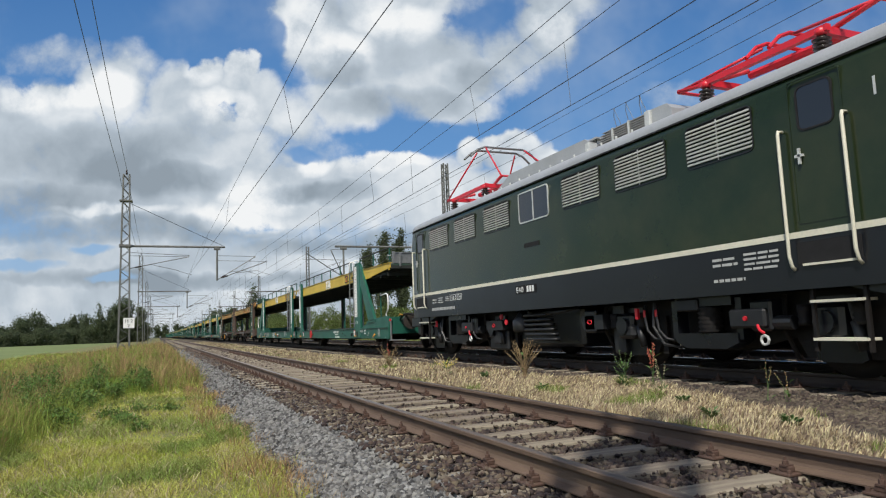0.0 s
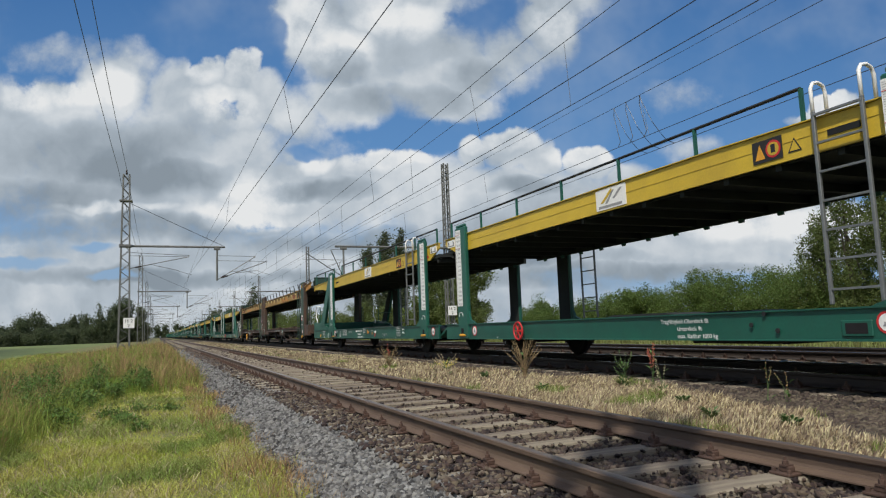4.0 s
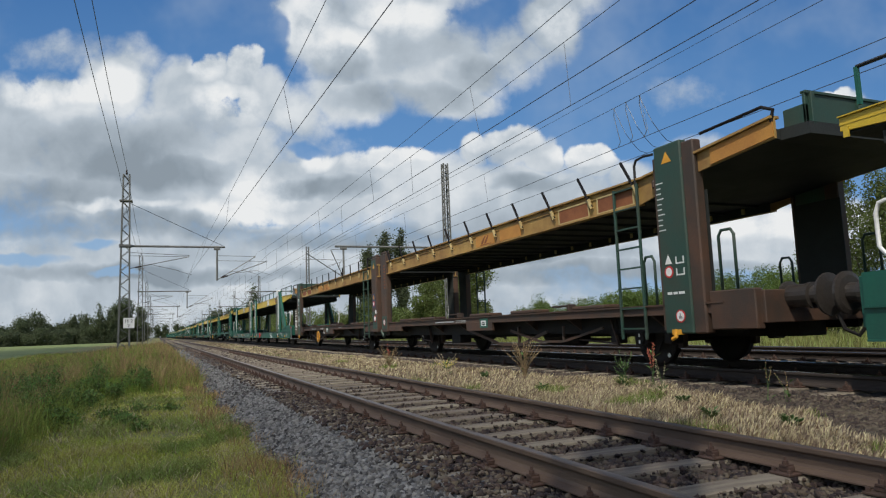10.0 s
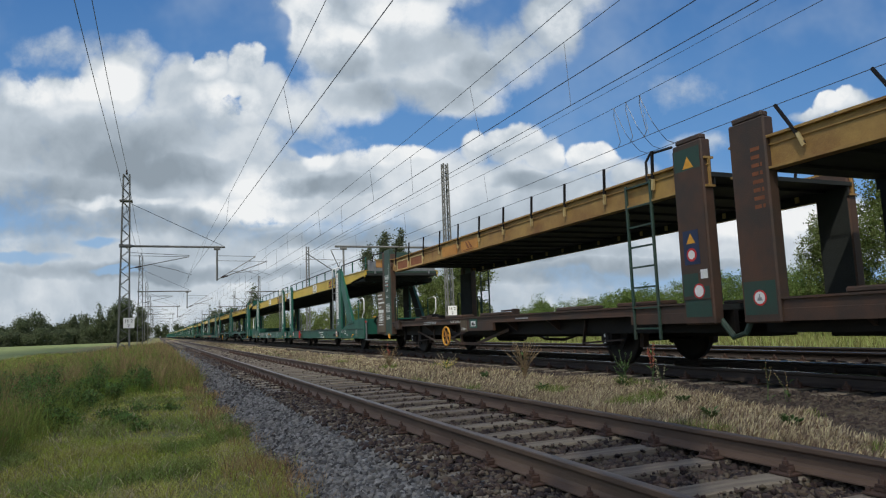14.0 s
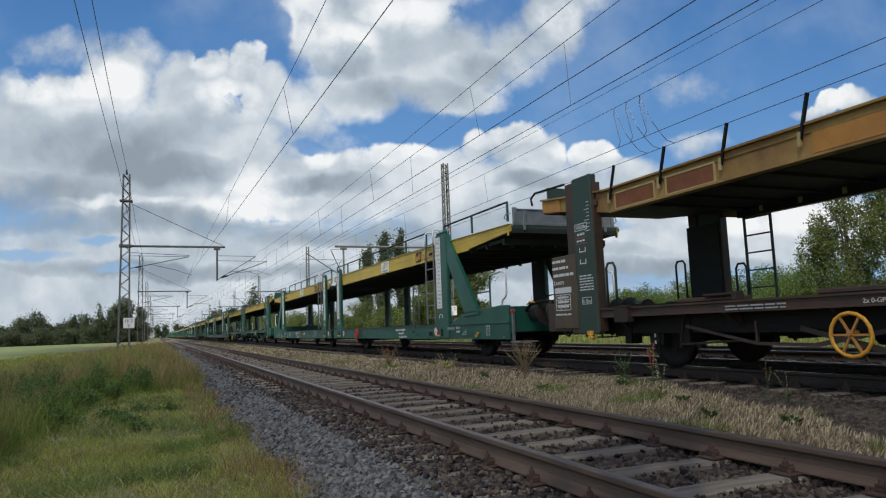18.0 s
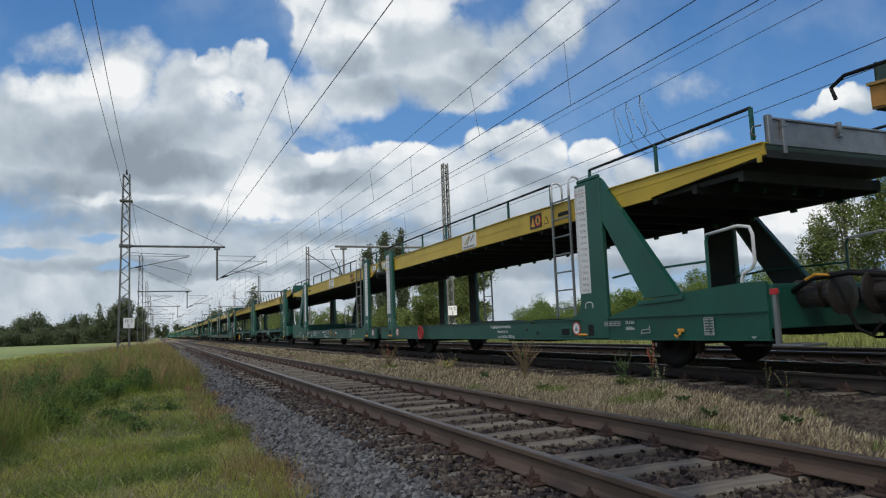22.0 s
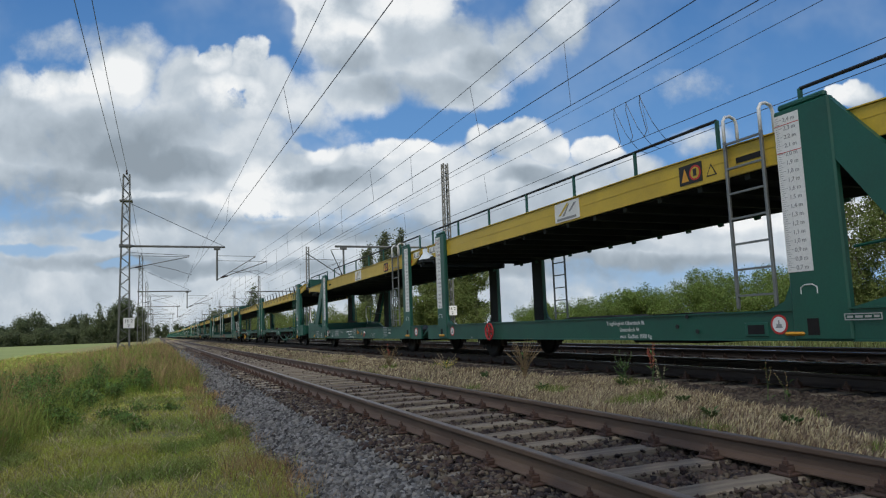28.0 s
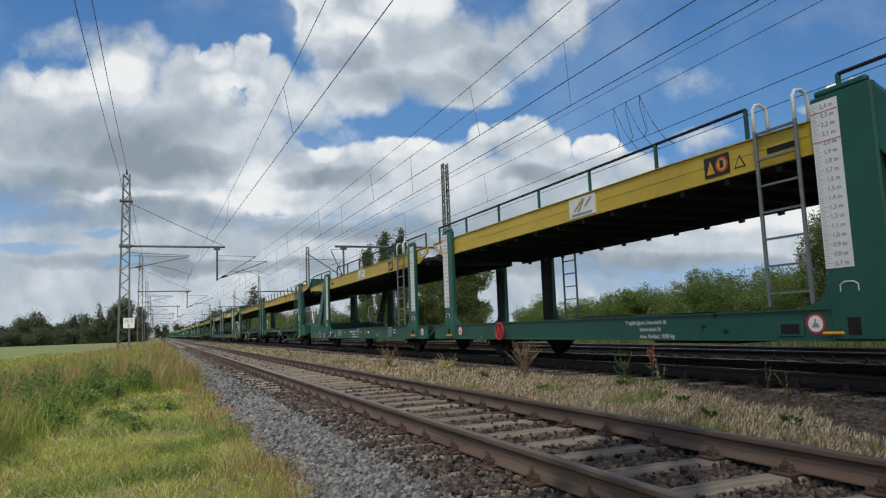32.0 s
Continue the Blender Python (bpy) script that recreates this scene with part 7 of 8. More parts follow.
def wires():
    """Contact and carrying wires with their droppers, and the feeders on the mast heads."""
    def span(name, label, f, r, y0=-56, y1=392, step=4.0):
        pts = [(*f(y)[:1], y, f(y)[1]) for y in np.arange(y0, y1 + 0.1, step)]
        t = thing(name, label, "overhead wire", group="overhead wires")
        part("wire", Mesh().tube(pts, r, 5), M_WIRE, t)
        return t

    def sag(y, d):
        a = (y % 56) / 56
        return -4 * d * a * (1 - a)

    def zig(y, a):
        k = (y / 56) % 2
        return a * (1 - 2 * k if k < 1 else 2 * k - 3)
    sets = [("contact_wire", "carrying_wire", lambda y: (2.72 + zig(y, 0.55), 5.6), lambda y: (2.96 + zig(y, 0.06), 7.62 + sag(y, 0.37))),
            ("contact_wire", "carrying_wire", lambda y: (7.41, 5.6), lambda y: (7.41, 7.42 + sag(y, 0.5))),
            ("contact_wire", "carrying_wire", lambda y: (8.35, 5.6), lambda y: (8.35, 7.38 + sag(y, 0.4))),
            ("contact_wire", "carrying_wire", lambda y: (12.05, 5.74), lambda y: (12.05, 7.30 + sag(y - 50, 0.4)))]
    for i, (a, b, fa, fb) in enumerate(sets):
        span(a, "grey copper contact wire over a track", fa, 0.0088)
        t = span(b, "thin carrying wire with droppers", fb, 0.0075)
        first, pitch, lead = ((2.9, 14.4, -1.4), (6.1, 9.05, -0.45), (2.1, 10.05, -0.12), (4.5, 9.6, -0.25))[i]
        for k in range(22):
            y = first + pitch * k
            if y > 200:
                continue
            p, q = fb(y), fa(y + lead)
            part("dropper", Mesh().tube([(p[0], y, p[1]), (q[0], y + lead, q[1])], 0.0065, 4), M_WIRE, t)
    span("feeder_wire", "thin grey feeder wire beside the line", lambda y: (11.7, 7.3), 0.006)
    span("feeder_wire", "thin grey feeder wire beside the line", lambda y: (12.95, 5.6), 0.009)
    for x, d in ((-2.95, 0.6), (-2.36, 0.6)):
        span("feeder_wire", "feeder wire on the mast heads", lambda y: (x, 13.75 + sag(y, d)), 0.016)
    jp = thing("jumper_cable", "hanging jumper cables between the wires", "overhead wire", group="overhead wires")
    for y in (14.1, 14.68, 15.22):
        part("jumper", Mesh().tube([(12.05, y, 6.93), (12.06, y + 0.06, 6.7), (12.07, y - 0.06, 6.2), (12.09, y - 0.12, 5.9), (12.05, y - 0.05, 5.74)], 0.010, 5), M_WIRE, jp)
        part("jumper", Mesh().tube([(12.05, y + 0.04, 6.93), (12.08, y - 0.1, 6.6), (12.12, y - 0.32, 6.1), (12.3, y - 0.4, 5.78), (12.6, y - 0.3, 5.62), (12.95, y - 0.2, 5.6)], 0.008, 5), M_WIRE, jp)


wires()

# ---- growth ----
RNG = np.random.default_rng(7)


def mesh_np(name, v, f, material):
    """A mesh from arrays; every face has as many corners as f has columns."""
    me = bpy.data.meshes.new(name)
    me.vertices.add(len(v))
    me.vertices.foreach_set("co", np.ascontiguousarray(v, dtype=np.float32).ravel())
    k = f.shape[1]
    me.loops.add(f.size)
    me.loops.foreach_set("vertex_index", np.ascontiguousarray(f, dtype=np.int32).ravel())
    me.polygons.add(len(f))
    me.polygons.foreach_set("loop_start", np.arange(0, f.size, k, dtype=np.int32))
    me.polygons.foreach_set("loop_total", np.full(len(f), k, dtype=np.int32))
    me.materials.append(material)
    me.update(calc_edges=True)
    return me


def blades(name, x, y, z, h, width, lean, material, label, category, toward=None, head=0.8):
    """Bent grass blades, three triangles each; toward: the way in which they lean; head: how wide they stay."""
    n = len(x)
    a = RNG.uniform(0, 2 * np.pi, n)
    b = RNG.uniform(0, 2 * np.pi, n) if toward is None else RNG.normal(toward, 0.9, n)
    ln = lean * h * RNG.uniform(0.3, 1.3, n)
    dx, dy = np.cos(b) * ln, np.sin(b) * ln
    wx, wy = np.cos(a) * width / 2, np.sin(a) * width / 2
    v = np.empty((n, 5, 3))
    v[:, 0] = np.stack([x - wx, y - wy, z - 0.02], 1)
    v[:, 1] = np.stack([x + wx, y + wy, z - 0.02], 1)
    v[:, 2] = np.stack([x + wx * head + dx * 0.35, y + wy * head + dy * 0.35, z + h * 0.6], 1)
    v[:, 3] = np.stack([x - wx * head + dx * 0.35, y - wy * head + dy * 0.35, z + h * 0.6], 1)
    v[:, 4] = np.stack([x + dx, y + dy, z + h], 1)
    o = (np.arange(n) * 5)[:, None]
    f = np.concatenate([o + [0, 1, 2], o + [0, 2, 3], o + [3, 2, 4]])
    return tagged(new(name, mesh_np(name, v.reshape(-1, 3), f, material)), label, category, kind="stuff")


def zs(x, y):
    return np.array([ground_z(p, q) for p, q in zip(x, y)])


def scatter(n, x0, x1, y0, y1, power=1.0):
    """Places, denser towards y0 for a higher power."""
    x = RNG.uniform(x0, x1, n)
    y = y0 + (y1 - y0) * RNG.uniform(0, 1, n) ** power
    return x, y


def tallness(x, y):
    """Mown near the camera, high beyond and towards the field."""
    k = np.clip((y - 16.0 - 1.5 * np.sin(x * 2.1)) / 4, 0, 1)
    k = np.maximum(k, np.clip((-1.3 + 0.085 * (y - 9) - x + 0.18 * np.sin(y * 1.3)) / 0.45, 0, 1))
    k = k * np.clip((1.3 - x) / 0.4, 0.3, 1)
    return k


def verge():
    patches = []
    for n, a in ((70000, (-3.2, 1.45, 3.2, 9.5, 1.15)), (70000, (-5.5, 1.3, 8, 22, 1.1)), (40000, (-10.5, 1.25, 16, 75, 1.4))):
        patches.append(scatter(n, *a))
    x, y = np.concatenate([p[0] for p in patches]), np.concatenate([p[1] for p in patches])
    edge = 1.14 + 0.26 * np.clip((9 - y) / 4, 0, 1) + 0.08 * np.sin(y * 2.3) + 0.06 * np.sin(y * 5.1 + 1)
    keep = (x < edge - RNG.uniform(0, 0.5, len(x)) ** 2) & (noise_mask(x, y))
    x, y = x[keep], y[keep]
    z = zs(x, y)
    k = tallness(x, y)
    r = RNG.uniform(0, 1, len(x))
    tall = r < k * 0.75
    far = np.clip(y / 11, 0.75, 4)
    lump = np.array([noise.noise((a * 1.7, b * 1.1, 6)) for a, b in zip(x, y)])
    # mown grass lies flat, in swaths
    h = (0.035 + 0.07 * RNG.uniform(0, 1, len(x)) ** 1.5) * (1 + 2.2 * k) * (1 + 0.8 * np.clip(lump, -0.6, 1))
    s = ~tall
    dry = s & (RNG.uniform(0, 1, len(x)) < 0.18 + 0.5 * np.clip(lump, 0, 1) * (k < 0.3)) & (k < 0.5)
    s = s & ~dry
    sw = s & (np.array([noise.noise((a * 0.9 + 3, b * 0.8, 14)) for a, b in zip(x, y)]) > 0.12)
    s = s & ~sw
    blades("cut_green_grass", x[sw], y[sw], z[sw] + 0.01, h[sw] * 1.35, 0.008 * far[sw], 2.0, M_SWATH, "darker green cut grass lying in swaths", "grass")
    blades("short_grass", x[s], y[s], z[s], h[s], 0.0065 * far[s], 1.6, M_BLADE, "short mown green grass on the verge", "grass")
    blades("cut_dry_grass", x[dry], y[dry], z[dry], h[dry] * 0.8, 0.006 * far[dry], 2.4, M_STRAW, "dry grass cuttings lying on the verge", "grass")
    h = 0.22 + 0.34 * RNG.uniform(0, 1, len(x)) ** 1.3 + 0.26 * np.clip(lump, -1, 1) + 0.22 * np.clip((y - 18) / 8, 0, 1) * np.clip((1.0 - x) / 0.8, 0, 1) * np.clip((x + 4.5) / 2, 0, 1)
    h = h * (0.35 + 0.65 * np.clip((x + 6.0) / 2.5, 0, 1)) * (0.45 + 0.55 * k)
    blades("tall_grass", x[tall], y[tall], z[tall], h[tall], 0.0085 * far[tall], 0.65, M_TALL, "tall green grass on the verge", "grass")
    q = tall & (RNG.uniform(0, 1, len(x)) < 0.20 + 0.45 * np.clip(lump + 0.1, 0, 1) + 0.40 * np.clip((x + 0.9) / 0.8, 0, 1)) & ((y > 17) | (x < -1.6))
    blades("seeding_grass", x[q] + 0.02, y[q], z[q] + 0.05, h[q] * 1.22, 0.0055 * far[q], 0.45, M_SEED, "reddish seeding grass on the verge", "grass")
    x, y = scatter(900, -2.6, 1.2, 4.2, 13, 1.2)
    blades("cut_stems", x, y, zs(x, y) + 0.05, RNG.uniform(0.03, 0.09, len(x)), 0.007, 3.2, M_STRAW, "long pale cut stems lying on the grass", "grass")
    # dry patches at the edge of the ballast
    x, y = scatter(12000, 0.55, 1.5, 4.0, 30, 1.6)
    k = (x < 1.2 + 0.3 * np.clip((9 - y) / 4, 0, 1)) & (np.array([noise.noise((a * 1.2, b * 1.1, 21)) for a, b in zip(x, y)]) > 0.0)
    x, y = x[k], y[k]
    blades("dry_edge_grass", x, y, zs(x, y), RNG.uniform(0.05, 0.20, len(x)), 0.006 * np.clip(y / 9, 1, 3), 0.8, M_SEED, "dry grass at the edge of the ballast", "grass")


def noise_mask(x, y):
    return np.array([noise.noise((a * 1.3, b * 0.9, 3)) > -0.55 for a, b in zip(x, y)])


def strip_edge(y):
    """Where the dry grass gives way to rubble beside the main line."""
    return 5.15 + 0.40 * (y - 3.4)


def strip():
    """The pale dry grass between the siding and the main line."""
    ps = [scatter(52000, 4.55, 6.6, 2.5, 10, 1.2), scatter(26000, 4.5, 6.4, 8, 26, 1.2), scatter(14000, 4.5, 6.4, 22, 110, 1.4)]
    x, y = np.concatenate([p[0] for p in ps]), np.concatenate([p[1] for p in ps])
    lim = np.minimum(6.50, strip_edge(y)) + 0.10 * np.sin(y * 1.7) + 0.1 * np.sin(y * 4.3)
    low = 4.62 + 0.06 * np.sin(y * 3.1)
    k = (x < lim - RNG.uniform(0, 0.5, len(x)) ** 2) & (x > low)
    x, y = x[k], y[k]
    g = np.array([noise.noise((a * 1.4, b * 0.8, 9)) for a, b in zip(x, y)])
    r = RNG.uniform(0, 1, len(x))
    green = (g > 0.38) & (r < 0.65)
    z = zs(x, y) + 0.01
    far = np.clip(y / 9, 0.8, 4)
    d = ~green
    brown = d & (RNG.uniform(0, 1, len(x)) < 0.26 + 0.5 * np.clip(-g, 0, 1))
    d = d & ~brown
    blades("dry_strip_grass", x[d], y[d], z[d], RNG.uniform(0.03, 0.095, d.sum()), 0.0105 * far[d], 0.6, M_STRAW, "pale dry grass between the tracks", "grass", -0.45, 1.35)
    blades("withered_strip_grass", x[brown], y[brown], z[brown], RNG.uniform(0.03, 0.08, brown.sum()), 0.009 * far[brown], 1.2, M_WITHERED, "brown withered grass between the tracks", "grass")
    blades("strip_green_grass", x[green], y[green], z[green], RNG.uniform(0.04, 0.13, green.sum()), 0.006 * far[green], 0.7, M_SWATH, "green tufts between the tracks", "grass")


def far_side_grass():
    x, y = scatter(22000, 14.3, 31, 5, 110, 1.3)
    blades("meadow_grass", x, y, zs(x, y), RNG.uniform(0.2, 0.5, len(x)), 0.03 * np.clip(y / 20, 1, 4), 0.5, M_MEADOW, "rough grass beyond the far line", "grass")


verge()
strip()
far_side_grass()


def stalks(name, x, y, n, h, spread, material, head, label, category, leaves=0):
    """A plant of thin stems with seed heads and a few leaves at its foot."""
    z = ground_z(x, y)
    rnd = random.Random(int(x * 100 + y * 10))
    p = thing(name, label, category, pose(x, y, z), group="weeds beside the track")
    for k in range(n):
        a, r = rnd.uniform(0, 6.28), spread * rnd.uniform(0.2, 1)
        hh = h * rnd.uniform(0.6, 1.05)
        tip = (math.cos(a) * r, math.sin(a) * r, hh)
        mid = (math.cos(a) * r * 0.35, math.sin(a) * r * 0.35, hh * 0.55)
        st = part("stem", Mesh().tube([(rnd.uniform(-0.03, 0.03), rnd.uniform(-0.03, 0.03), 0), mid, tip], [0.004, 0.003, 0.002], 4), material, p)
        if head:
            hd = Mesh()
            for q in range(30 if head is M_DOCK else 16):
                t = rnd.uniform(0.62, 1.02)
                c = Vector(mid).lerp(Vector(tip), (t - 0.55) / 0.45)
                s = 0.009 if head is M_DOCK else 0.006
                d = Vector((rnd.uniform(-1, 1), rnd.uniform(-1, 1), rnd.uniform(-1, 1))) * s * 1.6
                hd.add([c + d, c + d + Vector((s, 0, s)), c + d + Vector((0, s, 2.2 * s)), c + d + Vector((-s, 0, s))], [(0, 1, 2, 3)])
            part("seed_head", hd, head, st)
    if leaves:
        lf = Mesh()
        for k in range(leaves):
            a = rnd.uniform(0, 6.28)
            ln, hz = rnd.uniform(0.06, 0.14), rnd.uniform(0.0, h * 0.75)
            c, s = math.cos(a), math.sin(a)
            b = Vector((c * 0.02, s * 0.02, hz))
            t = Vector((c * ln, s * ln, hz + ln * 0.5))
            w = Vector((-s, c, 0)) * ln * 0.16
            m = (b + t) / 2 + Vector((0, 0, 0.015))
            lf.add([b, m + w, t, m - w], [(0, 1, 2, 3)])
        part("leaves", lf, M_WEED, p)
    return p


stalks("dock_plant", 6.2, 7.4, 4, 0.66, 0.10, M_WEED, M_DOCK, "reddish seeding dock plant beside the track", "weed", 14)
stalks("dock_plant", 5.75, 17.6, 4, 0.55, 0.12, M_WEED, M_DOCK, "reddish seeding dock plant beside the track", "weed", 12)
stalks("green_weed", 6.05, 7.85, 8, 0.52, 0.14, M_WEED, M_WEED, "tall green weed beside the track", "weed", 46)
stalks("grass_tuft", 6.2, 10.9, 44, 0.68, 0.36, M_WITHERED, M_WITHERED, "tuft of tall dry grass", "weed", 10)
stalks("grass_tuft", 5.45, 16.5, 30, 0.55, 0.35, M_WITHERED, M_WITHERED, "tuft of tall dry grass", "weed", 14)
stalks("grass_tuft", 5.5, 12.9, 14, 0.45, 0.30, M_STRAW, M_STRAW, "thin tuft of dry grass", "weed", 8)
stalks("thin_stalk", 6.3, 5.62, 2, 0.52, 0.10, M_WEED, M_SEED, "single thin stalk with a drooping head", "weed", 3)
stalks("thin_stalk", 6.35, 5.4, 3, 0.34, 0.16, M_WEED, M_SEED, "thin drooping stalks beside the rail", "weed", 3)
stalks("thin_stalk", 6.1, 7.1, 4, 0.48, 0.2, M_WEED, M_STRAW, "thin bent stalks beside the rail", "weed", 4)
stalks("yellow_flower_plant", 5.95, 14.0, 16, 0.26, 0.3, M_WEED, M_FLOWER, "low plant with small yellow flowers", "weed", 30)
for xx, yy in ((5.2, 4.4), (5.05, 5.2), (5.6, 6.2), (5.3, 8.8), (5.7, 11.5)):
    stalks("low_weed", xx, yy, 6, 0.12, 0.14, M_WEED, None, "low green weed in the dry grass", "weed", 30)


def leaf_cloud(n, size, shape, seed):
    """Small leaf quads spread through lobes; returns vertices and faces."""
    r = np.random.default_rng(seed)
    lob = np.array([s[:3] for s in shape], float)
    rad = np.array([s[3:] for s in shape], float)
    w = rad.prod(1) ** 0.7
    pick = r.choice(len(lob), n, p=w / w.sum())
    d = r.normal(size=(n, 3))
    d /= np.linalg.norm(d, axis=1)[:, None]
    rr = r.uniform(0.35, 1.08, n)[:, None] ** 0.6
    c = lob[pick] + d * rr * rad[pick]
    # tufts pull the leaves together, leaving gaps
    tuft = lob[r.choice(len(lob), max(8, n // 40), p=w / w.sum())]
    td = r.normal(size=tuft.shape)
    td /= np.linalg.norm(td, axis=1)[:, None]
    tuft = tuft + td * rad[r.choice(len(lob), len(tuft))] * 0.95
    near = r.integers(0, len(tuft), n)
    pull = r.uniform(0, 1, n) < 0.45
    c[pull] = tuft[near[pull]] + r.normal(size=(pull.sum(), 3)) * size * 2.2
    a = r.normal(size=(n, 3))
    a /= np.linalg.norm(a, axis=1)[:, None]
    b = np.cross(a, r.normal(size=(n, 3)))
    b /= np.linalg.norm(b, axis=1)[:, None]
    s = size * r.uniform(0.6, 1.3, n)[:, None]
    v = np.stack([c - a * s, c + b * s * 0.55, c + a * s, c - b * s * 0.55], 1).reshape(-1, 3)
    v[:, 2] = np.maximum(v[:, 2], 0.02)
    f = (np.arange(n) * 4)[:, None] + [0, 1, 2, 3]
    return v, f


def nettles(x, y, h, r, n, seed):
    """A clump of nettles: upright stems in a loose cloud of small leaves."""
    p = thing("nettle_clump", "clump of dark green nettles in the tall grass", "weed", pose(x, y, ground_z(x, y)), group="nettles on the verge")
    rnd = random.Random(seed)
    sh = []
    for k in range(7):
        a, d = rnd.uniform(0, 6.28), r * rnd.uniform(0.1, 0.9)
        hh = h * rnd.uniform(0.55, 1.0)
        sh.append((math.cos(a) * d, math.sin(a) * d, hh * 0.62, r * 0.42, r * 0.42, hh * 0.40))
        part("stem", Mesh().tube([(math.cos(a) * d, math.sin(a) * d, 0), (math.cos(a) * d * 1.1, math.sin(a) * d * 1.1, hh)], [0.005, 0.002], 4), M_WEED, p)
    v, f = leaf_cloud(n if h > 0.3 else n // 2, 0.024 if h > 0.3 else 0.018, sh, seed)
    part("leaves", mesh_np("leaves", v, f, M_NETTLE), M_NETTLE, p)


for k, (xx, yy, hh, rr) in enumerate(((-2.12, 20.4, 0.75, 0.5), (-2.7, 22, 0.8, 0.6), (-1.25, 13.4, 0.55, 0.35), (-1.6, 14.4, 0.65, 0.42), (-1.35, 11.3, 0.42, 0.30), (-1.75, 12.3, 0.6, 0.36), (-2.5, 17.0, 0.7, 0.5), (-1.9, 16, 0.7, 0.45), (-1.3, 16.8, 0.6, 0.4), (-0.78, 15.4, 0.45, 0.3), (-0.36, 10.9, 0.20, 0.28), (-0.15, 10.2, 0.16, 0.22), (-0.25, 12.6, 0.22, 0.25), (-3.2, 25, 0.85, 0.7), (-2.2, 27, 0.8, 0.6), (-1.7, 9.8, 0.35, 0.22), (-1.85, 14.2, 0.95, 0.5), (-1.15, 15.2, 0.8, 0.45), (-2.6, 15.0, 0.95, 0.55), (-0.45, 16.6, 0.7, 0.4), (-2.2, 12.9, 0.8, 0.4), (-3.1, 18.0, 0.9, 0.6), (-1.5, 18.6, 0.95, 0.6), (-0.6, 19.5, 0.8, 0.5), (-2.4, 11.2, 0.7, 0.35), (0.15, 12.9, 0.22, 0.3), (-0.6, 11.8, 0.25, 0.3))):
    nettles(xx, yy, hh * 0.85, rr * 0.85, int(500 + 2200 * rr), 300 + k)


def tree(name, x, y, h, shape, n, size, material, label, trunk=0.12, limbs=7, seed=1, category="tree", group=""):
    z = ground_z(x, y) if abs(x) < 60 and abs(y) < 100 else -0.5
    t = thing(name, label, category, pose(x, y, z), group=group)
    rnd = random.Random(seed)
    top = max(s[2] for s in shape)
    tr = Mesh().tube([(0, 0, -0.1), (0.05 * h * 0.1, 0, top * 0.4), (0, 0.03, top * 0.75), (0, 0, top * 1.0)], [trunk, trunk * 0.8, trunk * 0.45, trunk * 0.15], 8)
    part("trunk", tr, M_BARK, t)
    for k in range(limbs):
        s = rnd.choice(shape)
        z0 = top * rnd.uniform(0.2, 0.7)
        part("limb", Mesh().tube([(0, 0, z0), (s[0] * 0.5, s[1] * 0.5, (z0 + s[2]) / 2 + 0.1), (s[0], s[1], s[2])], [trunk * 0.4, trunk * 0.25, trunk * 0.08], 5), M_BARK, t)
    v, f = leaf_cloud(n, size, shape, seed)
    part("crown", mesh_np("crown", v, f, material), material, t)
    return t


def lobes(h, r, n, seed, low=0.25, taper=0.5):
    """Uneven lobes that make up a crown of height h and half width r."""
    rnd = random.Random(seed)
    out = []
    for k in range(n):
        q = low + (1 - low) * (k + 0.5) / n
        rad = r * (1 - taper * abs(q - 0.5) * 2) * rnd.uniform(0.75, 1.05)
        a = rnd.uniform(0, 6.28)
        d = rad * rnd.uniform(0.15, 0.6)
        out.append((math.cos(a) * d, math.sin(a) * d, h * q, rad * 0.62, rad * 0.62, h * (1 - low) / n * 1.1))
    return out


def bush_lobes(h, r, seed):
    """Many small uneven lobes, so that the outline breaks up."""
    rnd = random.Random(seed)
    out = []
    for k in range(22):
        a, d = rnd.uniform(0, 6.28), r * rnd.uniform(0.0, 0.95) ** 0.7
        top = h * (1 - 0.35 * (d / r) ** 2) * rnd.uniform(0.35, 1.0)
        q = r * rnd.uniform(0.16, 0.34)
        out.append((math.cos(a) * d, math.sin(a) * d, max(0.25, top - q * 0.6), q, q, q * rnd.uniform(0.7, 1.3)))
    return out


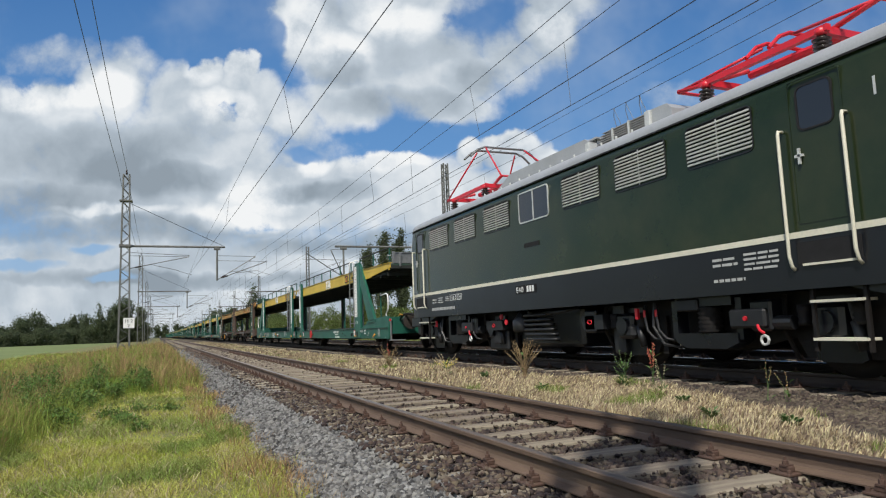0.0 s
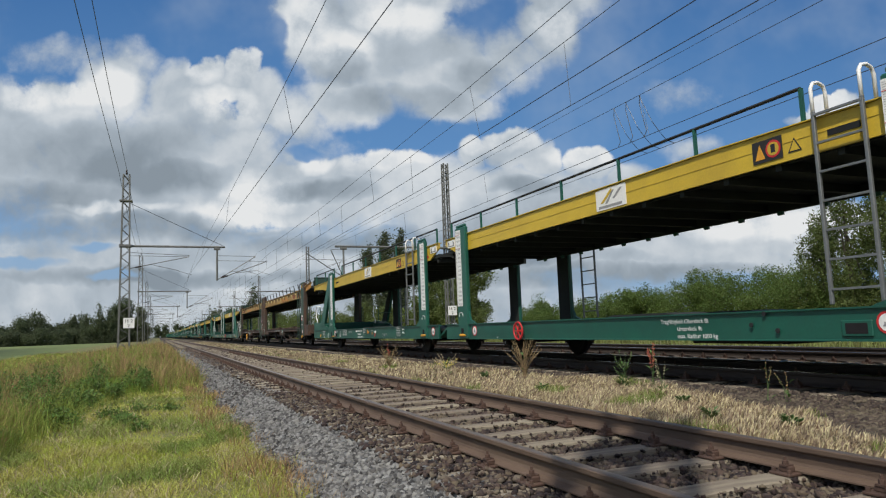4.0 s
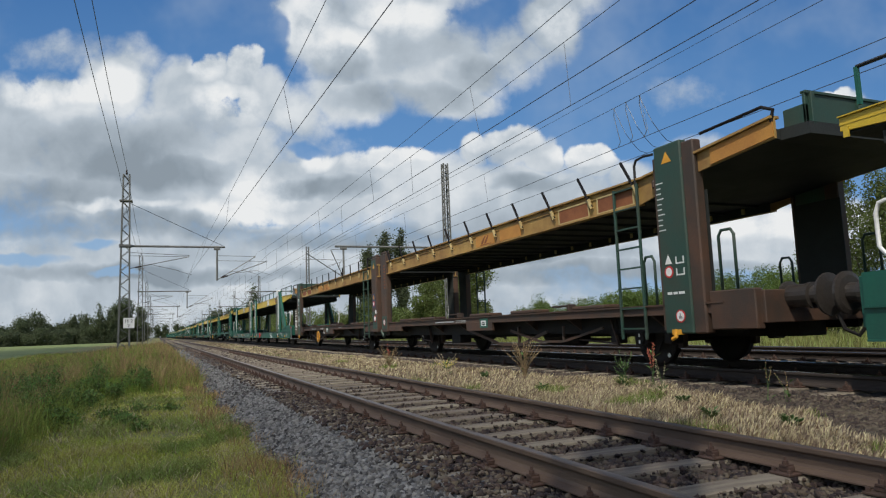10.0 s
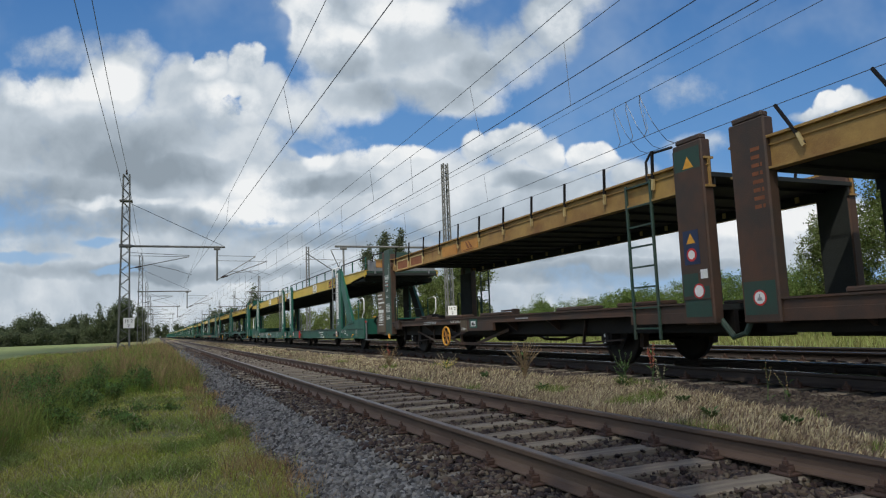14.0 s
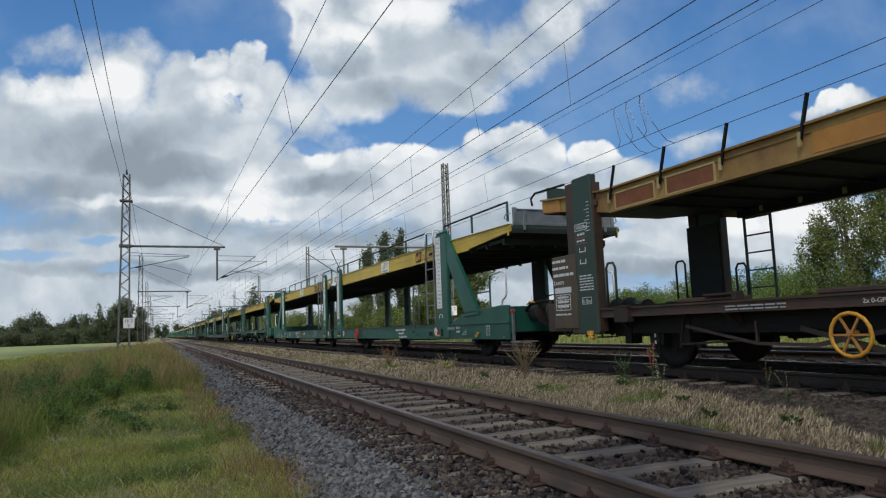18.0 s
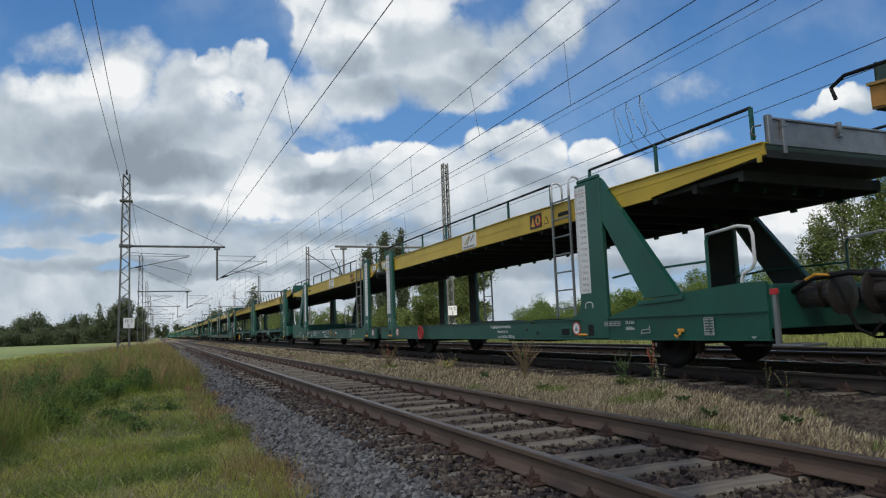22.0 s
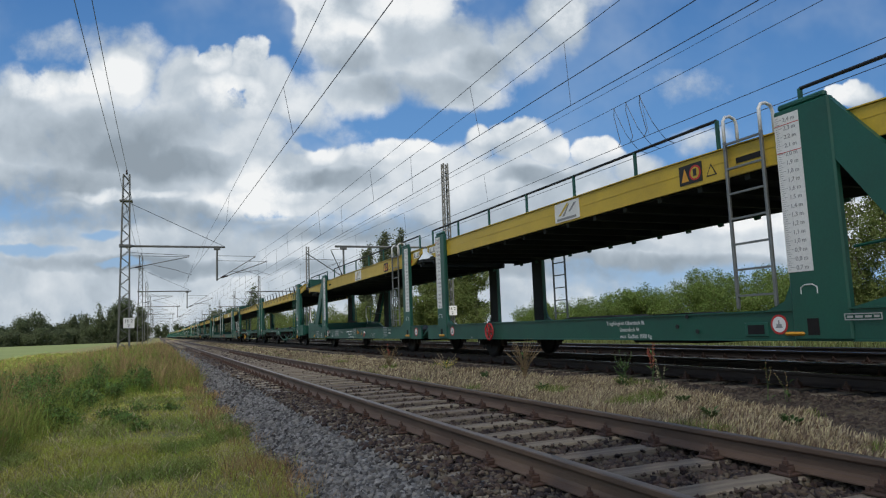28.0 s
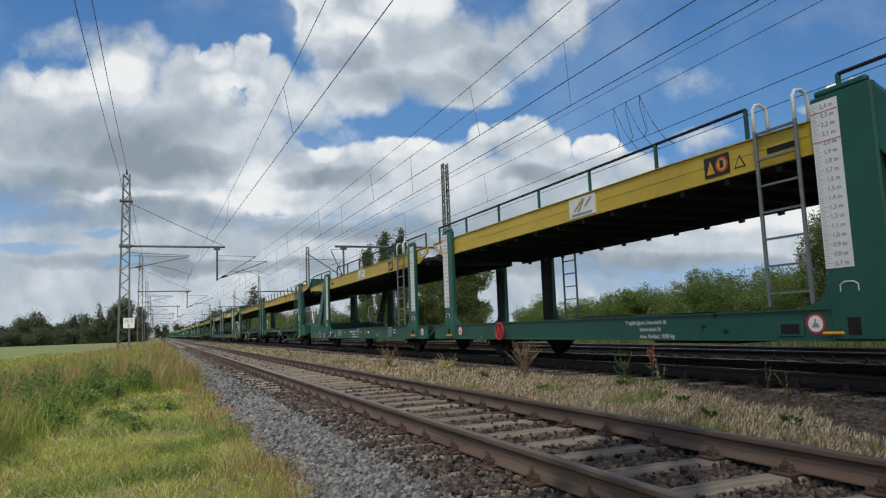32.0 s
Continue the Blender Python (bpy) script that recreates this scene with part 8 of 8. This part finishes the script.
# bushes and trees beyond the far line
k = 0
for y, x, h, r in ((17, 33, 3.4, 2.4), (20.5, 35, 3.8, 2.6), (25.5, 32, 3.3, 2.6), (28.5, 34, 3.1, 2.4), (32, 32, 3.3, 2.6), (35.5, 34, 3.9, 2.7), (39, 32, 3.2, 2.4), (42.5, 33, 2.9, 2.4), (22.5, 37, 3.6, 3.0), (27, 37.5, 3.9, 3.2), (30.5, 37, 3.7, 3.0), (34, 38, 4.0, 3.2), (37.5, 37, 3.8, 3.0), (41, 37, 3.6, 3.0), (45, 37, 3.3, 3.0), (49.5, 36, 3.1, 3.0), (54.5, 36, 3.0, 3.0), (60, 36, 3.3, 3.2),
                   (47, 33, 2.6, 2.5), (52, 32, 2.3, 2.3), (57, 34, 2.8, 2.6), (84, 33, 4.5, 3.5), (92, 32, 5.0, 3.5), (101, 33, 5.2, 4), (112, 33, 6.0, 4.5), (125, 34, 6, 5), (140, 33, 6, 5), (158, 34, 7, 6), (180, 34, 7, 7), (205, 35, 8, 8), (235, 35, 8, 8), (270, 35, 9, 9)):
    k += 1
    far = y > 80
    h *= 1.2 if y < 62 else 1.0
    tree("bush", x, y, h, bush_lobes(h, r, k), 13000 if not far else 8000, 0.056 if not far else 0.14, M_LEAF2 if not far else M_LEAF, "leafy green bush in the hedge beyond the line", 0.06, 5, k, "bush", "hedge beyond the line")


def poplar_lobes(h, r, seed):
    """Upswept boughs: small lobes round a narrow crown, thinning to the top."""
    rnd = random.Random(seed)
    out = []
    for k in range(46):
        q = rnd.uniform(0.06, 1.0)
        rad = r * (0.35 + 0.75 * math.sin(math.pi * min(1, 0.15 + 0.8 * q)) ** 0.8) * (1.05 - 0.55 * q)
        a, d = rnd.uniform(0, 6.28), rad * rnd.uniform(0.1, 1.0)
        s_ = r * rnd.uniform(0.16, 0.30)
        out.append((math.cos(a) * d, math.sin(a) * d, h * q, s_, s_, s_ * 1.7))
    return out


for x, y, h, r, n, q, lab in ((31.0, 20.3, 7.2, 1.9, 17000, 31, "tall young poplar beside the hedge"), (31.2, 22.3, 7.7, 1.8, 17000, 32, "tall young poplar beside the hedge"), (31.5, 17.6, 7.2, 1.8, 15000, 36, "young poplar beside the hedge"), (31.8, 24.3, 6.0, 1.6, 13000, 37, "young poplar beside the hedge")):
    tree("young_poplar", x, y, h, poplar_lobes(h, r, q), n, 0.062, M_LEAF, lab, 0.10, 9, q)
tree("broad_tree", 31, 64, 7.6, lobes(7.6, 3.0, 8, 33, 0.1, 0.4), 18000, 0.10, M_LEAF, "broad leafy tree beyond the line", 0.18, 9, 33)
tree("broad_tree", 32, 71, 8.0, lobes(8.0, 3.4, 8, 34, 0.1, 0.4), 16000, 0.11, M_LEAF, "broad leafy tree beyond the line", 0.18, 9, 34)
tree("broad_tree", 32, 79, 7.2, lobes(7.2, 3.4, 8, 35, 0.1, 0.4), 15000, 0.12, M_LEAF, "broad leafy tree beyond the line", 0.18, 9, 35)
for x, y, h, s in ((38.5, 118, 18.6, 41), (42.0, 119, 19.2, 42), (36.5, 122, 16.5, 43)):
    tree("tall_poplar", x, y, h, lobes(h, 2.1, 10, s, 0.2, 0.5), 9000, 0.2, M_FARLEAF, "tall dark poplar standing over the hedge", 0.25, 8, s, "tree", "poplars over the hedge")
# far woods on the side of the field
rnd = random.Random(5)
for k in range(44):
    x = -130 + 118 * (k / 43) + rnd.uniform(-2, 2)
    y = 260 + rnd.uniform(-14, 14)
    h = (7.5, 9.5, 8, 11)[k % 4] * rnd.uniform(0.85, 1.1) * (0.86 if x > -40 else 0.74)
    r = rnd.uniform(4.2, 5.6)
    conifer = k == 38
    tree("far_conifer" if conifer else "far_tree", x, y, h, lobes(h * (1.25 if conifer else 1), r * (0.5 if conifer else 1), 6, 60 + k, 0.05, 0.7 if conifer else 0.4), 5000, 0.25, M_FARLEAF, "dark tree in the wood beyond the field", 0.2, 3, 60 + k, "tree", "wood beyond the field")
for x, y, h, r, s in ((-9.5, 250, 14.0, 5.0, 95), (-13.5, 252, 12.0, 4.5, 96), (-5.5, 250, 11, 4.0, 97)):
    tree("far_tree", x, y, h, lobes(h, r, 8, s, 0.03, 0.45), 8000, 0.25, M_FARLEAF, "large dark tree behind the masts", 0.3, 4, s, "tree", "wood beyond the field")
for k in range(26):
    x, y, h = -128 + 4.7 * k, 247 + rnd.uniform(-4, 4), rnd.uniform(3.6, 5.2)
    tree("far_bush", x, y, h, lobes(h, 4.4, 5, 210 + k, 0.02, 0.2), 3600, 0.25, M_FARLEAF, "dark bush at the edge of the wood", 0.1, 2, 210 + k, "bush", "edge of the wood")
for k in range(8):
    x, y = -3 + rnd.uniform(-3, 2) + k * 0.3, 290 + 10 * k
    tree("far_tree", x - 6, y, 7, lobes(7, 3.5, 5, 110 + k, 0.05, 0.4), 1500, 0.42, M_FARLEAF, "dark tree in the wood beyond the field", 0.2, 3, 110 + k, "tree", "wood beyond the field")
for k in range(10):
    x, y, h = 24 + 3.2 * k + rnd.uniform(-2, 2), 330 + rnd.uniform(-15, 15), rnd.uniform(9, 13)
    if k == 5:
        h = 22
    tree("far_tree", x, y, h, lobes(h, 4.5, 6, 130 + k, 0.05, 0.4), 2000, 0.5, M_FARLEAF, "dark tree far along the line", 0.3, 3, 130 + k, "tree", "trees far along the line")


def spire(h, r, seed):
    """Tiers of a narrow conifer, tapering to its tip."""
    rnd = random.Random(seed)
    out = []
    for k in range(12):
        q = 0.06 + 0.92 * k / 11
        w = r * (1.0 - q) * rnd.uniform(0.85, 1.15) + 0.12
        out.append((rnd.uniform(-0.15, 0.15) * r, rnd.uniform(-0.15, 0.15) * r, h * q, w, w, h * 0.07))
    return out


for x, y, h, r, q in ((-17.6, 243, 12.6, 2.7, 171), (-14.4, 244, 11.2, 2.3, 172), (-21.5, 246, 9.6, 2.2, 173)):
    tree("far_conifer", x, y, h, spire(h, r, q), 4500, 0.24, M_FARLEAF, "dark pointed conifer at the edge of the wood", 0.2, 2, q, "tree", "wood beyond the field")
for k in range(13):
    x, y, h = -66 + 10.5 * k + rnd.uniform(-3, 3), 838 + rnd.uniform(0, 12), rnd.uniform(10, 17)
    tree("far_tree", x, y, h, lobes(h, 7.0, 6, 180 + k, 0.03, 0.4), 1600, 0.75, M_FARLEAF, "hazy dark tree at the far end of the line", 0.4, 2, 180 + k, "tree", "trees far along the line")

# ---- sleepers, fastenings and stones ----
SL0, SLD = 3.24, 0.632


def sleepers():
    rnd = random.Random(3)
    forms = []
    for q in range(4):
        m = Mesh()
        top, hw = -0.178, 0.108
        xs = [-1.30, -0.9, -0.4, 0.2, 0.7, 1.30]
        sec = []
        for x in xs:
            j, dz = rnd.uniform(-0.008, 0.008), rnd.uniform(-0.006, 0.004)
            sec.append([(x, -hw + j, top - 0.16), (x, -hw + j, top - 0.012 + dz), (x, -hw + 0.012 + j, top + dz), (x, hw - 0.012 + j, top + dz), (x, hw + j, top - 0.012 + dz), (x, hw + j, top - 0.16)])
        v = [p for s in sec for p in s]
        f = [(i * 6 + a, i * 6 + (a + 1) % 6, i * 6 + 6 + (a + 1) % 6, i * 6 + 6 + a) for i in range(len(xs) - 1) for a in range(6)] + [tuple(range(6))[::-1], tuple(range(30, 36))]
        forms.append(m.add(v, f).make("sleeper", M_SLEEPER))
    pl = Mesh().box(-0.17, 0.17, -0.08, 0.08, -0.178, -0.161, 0.004)
    plate = pl.make("rib_plate", M_FAST)
    bt = Mesh()
    for s in (-1, 1):
        bt.box(s * 0.095 - 0.03, s * 0.095 + 0.03, -0.04, 0.04, -0.162, -0.125, 0.006)
        bt.box(s * 0.085 - 0.045, s * 0.085 + 0.02, -0.028, 0.028, -0.128, -0.116)
        bt.lathe([(0.020, 0), (0.020, 0.026), (0.010, 0.027), (0.010, 0.05)], (s * 0.105, 0, -0.117), "z", 6)
        for d in (-0.06, 0.06):
            bt.lathe([(0.016, 0), (0.014, 0.022)], (s * 0.145, d, -0.161), "z", 6)
    bolts = bt.make("clip_and_bolts", M_FAST)
    rest = Mesh()
    for k in range(-14, 330):
        y = SL0 + SLD * k
        if -1 < y < 62:
            sl = part("sleeper", forms[k % 4], M_SLEEPER, TRACK_NEAR)
            sl.matrix_basis = pose(0.02 * rnd.uniform(-1, 1), y + 0.012 * rnd.uniform(-1, 1), 0.006 * rnd.uniform(-1, 0.5), 0, 0, rnd.uniform(-0.7, 0.7))
            if y < 40:
                for s in (-1, 1):
                    p = part("rib_plate", plate, M_FAST, TRACK_NEAR)
                    p.matrix_basis = pose(s * GAUGE / 2, y, 0.002)
                    b = part("clip_and_bolts", bolts, M_FAST, p)
        else:
            rest.box(-1.3, 1.3, y - 0.125, y + 0.125, -0.34, -0.178)
    tagged(part("far_sleepers", rest, M_SLEEPER, TRACK_NEAR), kind="stuff")
    for tr in (TRACK_MAIN, TRACK_FAR):
        far = Mesh()
        for k in range(-14, 330):
            y = SL0 + SLD * k + 0.2
            if 2 < y < 40:
                sl = part("sleeper", forms[k % 4], M_SLEEPER, tr)
                sl.matrix_basis = pose(0, y, 0)
                for s in (-1, 1):
                    p = part("rib_plate", plate, M_FAST, tr)
                    p.matrix_basis = pose(s * GAUGE / 2, y, 0.002)
                    part("clip_and_bolts", bolts, M_FAST, p)
            else:
                far.box(-1.3, 1.3, y - 0.125, y + 0.125, -0.34, -0.178)
        tagged(part("far_sleepers", far, M_SLEEPER, tr), kind="stuff")


def blocky():
    """A broken block: eight corners and twelve faces."""
    v = np.array([(a, b, c) for a in (-1, 1) for b in (-1, 1) for c in (-1, 1)], float) * 0.62
    f = np.array([(0, 1, 3), (0, 3, 2), (4, 6, 7), (4, 7, 5), (0, 4, 5), (0, 5, 1), (2, 3, 7), (2, 7, 6), (0, 2, 6), (0, 6, 4), (1, 5, 7), (1, 7, 3)])
    return v, f


def stones(name, x, y, z, size, material, label, parent=None):
    """Broken stones, each an uneven lump turned at random."""
    v0, f0 = blocky()
    n = len(x)
    q = RNG.normal(size=(n, 4))
    q /= np.linalg.norm(q, axis=1)[:, None]
    w, a, b, c = q.T
    R = np.stack([1 - 2 * (b * b + c * c), 2 * (a * b - c * w), 2 * (a * c + b * w), 2 * (a * b + c * w), 1 - 2 * (a * a + c * c), 2 * (b * c - a * w), 2 * (a * c - b * w), 2 * (b * c + a * w), 1 - 2 * (a * a + b * b)], 1).reshape(n, 3, 3)
    v = v0[None] * RNG.uniform(0.55, 1.35, (n, 8, 3)) * RNG.uniform(0.6, 1.3, (n, 1, 3))
    v = np.einsum("nij,nkj->nki", R, v) * size[:, None, None] * np.array([1, 1, 0.85])
    v += np.stack([x, y, z], 1)[:, None]
    f = (np.arange(n) * 8)[:, None, None] + f0[None]
    me = mesh_np(name, v.reshape(-1, 3), f.reshape(-1, 3), material)
    ob = new(name, me)
    ob.parent = parent
    return tagged(ob, label, "" if parent else "stones", kind="stuff")


def bed_z(x, y):
    """Top of the siding's ballast."""
    z = np.where(x < 1.75, -0.50 + 0.285 * (x - 0.95) / 0.80, -0.215)
    z = np.where(x > 4.3, -0.30 + 0.085 * (4.75 - x) / 0.45, z)
    z = z - 0.032 * np.clip((0.82 - np.abs(x - NEAR)) / 0.12, 0, 1)
    return z


def ballast():
    ps = [scatter(24000, 0.95, 2.0, 3.5, 13, 1.5), scatter(13000, 0.95, 2.0, 10, 60, 1.5)]
    x, y = np.concatenate([p[0] for p in ps]), np.concatenate([p[1] for p in ps])
    keep = x > 1.02 + RNG.uniform(0, 0.2, len(x)) + 0.10 * np.sin(y * 2.1)
    x, y = x[keep], y[keep]
    stones("shoulder_stones", x, y, bed_z(x, y) + RNG.uniform(-0.01, 0.015, len(x)), RNG.uniform(0.014, 0.036, len(x)) * np.clip(y / 14, 1, 2), M_STONE, "grey broken ballast stones on the shoulder")
    ps = [scatter(30000, 1.7, 4.6, 2.3, 12, 1.5), scatter(18000, 1.7, 4.6, 9, 60, 1.5)]
    x, y = np.concatenate([p[0] for p in ps]), np.concatenate([p[1] for p in ps])
    ph = ((y - SL0 + SLD / 2) % SLD) - SLD / 2
    on = np.abs(ph) < 0.125
    r = RNG.uniform(0, 1, len(x))
    keep = ~on | (r < 0.008) | ((np.abs(ph) > 0.095) & (r < 0.5)) | ((x < 2.2) & (r < 0.55 + 0.25 * np.sin(y * 1.9))) | ((x > 4.05) & (r < 0.35))
    x, y, on, ph = x[keep], y[keep], on[keep], ph[keep]
    stones("track_stones", x, y, np.where(on, np.where(np.abs(ph) > 0.095, -0.19, -0.172), bed_z(x, y) + RNG.uniform(0.0, 0.035, len(x))), RNG.uniform(0.012, 0.040, len(x)) * np.where(on, 0.7, 1) * np.clip(y / 14, 1, 2), M_STONE_RED, "rust-brown ballast stones between the sleepers")
    ps = [scatter(9000, 5.0, 6.9, 2.8, 9, 1.2), scatter(5000, 6.2, 6.9, 8, 26, 1.3), scatter(6000, 6.7, 13.9, 4, 30, 1.4)]
    x, y = np.concatenate([p[0] for p in ps]), np.concatenate([p[1] for p in ps])
    k = x > np.minimum(6.2, strip_edge(y) - 0.35) + RNG.uniform(0, 0.4, len(x))
    x, y = x[k], y[k]
    z = np.where(x < 6.75, np.where(x < 6.2, zs(x, y) + 0.01, np.maximum(zs(x, y), -0.22 + 0.145 * (x - 6.2) / 0.55)), -0.075)
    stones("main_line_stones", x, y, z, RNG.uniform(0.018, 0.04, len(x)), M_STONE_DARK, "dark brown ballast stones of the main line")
    # the nearest stones, one by one
    v0, f0 = blocky()
    forms = []
    for k in range(8):
        v = v0 * RNG.uniform(0.55, 1.35, (8, 3)) * RNG.uniform(0.6, 1.3, (1, 3))
        forms.append(mesh_np("stone", v, f0, M_STONE))
    bedob = bpy.data.objects["ballast_bed"]
    for k in range(280):
        x, y = RNG.uniform(1.15, 1.95), 3.9 + 3.6 * RNG.uniform() ** 1.3
        s = RNG.uniform(0.022, 0.042)
        ob = part("stone", forms[k % 8], M_STONE, bedob)
        ob.matrix_basis = Matrix.LocRotScale((x, y, float(bed_z(np.array(x), y)) + 0.006), Euler(RNG.uniform(0, 6.28, 3)), (s, s, s))


ballast()
sleepers()

# ---- what moves ----
# seconds and metres that the train has rolled
RUN = [(0, 0.0), (1, 4.98), (2, 9.93), (3, 14.81), (4, 19.58), (5, 24.25), (6, 28.8), (7, 33.25), (8, 37.58), (9, 41.78), (10, 45.85), (11, 49.76), (12, 53.49),
       (13, 57.01), (14, 60.3), (15, 63.35), (16, 66.13), (17, 68.63), (18, 70.86), (19, 72.82), (20, 74.52), (21, 75.98), (22, 77.22), (23, 78.27), (24, 79.15),
       (25, 79.88), (26, 80.48), (27, 80.96), (28, 81.32), (29, 81.58), (30, 81.73), (31, 81.79), (32, 81.79)]


def motions():
    for ob, y0 in TRAIN:
        walk(ob, [(t, pose(MAIN, y0 - s, RAISE)) for t, s in RUN])
    for ob, r, parts in WHEELS:
        for p in parts:
            c = p.matrix_basis.translation.copy()
            walk(p, [(t, pose(c.x, c.y, c.z, math.degrees(s / r))) for t, s in fine_run()])
    walk(CLOUD, [(t, Matrix.Translation(CLOUD_AT + Vector((x, 0, 0)))) for t, x in ((0, -29), (7, -1), (12, 9.5), (16, 14.5), (20, 18), (24, 21), (28, 26.8), (32, 35.5))])
    walk(SKY, [(0, pose(0, 0, 0, 0, 0, 0)), (32, pose(0, 0, 0, 1.25, 0, -0.8))])


def fine_run():
    """The run in steps short enough for a wheel to turn less than a quarter."""
    out, ts, ss = [], [t for t, s in RUN], [s for t, s in RUN]
    v = np.gradient(ss, ts)
    for i in range(len(ts) - 1):
        k = max(1, math.ceil((ss[i + 1] - ss[i]) / 0.5))
        for j in range(k):
            a = j / k
            h0, h1, h2, h3 = 2 * a ** 3 - 3 * a ** 2 + 1, a ** 3 - 2 * a ** 2 + a, -2 * a ** 3 + 3 * a ** 2, a ** 3 - a ** 2
            out.append((round((ts[i] + a) * FPS) / FPS, h0 * ss[i] + h1 * v[i] + h2 * ss[i + 1] + h3 * v[i + 1]))
    return out + [(32, ss[-1])]


motions()
